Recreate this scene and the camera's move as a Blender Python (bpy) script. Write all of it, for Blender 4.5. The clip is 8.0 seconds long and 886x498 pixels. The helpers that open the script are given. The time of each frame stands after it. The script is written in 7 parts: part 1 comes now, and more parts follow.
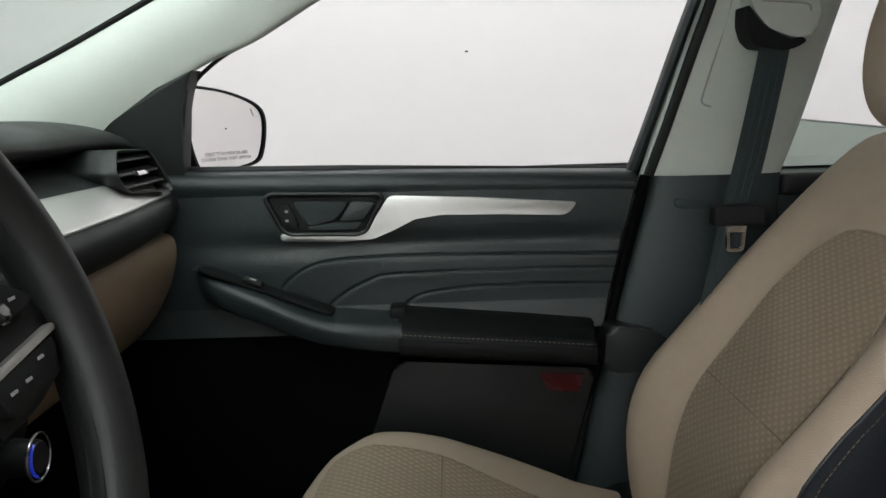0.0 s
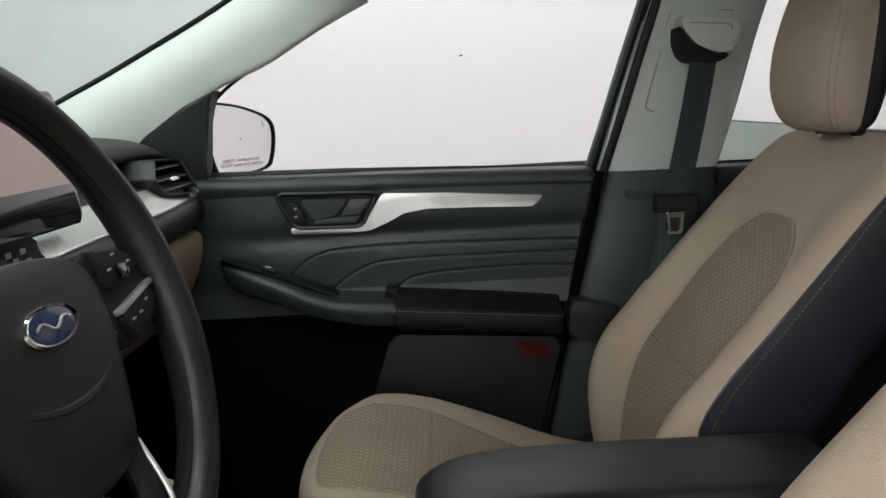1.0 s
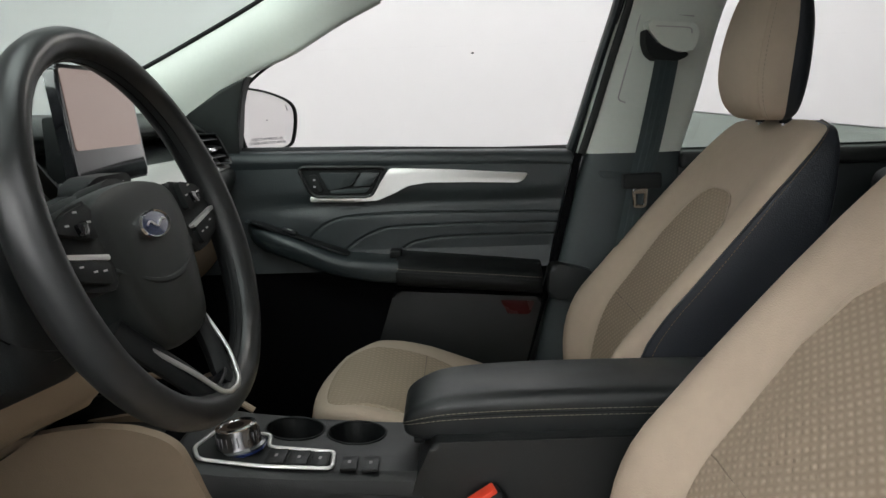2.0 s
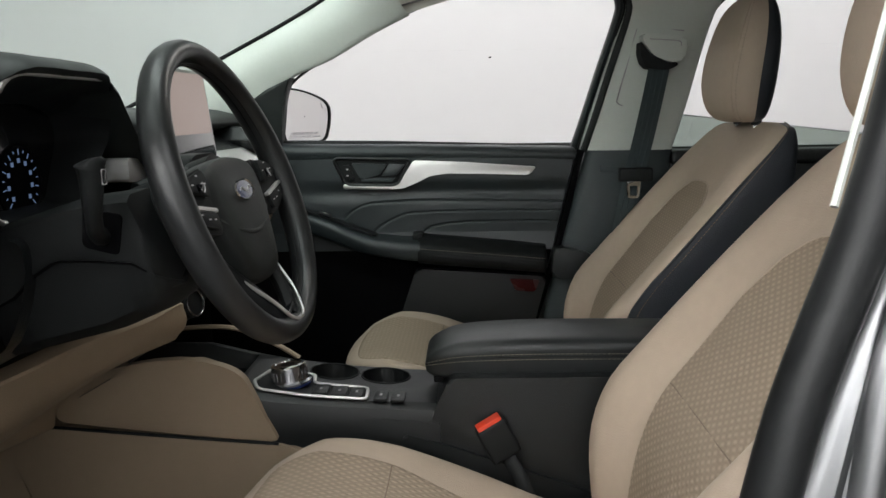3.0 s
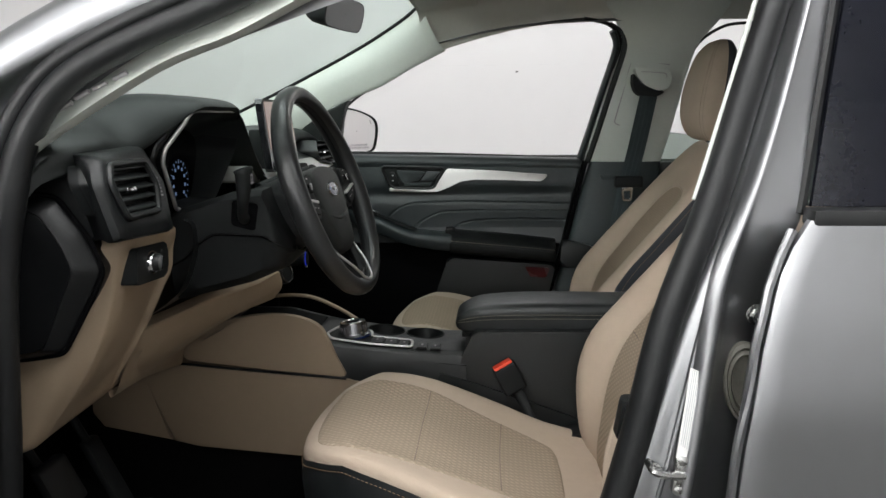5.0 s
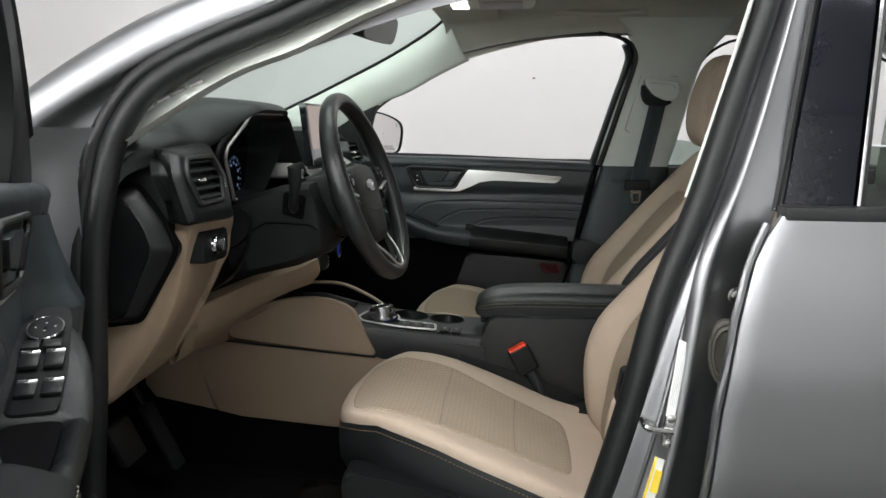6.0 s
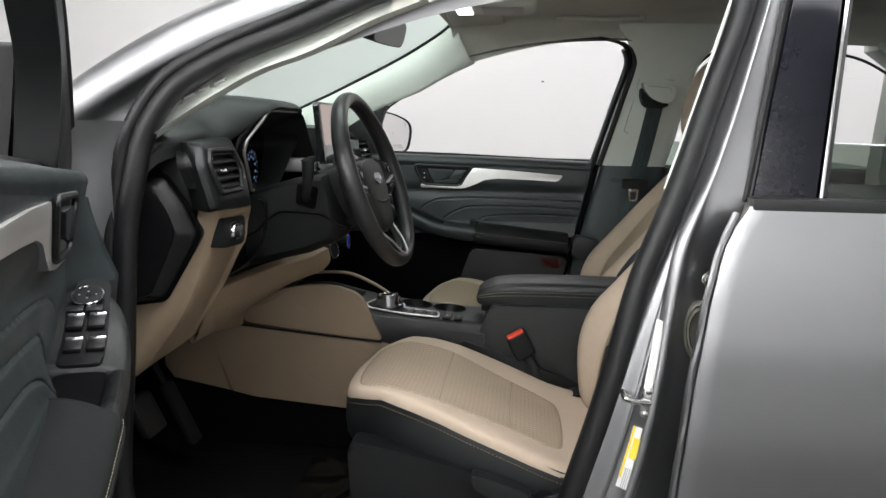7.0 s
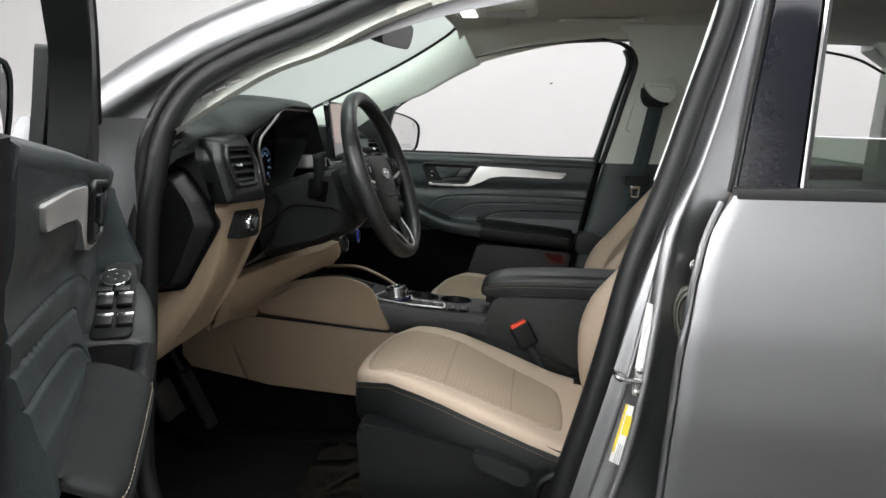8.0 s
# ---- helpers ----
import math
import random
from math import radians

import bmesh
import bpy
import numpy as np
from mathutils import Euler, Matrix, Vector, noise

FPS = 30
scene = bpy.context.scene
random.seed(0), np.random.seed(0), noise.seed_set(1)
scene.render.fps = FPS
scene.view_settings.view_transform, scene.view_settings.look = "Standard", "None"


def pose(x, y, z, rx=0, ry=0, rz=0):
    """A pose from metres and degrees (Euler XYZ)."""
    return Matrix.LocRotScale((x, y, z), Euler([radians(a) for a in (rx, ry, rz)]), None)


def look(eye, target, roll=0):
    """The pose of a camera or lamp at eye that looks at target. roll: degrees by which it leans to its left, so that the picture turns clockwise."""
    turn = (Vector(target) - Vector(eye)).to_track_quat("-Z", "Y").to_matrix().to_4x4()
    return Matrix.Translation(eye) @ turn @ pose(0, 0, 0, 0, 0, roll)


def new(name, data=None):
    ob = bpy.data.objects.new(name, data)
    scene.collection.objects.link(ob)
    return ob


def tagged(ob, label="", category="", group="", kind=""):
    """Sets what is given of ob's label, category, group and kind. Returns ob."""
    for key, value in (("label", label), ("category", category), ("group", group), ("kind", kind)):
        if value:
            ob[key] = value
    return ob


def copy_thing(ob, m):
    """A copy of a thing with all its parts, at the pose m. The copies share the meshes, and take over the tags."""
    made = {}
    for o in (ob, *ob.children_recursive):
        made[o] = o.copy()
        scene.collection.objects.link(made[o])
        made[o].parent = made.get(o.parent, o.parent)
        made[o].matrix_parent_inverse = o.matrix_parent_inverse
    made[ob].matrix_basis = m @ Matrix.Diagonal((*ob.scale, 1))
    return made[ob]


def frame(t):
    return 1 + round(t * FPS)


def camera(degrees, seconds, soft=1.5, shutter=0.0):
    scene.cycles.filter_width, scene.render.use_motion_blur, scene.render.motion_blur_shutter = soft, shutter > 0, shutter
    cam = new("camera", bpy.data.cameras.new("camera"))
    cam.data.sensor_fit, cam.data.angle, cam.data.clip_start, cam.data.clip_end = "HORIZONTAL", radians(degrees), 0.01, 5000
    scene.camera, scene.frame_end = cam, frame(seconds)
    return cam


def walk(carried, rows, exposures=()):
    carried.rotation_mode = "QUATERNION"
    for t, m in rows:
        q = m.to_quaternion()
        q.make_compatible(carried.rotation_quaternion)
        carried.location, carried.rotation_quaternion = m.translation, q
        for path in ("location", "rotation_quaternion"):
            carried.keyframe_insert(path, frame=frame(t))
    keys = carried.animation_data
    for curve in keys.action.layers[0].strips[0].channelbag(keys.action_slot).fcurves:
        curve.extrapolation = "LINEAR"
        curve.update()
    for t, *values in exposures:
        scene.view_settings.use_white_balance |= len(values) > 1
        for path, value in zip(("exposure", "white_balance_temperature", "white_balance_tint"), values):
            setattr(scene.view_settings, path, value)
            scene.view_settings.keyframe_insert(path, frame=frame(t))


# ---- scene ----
cam = camera(57.1, 8.0)
PATH = [
    (0, (0.049, -0.603, 1.213), (0.06, 1.368, 0.876), -1.7),
    (0.5, (0.056, -0.71, 1.224), (0.063, 1.262, 0.89), -3.3),
    (1, (0.08, -0.83, 1.229), (0.081, 1.141, 0.892), -3.0),
    (1.5, (0.103, -0.964, 1.216), (0.095, 1.007, 0.877), -2.2),
    (2.8, (0.112, -1.263, 1.2), (0.048, 0.707, 0.857), -1.3),
    (3, (0.107, -1.319, 1.199), (0.043, 0.652, 0.865), -0.9),
    (3.5, (0.109, -1.418, 1.209), (0.024, 0.553, 0.882), -0.8),
    (4, (0.119, -1.53, 1.217), (0.015, 0.44, 0.892), -0.9),
    (4.5, (0.131, -1.651, 1.222), (0.009, 0.319, 0.902), -0.9),
    (5.8, (0.106, -1.904, 1.238), (-0.05, 0.065, 0.927), 0.3),
    (6, (0.113, -1.939, 1.233), (-0.051, 0.03, 0.924), 0.5),
    (6.5, (0.13, -2.009, 1.223), (-0.049, -0.041, 0.914), 0.7),
    (7, (0.141, -2.054, 1.223), (-0.049, -0.086, 0.921), 1.0),
    (7.5, (0.155, -2.093, 1.217), (-0.047, -0.126, 0.919), 0.9),
    (8, (0.164, -2.135, 1.211), (-0.054, -0.169, 0.916), 0.8),
]
walk(cam, [(t, look(eye, target, roll)) for t, eye, target, roll in PATH], [(0, 0.05), (1.6, 0.05), (3.0, 0.0), (5.9, 0.0), (6.6, 0.14), (8, 0.16)])

# ---- light: a white photo studio with soft panels added out of view in its ceiling ----
world = bpy.data.worlds.new("studio_air")
world.use_nodes = True
world.node_tree.nodes["Background"].inputs[0].default_value = (0.9, 0.95, 1.0, 1)
world.node_tree.nodes["Background"].inputs[1].default_value = 0.05
scene.world = world


def added_soft_panel(x, y, sx, sy, watts, z=3.55, tip=0.0):
    lamp = bpy.data.lights.new("added_lamp", "AREA")
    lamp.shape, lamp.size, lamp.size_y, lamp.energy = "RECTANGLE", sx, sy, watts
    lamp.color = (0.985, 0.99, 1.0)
    ob = new("added_lamp", lamp)
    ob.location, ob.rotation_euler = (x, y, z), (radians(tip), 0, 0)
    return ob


# No source is known: panels added and placed to suit the cabin's brightness.
added_soft_panel(0.3, 4.1, 7.4, 0.9, 73)
added_soft_panel(1.5, 0.2, 5.2, 0.9, 100)
added_soft_panel(0.3, -1.9, 4.2, 1.5, 130)
added_soft_panel(-2.3, -3.6, 4.8, 0.6, 530, 3.35, -60)   # added lamp that washes the unseen wall behind the camera
for side in (-0.035, 0.035):   # the two lit reading lamps in the roof
    lamp = bpy.data.lights.new("reading_light", "AREA")
    lamp.shape, lamp.size, lamp.size_y, lamp.energy, lamp.color = "RECTANGLE", 0.036, 0.040, 0.25, (1.0, 0.97, 0.93)
    new("reading_light", lamp).location = (-0.015, side, 1.4945)


# ---- materials ----
def material(name, base, rough=0.5, metal=0.0, grain=0.0, scale=900.0, tone=0.12, spots=9.0, coat=0.0, spec=0.5, rvar=0.08, kind="noise"):
    """A surface with fine relief (grain), two scales of tone and an uneven gloss."""
    m = bpy.data.materials.new(name)
    m.use_nodes = True
    nt = m.node_tree
    b = nt.nodes["Principled BSDF"]
    b.inputs["Metallic"].default_value = metal
    b.inputs["Specular IOR Level"].default_value = spec
    b.inputs["Coat Weight"].default_value = coat
    b.inputs["Coat Roughness"].default_value = 0.05
    tc = nt.nodes.new("ShaderNodeTexCoord")

    def tex(s, d):
        n = nt.nodes.new("ShaderNodeTexNoise")
        n.inputs["Scale"].default_value, n.inputs["Detail"].default_value = s, d
        nt.links.new(tc.outputs["Object"], n.inputs["Vector"])
        return n.outputs["Fac"]

    big, fine = tex(spots, 4), tex(spots * 14, 3)
    add = nt.nodes.new("ShaderNodeMath")
    add.operation = "MULTIPLY_ADD"
    nt.links.new(fine, add.inputs[0])
    add.inputs[1].default_value = 0.5
    nt.links.new(big, add.inputs[2])
    ramp = nt.nodes.new("ShaderNodeMapRange")
    ramp.inputs["From Min"].default_value, ramp.inputs["From Max"].default_value = 0.45, 1.05
    ramp.inputs["To Min"].default_value, ramp.inputs["To Max"].default_value = 1 - tone, 1 + tone
    nt.links.new(add.outputs[0], ramp.inputs["Value"])
    mul = nt.nodes.new("ShaderNodeVectorMath")
    mul.operation = "SCALE"
    mul.inputs[0].default_value = base
    nt.links.new(ramp.outputs[0], mul.inputs["Scale"])
    nt.links.new(mul.outputs[0], b.inputs["Base Color"])
    rr = nt.nodes.new("ShaderNodeMapRange")
    rr.inputs["From Min"].default_value, rr.inputs["From Max"].default_value = 0.3, 0.7
    rr.inputs["To Min"].default_value, rr.inputs["To Max"].default_value = max(0.02, rough - rvar), min(1, rough + rvar)
    nt.links.new(big, rr.inputs["Value"])
    nt.links.new(rr.outputs[0], b.inputs["Roughness"])
    if grain:
        if kind == "leather":
            v = nt.nodes.new("ShaderNodeTexVoronoi")
            v.feature = "F1"
            v.inputs["Scale"].default_value = scale
            nt.links.new(tc.outputs["Object"], v.inputs["Vector"])
            h = v.outputs["Distance"]
        else:
            h = tex(scale, 2)
        bump = nt.nodes.new("ShaderNodeBump")
        bump.inputs["Strength"].default_value, bump.inputs["Distance"].default_value = grain, 0.001
        nt.links.new(h, bump.inputs["Height"])
        nt.links.new(bump.outputs[0], b.inputs["Normal"])
    return m


def woven(name, base, dark, cell=0.0125):
    """A seat cloth with a raised lozenge weave."""
    m = material(name, base, 0.9, tone=0.1, spec=0.06)
    nt = m.node_tree
    b = nt.nodes["Principled BSDF"]
    tc = nt.nodes.new("ShaderNodeTexCoord")
    mp = nt.nodes.new("ShaderNodeMapping")
    mp.inputs["Rotation"].default_value = (0, 0, radians(0))
    nt.links.new(tc.outputs["UV"], mp.inputs["Vector"])
    waves = []
    for a in (55, -55):
        w = nt.nodes.new("ShaderNodeTexWave")
        w.wave_type, w.bands_direction, w.wave_profile = "BANDS", "X", "SIN"
        w.inputs["Scale"].default_value = 0.314 / cell
        r = nt.nodes.new("ShaderNodeMapping")
        r.inputs["Rotation"].default_value = (0, 0, radians(a))
        nt.links.new(mp.outputs[0], r.inputs["Vector"])
        nt.links.new(r.outputs[0], w.inputs["Vector"])
        waves.append(w.outputs["Fac"])
    mx = nt.nodes.new("ShaderNodeMath")
    mx.operation = "MULTIPLY"
    nt.links.new(waves[0], mx.inputs[0])
    nt.links.new(waves[1], mx.inputs[1])
    mix = nt.nodes.new("ShaderNodeMix")
    mix.data_type = "RGBA"
    old = b.inputs["Base Color"].links[0].from_socket
    nt.links.new(mx.outputs[0], mix.inputs["Factor"])
    mix.inputs["A"].default_value = (*dark, 1)
    nt.links.new(old, mix.inputs["B"])
    nt.links.new(mix.outputs["Result"], b.inputs["Base Color"])
    bump = nt.nodes.new("ShaderNodeBump")
    bump.inputs["Strength"].default_value, bump.inputs["Distance"].default_value = 0.5, 0.0020
    nt.links.new(mx.outputs[0], bump.inputs["Height"])
    nt.links.new(bump.outputs[0], b.inputs["Normal"])
    return m


def glass(name, tint, gloss=0.04):
    m = bpy.data.materials.new(name)
    m.use_nodes = True
    nt = m.node_tree
    nt.nodes.remove(nt.nodes["Principled BSDF"])
    tr, gl, mx = nt.nodes.new("ShaderNodeBsdfTransparent"), nt.nodes.new("ShaderNodeBsdfGlossy"), nt.nodes.new("ShaderNodeMixShader")
    tr.inputs[0].default_value = (*tint, 1)
    gl.inputs["Roughness"].default_value = 0.02
    mx.inputs[0].default_value = gloss
    nt.links.new(tr.outputs[0], mx.inputs[1])
    nt.links.new(gl.outputs[0], mx.inputs[2])
    nt.links.new(mx.outputs[0], nt.nodes["Material Output"].inputs["Surface"])
    return m


def glow(name, colour, strength):
    m = bpy.data.materials.new(name)
    m.use_nodes = True
    b = m.node_tree.nodes["Principled BSDF"]
    b.inputs["Base Color"].default_value = (0.02, 0.02, 0.02, 1)
    b.inputs["Roughness"].default_value = 0.25
    b.inputs["Emission Color"].default_value = (*colour, 1)
    b.inputs["Emission Strength"].default_value = strength
    return m


PLASTIC = material("dark_moulded_plastic", (0.0082, 0.0094, 0.0099), 0.38, spec=0.42, grain=0.25, scale=700, kind="leather")
SOFT = material("dark_soft_touch_skin", (0.0135, 0.0160, 0.0155), 0.52, spec=0.42, grain=0.14, scale=900, kind="leather")
DOORSKIN = material("charcoal_door_skin", (0.0195, 0.0262, 0.0285), 0.42, spec=0.5, grain=0.22, scale=520, kind="leather")
PILLARSKIN = material("charcoal_pillar_plastic", (0.034, 0.044, 0.046), 0.48, spec=0.4, grain=0.2, scale=700, kind="leather")
MATT = material("matt_black_plastic", (0.0078, 0.0090, 0.0094), 0.6, spec=0.25, grain=0.2, scale=700)
GLOSSY = material("gloss_black_panel", (0.008, 0.008, 0.010), 0.08, rvar=0.02, coat=0.6)
BEIGE = material("beige_seat_leather", (0.448, 0.364, 0.286), 0.66, spec=0.14, grain=0.3, scale=520, kind="leather", tone=0.06, spots=5)
BEIGEPLASTIC = material("beige_moulded_plastic", (0.315, 0.238, 0.164), 0.55, grain=0.3, scale=600, kind="leather", tone=0.05, spots=4)
CLOTH = woven("beige_woven_cloth", (0.392, 0.317, 0.243), (0.306, 0.247, 0.185), 0.0100)
INK = material("dark_seat_leather", (0.0195, 0.0225, 0.0285), 0.5, grain=0.35, scale=480, kind="leather")
PADDED = material("black_padded_leather", (0.0145, 0.0168, 0.0175), 0.42, spec=0.4, grain=0.15, scale=1100, kind="leather")
ARMHIDE = material("black_armrest_vinyl", (0.0078, 0.0086, 0.0090), 0.52, spec=0.2, grain=0.15, scale=1100, kind="leather")
SILVER = material("satin_silver_trim", (0.72, 0.712, 0.70), 0.42, metal=0.92, tone=0.04, grain=0.05, scale=1500)
SMOKED = material("smoked_chrome", (0.24, 0.24, 0.25), 0.27, metal=1.0, rvar=0.04, tone=0.05)
# Near-black for linings, and for places whose shade is put into colour.
VOID = material("dull_black_lining_and_shade", (0.0035, 0.0035, 0.004), 0.85, spec=0.04)
CHROME = material("chrome", (0.75, 0.75, 0.76), 0.12, metal=1.0, rvar=0.04, tone=0.03)
STEEL = material("zinc_plated_steel", (0.45, 0.45, 0.44), 0.3, metal=1.0, tone=0.15, spots=40)
RUBBER = material("black_rubber_seal", (0.010, 0.0105, 0.011), 0.42, spec=0.3, grain=0.1, scale=1500)
PAINT = material("silver_metallic_paint", (0.268, 0.271, 0.280), 0.36, metal=0.92, coat=0.45, tone=0.02, spots=3, rvar=0.03, grain=0.03, scale=3000)
PAINT.node_tree.nodes["Principled BSDF"].inputs["Coat Roughness"].default_value = 0.28
LINER = material("pale_grey_headliner_cloth", (0.60, 0.595, 0.545), 0.9, grain=0.5, scale=1800, tone=0.05, spec=0.2)
PILLAR = material("pale_grey_pillar_plastic", (0.62, 0.65, 0.605), 0.6, grain=0.3, scale=900, tone=0.04)
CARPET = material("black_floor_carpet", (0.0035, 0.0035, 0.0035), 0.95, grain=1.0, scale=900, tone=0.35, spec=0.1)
WEB = material("black_belt_webbing", (0.036, 0.053, 0.058), 0.55, grain=0.5, scale=1400)
THREAD = material("cream_stitching_thread", (0.27, 0.24, 0.185), 0.7, tone=0.1)
TAN_THREAD = material("tan_stitching_thread", (0.24, 0.155, 0.085), 0.7, tone=0.1)
RED = material("red_button_plastic", (0.75, 0.06, 0.025), 0.4, tone=0.04)
DEEPRED = material("dark_red_reflector", (0.055, 0.005, 0.006), 0.25, tone=0.1)
WHITEMARK = material("white_printed_mark", (0.6, 0.6, 0.58), 0.5)
# Grey for marks, and for slots whose shade is put into colour.
GREYMARK = material("grey_mark_and_slot_shade", (0.40, 0.38, 0.39), 0.5)
ETCH = material("pale_etched_mark", (0.58, 0.56, 0.57), 0.5)
FAINT = material("faint_grey_joint", (0.772, 0.762, 0.757), 0.8)
PAPER = material("white_paper_label", (0.72, 0.72, 0.70), 0.5, tone=0.05)
PRINT = material("grey_label_print", (0.42, 0.43, 0.45), 0.6)
YELLOW = material("yellow_label_print", (0.78, 0.58, 0.05), 0.5)
BLUE = material("dark_blue_enamel", (0.012, 0.025, 0.10), 0.2, coat=0.5)
GREYWALL = material("pale_wall_paint", (0.82, 0.82, 0.81), 0.8, tone=0.03, spots=0.6)
WALLPAINT = material("white_wall_paint", (0.80, 0.79, 0.785), 0.75, grain=0.15, scale=60, tone=0.012, spots=0.6)
CEILPAINT = material("white_ceiling_paint", (0.75, 0.75, 0.74), 0.85, tone=0.02, spots=0.8)
CONCRETE = material("dark_grey_sealed_floor", (0.046, 0.045, 0.041), 0.5, tone=0.2, spots=1.2, grain=0.2, scale=90)
WINDSHIELD = glass("green_tinted_windshield", (0.725, 0.81, 0.775))
PRIVACY = glass("grey_green_tinted_glass", (0.40, 0.46, 0.42))
SATINBLACK = material("satin_black_switch_plate", (0.007, 0.0075, 0.008), 0.36, spec=0.25)
DIMMED = material("dimmed_mirror_silvering", (0.12, 0.122, 0.12), 0.03, metal=1.0, tone=0.0, rvar=0.0)
MIRROR = material("mirror_silvering", (0.82, 0.80, 0.80), 0.02, metal=1.0, tone=0.0, rvar=0.0)
SCREEN = glow("lit_screen_face", (0.40, 0.29, 0.25), 0.55)
GAUGE = glow("pale_blue_gauge_light", (0.40, 0.60, 1.0), 0.2)
RING = glow("blue_dial_light", (0.02, 0.06, 1.0), 0.22)
LAMPGLOW = glow("white_lamp_lens", (1.0, 0.97, 0.92), 3.0)


# ---- building helpers ----
def curve_through(pts, n, closed=False):
    """Catmull-Rom points through pts, n steps a span."""
    p = np.array(pts, float)
    k = len(p)
    out = []
    for i in range(k if closed else k - 1):
        a, b, c, d = [p[(i + j) % k] if closed else p[min(max(i + j, 0), k - 1)] for j in (-1, 0, 1, 2)]
        for s in range(n):
            t = s / n
            out.append(0.5 * (2 * b + (c - a) * t + (2 * a - 5 * b + 4 * c - d) * t * t + (3 * b - a - 3 * c + d) * t ** 3))
    if not closed:
        out.append(p[-1])
    return np.array(out)


def rounded(poly, r, n=4):
    """A polygon with its corners rounded off."""
    p = [np.array(q, float) for q in poly]
    out = []
    for i, q in enumerate(p):
        a, b = p[i - 1], p[(i + 1) % len(p)]
        da, db = a - q, b - q
        la, lb = np.linalg.norm(da), np.linalg.norm(db)
        c = min(r, la * 0.45, lb * 0.45)
        s, e = q + da / la * c, q + db / lb * c
        for k in range(n + 1):
            t = k / n
            out.append((1 - t) ** 2 * s + 2 * t * (1 - t) * q + t * t * e)
    return np.array(out)


def grid(P, close_u=False, close_v=False, cap=False, bm=None):
    """A quad mesh over a table of points [row][column]."""
    bm = bm or bmesh.new()
    P = np.asarray(P, float)
    r, c = P.shape[:2]
    vs = [[bm.verts.new(P[i, j]) for j in range(c)] for i in range(r)]
    for i in range(r if close_u else r - 1):
        for j in range(c if close_v else c - 1):
            try:
                bm.faces.new((vs[i][j], vs[i][(j + 1) % c], vs[(i + 1) % r][(j + 1) % c], vs[(i + 1) % r][j]))
            except ValueError:
                pass
    if cap and close_v:
        bm.faces.new(vs[0][::-1])
        bm.faces.new(vs[-1])
    return bm


def dense(P, nu, nv, closed_v=False):
    """The table of points, smoothed to nu, nv steps a span."""
    P = np.asarray(P, float)
    rows = np.array([curve_through(row, nv, closed_v) for row in P])
    return np.array([curve_through(rows[:, j], nu) for j in range(rows.shape[1])]).transpose(1, 0, 2)


def slab(poly, axis, d0, d1, bevel=0.0, seg=2, fn=None):
    """A flat polygon given thickness from d0 (back) to d1 (face) along an axis, its face edge bevelled."""
    bm = bmesh.new()
    def at(p, d):
        return {"x": (d, p[0], p[1]), "y": (p[0], d, p[1]), "z": (p[0], p[1], d)}[axis]
    back = [bm.verts.new(at(p, d0)) for p in poly]
    face = [bm.verts.new(at(p, d1)) for p in poly]
    n = len(poly)
    bm.faces.new(back)
    f = bm.faces.new(face[::-1])
    for i in range(n):
        bm.faces.new((back[i], face[i], face[(i + 1) % n], back[(i + 1) % n]))
    if bevel:
        bmesh.ops.bevel(bm, geom=list(f.edges), offset=bevel, segments=seg, profile=0.6, affect="EDGES", clamp_overlap=True)
    if fn:
        for v in bm.verts:
            v.co = fn(v.co)
    return bm


def box(x0, x1, y0, y1, z0, z1, bevel=0.004, seg=2, fn=None):
    bm = bmesh.new()
    bmesh.ops.create_cube(bm, size=1)
    for v in bm.verts:
        v.co = ((x0 + x1) / 2 + v.co.x * (x1 - x0), (y0 + y1) / 2 + v.co.y * (y1 - y0), (z0 + z1) / 2 + v.co.z * (z1 - z0))
    if bevel:
        bmesh.ops.bevel(bm, geom=list(bm.edges), offset=bevel, segments=seg, profile=0.6, affect="EDGES", clamp_overlap=True)
    if fn:
        for v in bm.verts:
            v.co = fn(v.co)
    return bm


def tube(path, r, closed=False, sides=8, flat=1.0, up=(0, 0, 1), bm=None, smooth=0, taper=None):
    """A round or flattened bar along a path: r across up, r * flat along up."""
    p = curve_through(path, smooth, closed) if smooth else np.array(path, float)
    n = len(p)
    rows = []
    up = np.array(up, float)
    for i in range(n):
        d = p[(i + 1) % n] - p[i - 1] if closed else p[min(i + 1, n - 1)] - p[max(i - 1, 0)]
        d = d / (np.linalg.norm(d) + 1e-12)
        a = np.cross(d, up)
        if np.linalg.norm(a) < 1e-4:
            a = np.cross(d, (0.3, 1, 0.1))
        a /= np.linalg.norm(a)
        b = np.cross(a, d)
        k = r * (taper(i / max(1, n - 1)) if taper else 1)
        rows.append([p[i] + k * (math.cos(q) * a + flat * math.sin(q) * b) for q in np.linspace(0, 2 * math.pi, sides, endpoint=False)])
    return grid(rows, close_u=closed, close_v=True, cap=not closed, bm=bm)


def stitches(path, length=0.004, gap=0.0025, r=0.0006):
    """A row of thread stitches along a path."""
    p = np.array(path, float)
    seg = np.linalg.norm(np.diff(p, axis=0), axis=1)
    s = np.concatenate([[0], np.cumsum(seg)])
    bm, at = bmesh.new(), 0.0
    while at + length < s[-1]:
        e = [np.array([np.interp(q, s, p[:, k]) for k in range(3)]) for q in (at, at + length)]
        tube([e[0], (e[0] + e[1]) / 2, e[1]], r, sides=5, bm=bm, taper=lambda t: 1.0 if 0.2 < t < 0.8 else 0.6)
        at += length + gap
    return bm


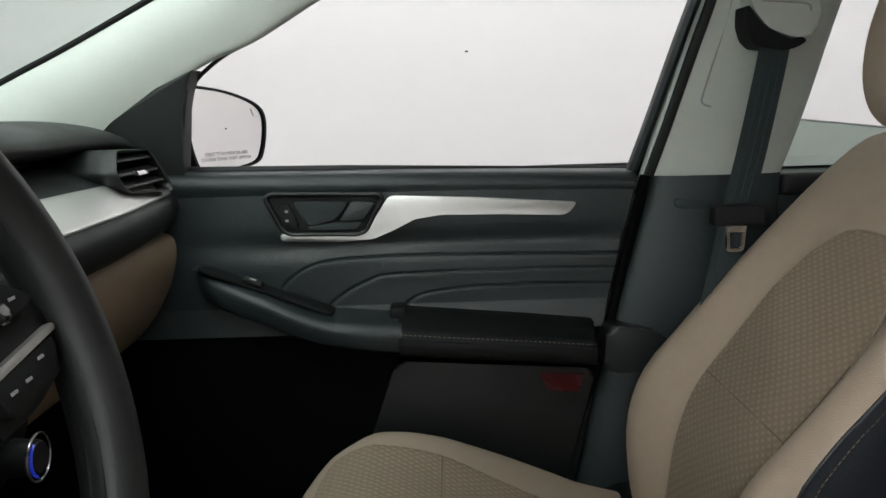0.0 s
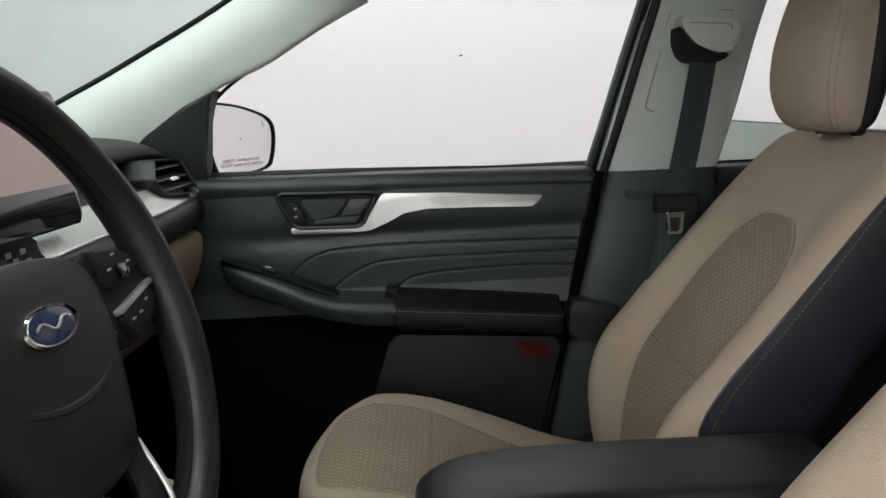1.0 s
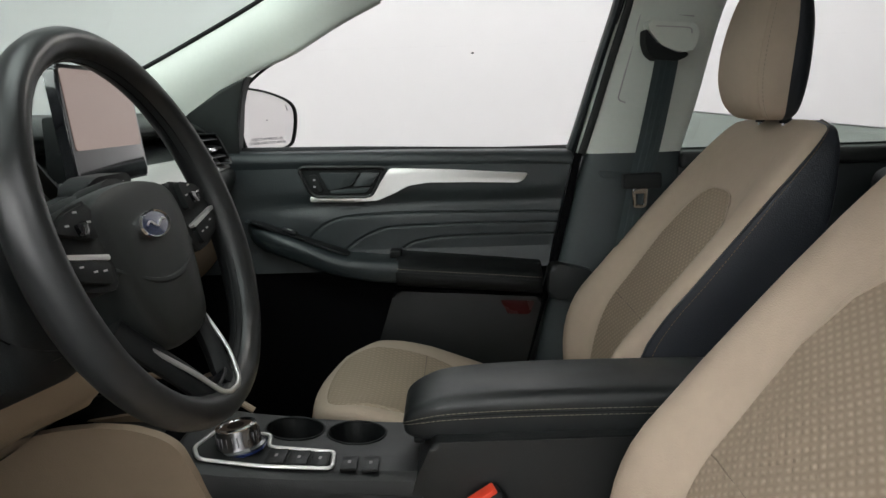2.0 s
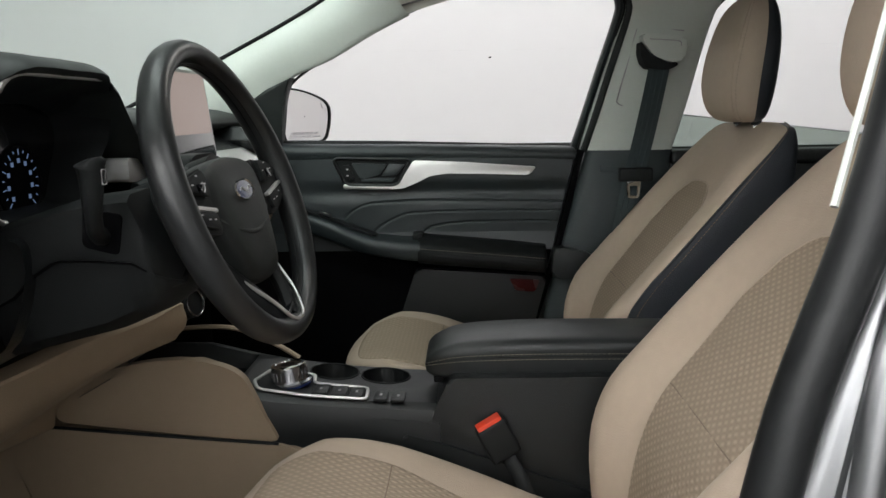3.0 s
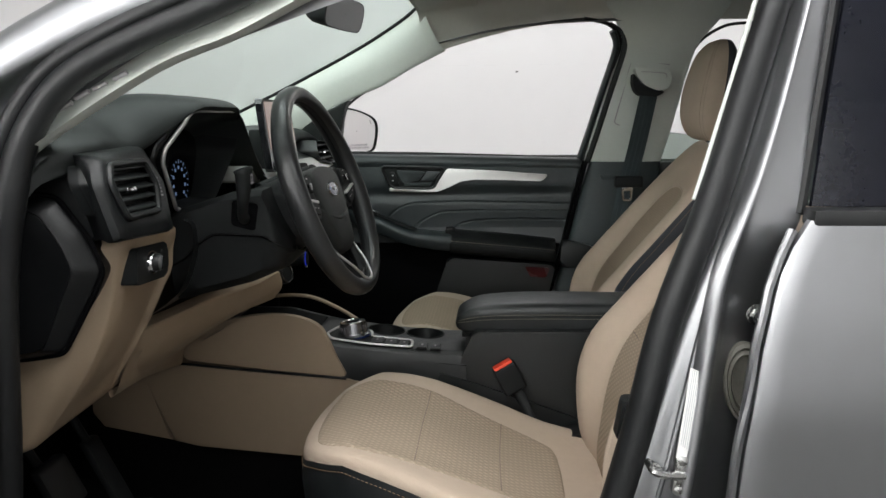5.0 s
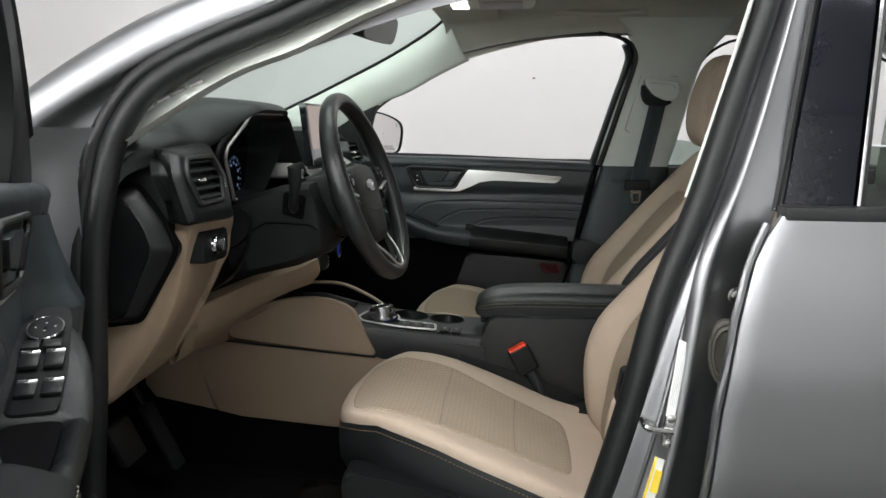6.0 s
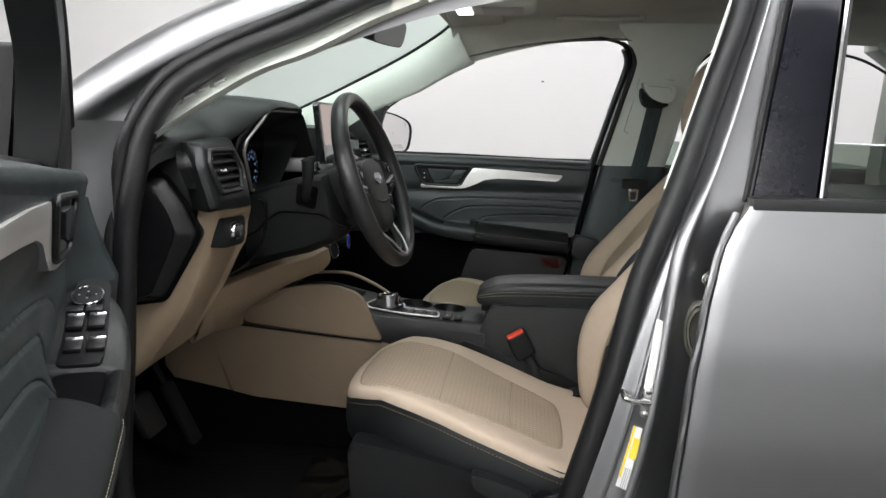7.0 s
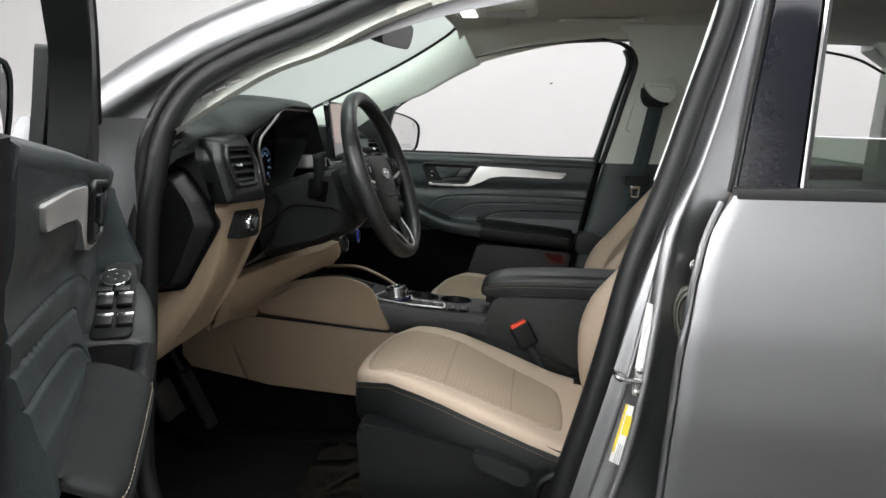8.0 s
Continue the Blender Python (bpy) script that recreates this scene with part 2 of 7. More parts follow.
def lathe(profile, centre, axis=(0, 0, 1), sides=32, squash=1.0):
    """A turned shape: profile of (radius, height) along an axis."""
    q = Vector((0, 0, 1)).rotation_difference(Vector(axis)).to_matrix().to_4x4()
    m = Matrix.Translation(centre) @ q
    rows = []
    for rad, h in profile:
        rows.append([m @ Vector((rad * math.cos(a), squash * rad * math.sin(a), h)) for a in np.linspace(0, 2 * math.pi, sides, endpoint=False)])
    return grid(rows, close_v=True, cap=True)


def joined(*bms):
    """Several bmeshes as one."""
    out = bmesh.new()
    for b in bms:
        me = bpy.data.meshes.new("tmp")
        b.to_mesh(me)
        b.free()
        out.from_mesh(me)
        bpy.data.meshes.remove(me)
    return out


def moved(bm, fn):
    for v in bm.verts:
        v.co = fn(v.co)
    return bm


def mirrored(bm):
    return moved(bm, lambda c: Vector((c.x, -c.y, c.z)))


def part(name, bm, mat, parent=None, label="", angle=38, uv=None):
    """One mesh object from a bmesh, under a thing or a part of it."""
    bmesh.ops.remove_doubles(bm, verts=bm.verts, dist=1e-6)
    bmesh.ops.recalc_face_normals(bm, faces=bm.faces)
    for f in bm.faces:
        f.smooth = True
    lim = radians(angle)
    for e in bm.edges:
        if len(e.link_faces) == 2 and e.calc_face_angle(0) > lim:
            e.smooth = False
    if uv:
        lay = bm.loops.layers.uv.new("UVMap")
        for f in bm.faces:
            for lp in f.loops:
                lp[lay].uv = uv(lp.vert.co)
    me = bpy.data.meshes.new(name)
    bm.to_mesh(me)
    bm.free()
    me.materials.append(mat)
    ob = new(name, me)
    if parent is not None:
        ob.parent = parent
        root = parent
        while root.parent:
            root = root.parent
        if parent is root and root.type == "EMPTY":
            ob.matrix_parent_inverse = Matrix.Translation(-root.location)
    return tagged(ob, label) if label else ob


def thing(name, label, category, at=(0, 0, 0), group="", kind=""):
    """A top-level thing: an empty at its base, to which parts are joined."""
    ob = new(name)
    ob.empty_display_size = 0.05
    ob.location = at
    return tagged(ob, label, category, group, kind)


def setting(name, bm, mat, label, category):
    return tagged(part(name, bm, mat), label, category, kind="structure")


def lettering(text, size, m, name, mat, parent, label=""):
    """Raised print with the built-in font, laid by the pose m."""
    cu = bpy.data.curves.new(name, "FONT")
    cu.body, cu.size, cu.align_x, cu.align_y, cu.extrude = text, size, "CENTER", "CENTER", 0.0002
    tmp = new("tmp_text", cu)
    bpy.context.view_layer.update()
    me = bpy.data.meshes.new_from_object(tmp.evaluated_get(bpy.context.evaluated_depsgraph_get()))
    bpy.data.objects.remove(tmp)
    bm = bmesh.new()
    bm.from_mesh(me)
    bpy.data.meshes.remove(me)
    moved(bm, lambda c: m @ c)
    return part(name, bm, mat, parent, label)

# ---- the studio ----
setting("floor", box(-5.2, 5.2, -5.2, 5.4, -0.1, 0, 0), CONCRETE, "dark grey sealed concrete studio floor", "floor")
setting("ceiling", box(-5.2, 5.2, -5.2, 5.4, 3.6, 3.7, 0), CEILPAINT, "plain white painted studio ceiling", "ceiling")
wall = setting("wall_north", box(-5.2, 5.2, 5.2, 5.35, 0, 3.6, 0), WALLPAINT, "white painted studio wall with a faint joint", "wall")
setting("wall_south", box(-5.2, 5.2, -5.2, -5.05, 0, 3.6, 0), GREYWALL, "plain grey painted studio wall", "wall")
setting("wall_west", box(-5.2, -5.05, -5.05, 5.2, 0, 3.6, 0), WALLPAINT, "plain white painted studio wall", "wall")
setting("wall_east", box(5.05, 5.2, -5.05, 5.2, 0, 3.6, 0), WALLPAINT, "plain white painted studio wall", "wall")
part("wall_joint", box(-4.9, 4.9, 5.1990, 5.203, 1.662, 1.6645, 0), FAINT, wall, "hairline joint between wall boards")
part("wall_mark", slab(rounded([(0.271, 1.601), (0.296, 1.602), (0.294, 1.613), (0.277, 1.612)], 0.005), "y", 5.203, 5.195), MATT, wall, "small dark chip in the paint")
# Housings for the added light panels, all out of view.
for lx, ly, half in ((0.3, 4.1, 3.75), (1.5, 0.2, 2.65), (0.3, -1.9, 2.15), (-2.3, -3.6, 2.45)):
    lt = thing("added_light_panel", "long white soft light panel added out of view in the ceiling", "ceiling light", (lx, ly, 3.6), "ceiling lights")
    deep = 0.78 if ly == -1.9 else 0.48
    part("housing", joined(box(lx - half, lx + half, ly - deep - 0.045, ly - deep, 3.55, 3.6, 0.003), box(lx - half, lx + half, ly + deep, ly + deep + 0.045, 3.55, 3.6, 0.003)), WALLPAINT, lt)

# ---- the car's shell ----
body = thing("car", "silver metallic car body with pale cabin trim", "car", (0.3, 0, 0.25))

# edges of the openings on the passenger's side; the driver's are their mirror image
SHIELD_EDGE = [(-0.95, 0.69, 1.105), (-0.74, 0.665, 1.203), (-0.589, 0.652, 1.273), (-0.510, 0.650, 1.309), (-0.431, 0.649, 1.348), (-0.315, 0.640, 1.405), (-0.222, 0.625, 1.454), (-0.128, 0.595, 1.509), (-0.085, 0.55, 1.54)]
WINDOW_TOP = [(-0.56, 0.72, 1.13), (-0.46, 0.705, 1.205), (-0.319, 0.682, 1.293), (-0.22, 0.67, 1.332), (-0.122, 0.655, 1.383), (-0.027, 0.643, 1.422), (0.067, 0.636, 1.448), (0.159, 0.628, 1.472), (0.25, 0.625, 1.485), (0.359, 0.622, 1.494)]


def along(pts, n):
    """n even points along a smooth line through pts."""
    p = curve_through(pts, 8)
    s = np.concatenate([[0], np.cumsum(np.linalg.norm(np.diff(p, axis=0), axis=1))])
    q = np.linspace(0, s[-1], n)
    return np.array([[np.interp(t, s, p[:, k]) for k in range(3)] for t in q])


def pillar_trim(drop=0.0):
    a = along(SHIELD_EDGE[1:], 24)
    low = [drop * k for k in (1, 1, 1, 0.9, 0.75, 0.35)]
    b = along([(-0.62, 0.725, 1.10)] + [(x, y, z - d) for (x, y, z), d in zip(WINDOW_TOP, low)], 24)
    rows = []
    for p, q in zip(a, b):
        m = (p + q) / 2
        inn = np.array([-0.004, -0.017, -0.006])
        rows.append([p + (-0.004, 0.02, 0.004), p, p * 0.75 + q * 0.25 + inn * 0.8, m + inn, p * 0.22 + q * 0.78 + inn * 0.7, q + (0, -0.006, 0.004), q + (0.0, 0.02, 0.008)])
    return grid(dense(rows, 1, 3))


part("pillar_trim", pillar_trim(0.014), PILLAR, body, "pale grey moulded windshield pillar trim")
near_trim = part("pillar_trim", mirrored(pillar_trim()), PILLAR, body, "pale grey moulded windshield pillar trim")
# Grey bars in place of hollows carry the slots' shade in their colour.
for a, b in (((-0.471, -0.674, 1.246), (-0.451, -0.674, 1.255)), ((-0.448, -0.671, 1.261), (-0.428, -0.671, 1.27)), ((-0.423, -0.668, 1.273), (-0.404, -0.668, 1.282)), ((-0.395, -0.665, 1.286), (-0.376, -0.665, 1.295))):
    part("pillar_slot_shade", tube([a, b], 0.0045, sides=8, flat=0.8), GREYMARK, near_trim, "grey bar for the shade in a slot moulded in the trim")

# roof lining: a shell arched across the car
LINER_X = [-0.09, -0.02, 0.08, 0.2, 0.36, 0.5, 0.7, 0.95, 1.47]
SIDE_Z = [1.405, 1.428, 1.455, 1.480, 1.498, 1.500, 1.495, 1.49, 1.47]
SIDE_Y = [0.650, 0.643, 0.637, 0.630, 0.626, 0.624, 0.62, 0.61, 0.60]
MID_Z = [1.528, 1.540, 1.552, 1.560, 1.566, 1.570, 1.572, 1.57, 1.55]


def lining(lift=0.0, out=0.0):
    rows = []
    for x, z, y, m in zip(LINER_X, SIDE_Z, SIDE_Y, MID_Z):
        half = [(y + out, z + lift), (y - 0.012 + out, z + 0.022 + lift), (y - 0.05 + out, z * 0.45 + m * 0.55 + lift), (y - 0.11, z * 0.12 + m * 0.88 + lift), (y - 0.22, m - 0.004 + lift), (y - 0.42, m + lift)]
        fx = -0.03 if x < -0.05 else 0
        rows.append([(x + fx * (1 - abs(v) / 0.65), v, w) for v, w in half] + [(x + fx, 0, m + 0.003 + lift)] + [(x + fx * (1 - abs(v) / 0.65), -v, w) for v, w in half[::-1]])
    return grid(dense(rows, 4, 3))


part("headliner", lining(), LINER, body, "pale grey cloth roof lining")
part("roof_skin", lining(0.055, 0.05), PAINT, body, "silver roof panel")

# windshield
L = np.array([(x - 0.004, y + 0.01, z + 0.008) for x, y, z in curve_through(SHIELD_EDGE, 4)])
rows = [[p * (1, k, 1) + (-(0.05 + 0.10 * (1 - i / len(L))) * (1 - k * k), 0, 0.02 * (1 - k * k)) for k in np.linspace(-1, 1, 15)] for i, p in enumerate(L)]
part("windshield", grid(rows), WINDSHIELD, body, "green tinted windshield glass")
edge = [tuple(p) for p in along(SHIELD_EDGE, 40)]
for s in (1, -1):
    part("windshield_edge", tube([(x - 0.003, s * (y + 0.002), z + 0.004) for x, y, z in edge], 0.0052, sides=6), RUBBER, body, "black printed edge of the windshield")
part("header_edge", tube([(-0.08 - 0.03 * (1 - (k / 0.525) ** 2) - 0.008, k, 1.535 + 0.004) for k in np.linspace(-0.525, 0.525, 20)], 0.008, sides=6), RUBBER, body)
part("scuttle", box(-1.02, -0.90, -0.70, 0.70, 1.02, 1.10, 0.01), MATT, body, "black plastic scuttle below the windshield")

# outer silver pillar over the driver's opening, and its mirror image
def outer_pillar(driver):
    low = along([(-0.70, 0.79, 1.165), (-0.602, 0.738, 1.257), (-0.494, 0.712, 1.329), (-0.395, 0.695, 1.380), (-0.235, 0.674, 1.442), (-0.05, 0.655, 1.50), (0.2, 0.645, 1.54), (0.55, 0.64, 1.55)], 30)
    rows = []
    for i, p in enumerate(low):
        if driver:
            p = p + (0, 0, -0.016)
            rows.append([p + (0.060, -0.050, -0.066), p + (0.036, -0.046, -0.040), p + (0.014, -0.036, -0.016), p + (0.008, -0.010, -0.011), p + (0.004, -0.002, -0.006), p + (-0.006, -0.001, 0.016), p + (-0.016, -0.016, 0.040), p + (-0.03, -0.06, 0.056)])
        else:
            rows.append([p + (0.03, -0.030, -0.055), p + (0.012, -0.004, -0.036), p + (0.004, 0, -0.030), p + (-0.004, -0.002, -0.026), p + (-0.012, -0.012, -0.024)])
    return grid(dense(rows, 1, 3))


part("outer_pillar", mirrored(outer_pillar(True)), PAINT, body, "silver painted outer pillar and roof rail")
part("outer_pillar", outer_pillar(False), PAINT, body, "silver painted outer pillar and roof rail")

# rubber seal round the driver's door opening
OPENING = [(-0.532, -0.775, 0.545), (-0.522, -0.777, 0.827), (-0.519, -0.757, 1.029), (-0.508, -0.741, 1.129), (-0.496, -0.721, 1.203), (-0.447, -0.701, 1.280), (-0.359, -0.682, 1.334), (-0.245, -0.663, 1.383), (-0.104, -0.642, 1.446), (0.05, -0.628, 1.487), (0.2, -0.62, 1.503), (0.36, -0.618, 1.512), (0.463, -0.632, 1.495), (0.487, -0.660, 1.433), (0.428, -0.718, 1.26), (0.381, -0.761, 1.128), (0.328, -0.781, 0.987), (0.292, -0.795, 0.842), (0.250, -0.797, 0.690), (0.19, -0.785, 0.50), (0.10, -0.775, 0.455), (-0.42, -0.775, 0.455)]
seal = curve_through(OPENING, 5, True)
part("door_seal", tube(seal, 0.0195, True, 14, up=(0, 1, 0)), RUBBER, body, "thick black rubber door seal")
# the painted flange outside the seal: dark in its recess
cen = seal.mean(axis=0)
rows = []
for p in seal:
    d = (p - cen) * (1, 0, 1)
    d /= np.linalg.norm(d)
    rows.append([p + d * 0.004 + (0, 0.010, 0), p + d * 0.024 + (0, 0.004, 0), p + d * 0.040 + (0, 0.000, 0), p + d * 0.058 + (0, -0.004, 0)])
for i, j in ((45, 66),):
    part("opening_flange", grid(dense(np.array(rows)[i:j], 1, 3)), PAINT, body, "silver painted flange round the door opening")
part("outer_seal", tube([p + ((p - cen) * (1, 0, 1)) / np.linalg.norm((p - cen) * (1, 0, 1)) * 0.027 + (0, -0.002, 0) for p in seal[:62]], 0.0135, False, 10, up=(0, 1, 0)), RUBBER, body, "black secondary seal strip")
# pale inner edge of the cabin trim beside the seal
part("trim_edge", tube([p + (-0.016, 0.022, 0) for p in curve_through(OPENING[13:16], 8)], 0.0032, False, 8), PILLAR, body, "pale edge of the centre pillar trim")
part("trim_edge", tube([p + (0.012, 0.022, -0.012) for p in curve_through(OPENING[8:13], 6)], 0.0075, False, 8), PILLAR, body, "pale edge of the roof lining")

# silver centre pillar on the driver's side
FRONTLINE = [(0.515, -0.655, 1.46), (0.508, -0.660, 1.433), (0.448, -0.725, 1.245), (0.401, -0.764, 1.12), (0.372, -0.776, 1.040), (0.330, -0.792, 0.91), (0.298, -0.80, 0.806), (0.257, -0.80, 0.674), (0.21, -0.795, 0.52)]
RIDGE = [(0.520, -0.668, 1.46), (0.511, -0.680, 1.433), (0.455, -0.741, 1.25), (0.404, -0.788, 1.105), (0.385, -0.799, 1.020), (0.370, -0.808, 0.91), (0.352, -0.815, 0.78), (0.326, -0.812, 0.648), (0.285, -0.805, 0.52)]
BACKLINE = [(0.56, -0.668, 1.46), (0.55, -0.680, 1.433), (0.512, -0.738, 1.243), (0.480, -0.782, 1.120), (0.462, -0.775, 1.050), (0.438, -0.765, 0.93), (0.420, -0.765, 0.80), (0.410, -0.765, 0.66), (0.405, -0.765, 0.50)]
f, r, k = along(FRONTLINE, 40), along(RIDGE, 40), along(BACKLINE, 40)
rows = []
for i in range(40):
    z = r[i][2]
    deep = 0.010 if z < 1.05 else 0.010 * max(0, (1.13 - z) / 0.08)
    row = np.array([f[i] + (-0.02, 0.02, 0), f[i], f[i] * 0.55 + r[i] * 0.45 + (0, 0.004, 0), r[i] + (-0.016, 0.002, 0), r[i] + (-0.006, -0.006, 0), r[i] + (0.004, -0.004, 0), r[i] + (0.012, 0.006 + deep * 0.5, 0), r[i] * 0.6 + k[i] * 0.4 + (0, deep, 0), k[i] + (0, deep, 0)])
    # above the belt line the groove closes and the ridge tightens to a crease beside the seal
    tight = min(1.0, max(0.0, (z - 1.02) / 0.14))
    tight = tight * tight * (3 - 2 * tight)
    gap = r[i] - f[i]
    crease = np.array([row[0], f[i], f[i] + gap * 0.3 + (0.002, 0.001, 0), f[i] + gap * 0.55 + (0.004, -0.001, 0), f[i] + gap * 0.8 + (0.006, -0.004, 0), r[i] + (0.010, -0.005, 0), r[i] * 0.85 + k[i] * 0.15 + (0.006, -0.004, 0), r[i] * 0.45 + k[i] * 0.55 + (0, -0.002, 0), k[i]])
    rows.append(row * (1 - tight) + crease * tight)
bp = part("centre_pillar", grid(dense(rows, 1, 3)), PAINT, body, "silver painted centre pillar with a rolled ridge")
part("pillar_crease", tube([p * 0.5 + q * 0.5 + (0, -0.002, 0) for p, q in zip(f[20:], r[20:])], 0.0030, False, 6), PAINT, bp)

# closing plates: inner pillar, sill, floor pan, front bulkhead, tail
part("sill", grid(dense([[(x, -0.72, 0.43), (x, -0.775, 0.452), (x, -0.83, 0.45), (x, -0.86, 0.40), (x, -0.84, 0.28)] for x in (-0.7, 0.2, 1.4)], 2, 3)), PAINT, body, "silver painted door sill")
part("sill", grid(dense([[(x, 0.72, 0.43), (x, 0.79, 0.45), (x, 0.84, 0.44), (x, 0.86, 0.40), (x, 0.84, 0.28)] for x in (-0.7, 0.2, 1.4)], 2, 3)), PAINT, body, "silver painted door sill")
part("sill_trim", box(-0.52, 0.30, -0.76, -0.70, 0.40, 0.455, 0.01), MATT, body, "black plastic sill scuff trim")
part("floor_pan", joined(box(-1.1, 1.5, -0.80, 0.80, 0.34, 0.38, 0), box(-1.12, -1.0, -0.75, 0.75, 0.36, 1.06, 0.02), box(1.46, 1.5, -0.62, 0.62, 0.36, 1.1, 0), box(1.46, 1.5, -0.60, 0.60, 1.1, 1.6, 0)), MATT, body, "black floor pan and bulkheads")
# hinge pillar ahead of the driver's opening
rows = [[(-0.535 + dx, -0.765, z), (-0.56 + dx, -0.775, z), (-0.60 + dx, -0.80, z), (-0.66 + dx, -0.845, z), (-0.72 + dx, -0.85, z)] for z, dx in ((0.45, -0.01), (0.8, 0), (1.05, 0), (1.16, 0.0), (1.22, 0.03))]
part("hinge_pillar", grid(dense(rows, 3, 3)), PAINT, body, "silver painted hinge pillar")
part("hinge_pillar", mirrored(grid(dense(rows, 3, 3))), PAINT, body, "silver painted hinge pillar")
# wings and bonnet
for s in (1, -1):
    rows = [[(x, s * 0.72, z), (x, s * 0.80, z - 0.015), (x, s * 0.875, z - 0.09), (x, s * 0.90, z - 0.25), (x, s * 0.89, 0.55), (x, s * 0.87, 0.3)] for x, z in ((-0.64, 1.14), (-0.9, 1.10), (-1.3, 1.05), (-1.7, 0.98), (-1.95, 0.86))]
    part("front_wing", grid(dense(rows, 3, 3)), PAINT, body, "silver front wing")
rows = [[(x - 0.06 * (1 - (v / 0.72) ** 2), v, z + 0.035 * (1 - (v / 0.72) ** 2)) for v in np.linspace(-0.72, 0.72, 9)] for x, z in ((-0.98, 1.085), (-1.3, 1.055), (-1.7, 0.985), (-1.95, 0.87))]
part("bonnet", grid(dense(rows, 3, 2)), PAINT, body, "silver bonnet")

# passenger's side: centre pillar trim, upper pale and lower black
def centre_trim(front, back, bulge):
    a, b = along(front, 16), along(back, 16)
    rows = []
    for p, q in zip(a, b):
        inn = np.array([0, -bulge, 0])
        rows.append([p + (0, 0.03, 0), p, p * 0.85 + q * 0.15 + inn * 0.8, (p + q) / 2 + inn, p * 0.15 + q * 0.85 + inn * 0.8, q, q + (0, 0.04, 0)])
    return grid(dense(rows, 1, 3))


up = part("upper_pillar_trim", centre_trim([(0.384, 0.722, 1.095), (0.410, 0.70, 1.20), (0.450, 0.664, 1.35), (0.474, 0.640, 1.44), (0.455, 0.615, 1.50), (0.42, 0.57, 1.54)],
     [(0.606, 0.715, 1.095), (0.632, 0.69, 1.20), (0.662, 0.655, 1.35), (0.686, 0.632, 1.43), (0.73, 0.61, 1.487), (0.76, 0.57, 1.54)], 0.012), PILLAR, body, "pale grey upper centre pillar trim")
low = part("lower_pillar_trim", centre_trim([(0.402, 0.712, 1.098), (0.385, 0.706, 1.04), (0.352, 0.70, 0.92), (0.318, 0.70, 0.78), (0.285, 0.70, 0.62), (0.25, 0.70, 0.42)],
     [(0.606, 0.712, 1.098), (0.60, 0.706, 1.04), (0.59, 0.70, 0.92), (0.58, 0.70, 0.78), (0.56, 0.70, 0.62), (0.54, 0.70, 0.42)], 0.02), PILLARSKIN, body, "charcoal plastic lower centre pillar trim")
part("pillar_recess", slab(rounded([(0.425, 1.062), (0.50, 1.058), (0.49, 1.044), (0.43, 1.045)], 0.008), "y", 0.70, 0.6855, 0.002), PILLARSKIN, low, "moulded recess")
part("pillar_bolster", slab(rounded([(0.315, 0.868), (0.40, 0.852), (0.425, 0.83), (0.415, 0.79), (0.31, 0.785)], 0.02), "y", 0.70, 0.655, 0.012, 3), PADDED, low, "black moulded pad at armrest height")
# Raised grey line: the groove's shade is drawn as colour.
part("slot_shade_line", tube([(0.478, 0.674, 1.205), (0.466, 0.679, 1.212), (0.468, 0.678, 1.23), (0.490, 0.660, 1.32), (0.499, 0.648, 1.368), (0.515, 0.644, 1.384), (0.61, 0.640, 1.374)], 0.0015, False, 6, smooth=4), GREYMARK, up, "thin grey line for the shade in the belt adjuster slot")
# rear door of the passenger's side, seen from inside
rd = thing("rear_door", "closed rear door with half lowered tinted window", "car door", (0.95, 0.75, 0.45), "rear doors")
part("panel", slab([(0.60, 1.085), (1.40, 1.075), (1.40, 0.45), (0.56, 0.45)], "y", 0.80, 0.725, 0.01), DOORSKIN, rd, "charcoal rear door panel")
part("belt_cap", box(0.605, 1.40, 0.70, 0.80, 1.06, 1.096, 0.012, 3), SOFT, rd)
ro = [(0.604, 0.745, 1.10), (0.632, 0.71, 1.22), (0.662, 0.675, 1.36), (0.684, 0.655, 1.425), (0.735, 0.636, 1.468), (0.80, 0.63, 1.484), (0.95, 0.632, 1.480), (1.15, 0.64, 1.45), (1.26, 0.65, 1.40)]
part("window_frame", tube(ro, 0.0045, False, 8, 1.6, up=(0, 1, 0), smooth=5), RUBBER, rd, "black window frame")
g = part("window_glass", grid([[(x, 0.745 - 0.3 * (z - 1.1), z) for x in np.linspace(0.61, 1.38, 6)] for z in (1.05, 1.10)] + [[(x, 0.745 - 0.3 * (1.185 - 0.115 * (x - 0.6) - 1.1), 1.185 - 0.115 * (x - 0.6)) for x in np.linspace(0.61, 1.38, 6)]]), PRIVACY, rd, "tinted glass lowered part way")
g.visible_shadow = False
part("glass_edge", tube([(x, 0.745 - 0.3 * (0.085 - 0.115 * (x - 0.6)), 1.185 - 0.115 * (x - 0.6)) for x in np.linspace(0.61, 1.38, 6)], 0.0018, sides=6), PRINT, rd)
part("outer_skin", grid(dense([[(x, 0.80, 1.10), (x, 0.83, 1.04), (x, 0.86, 0.9), (x, 0.87, 0.7), (x, 0.85, 0.45)] for x in (0.47, 0.9, 1.45)], 2, 3)), PAINT, rd, "silver outer skin")
part("quarter_pillar", slab([(1.24, 1.10), (1.27, 1.42), (1.2, 1.47), (1.2, 1.56), (1.47, 1.56), (1.47, 1.0), (1.24, 1.0)], "y", 0.70, 0.60, 0.01), PILLAR, body, "pale grey quarter pillar trim")
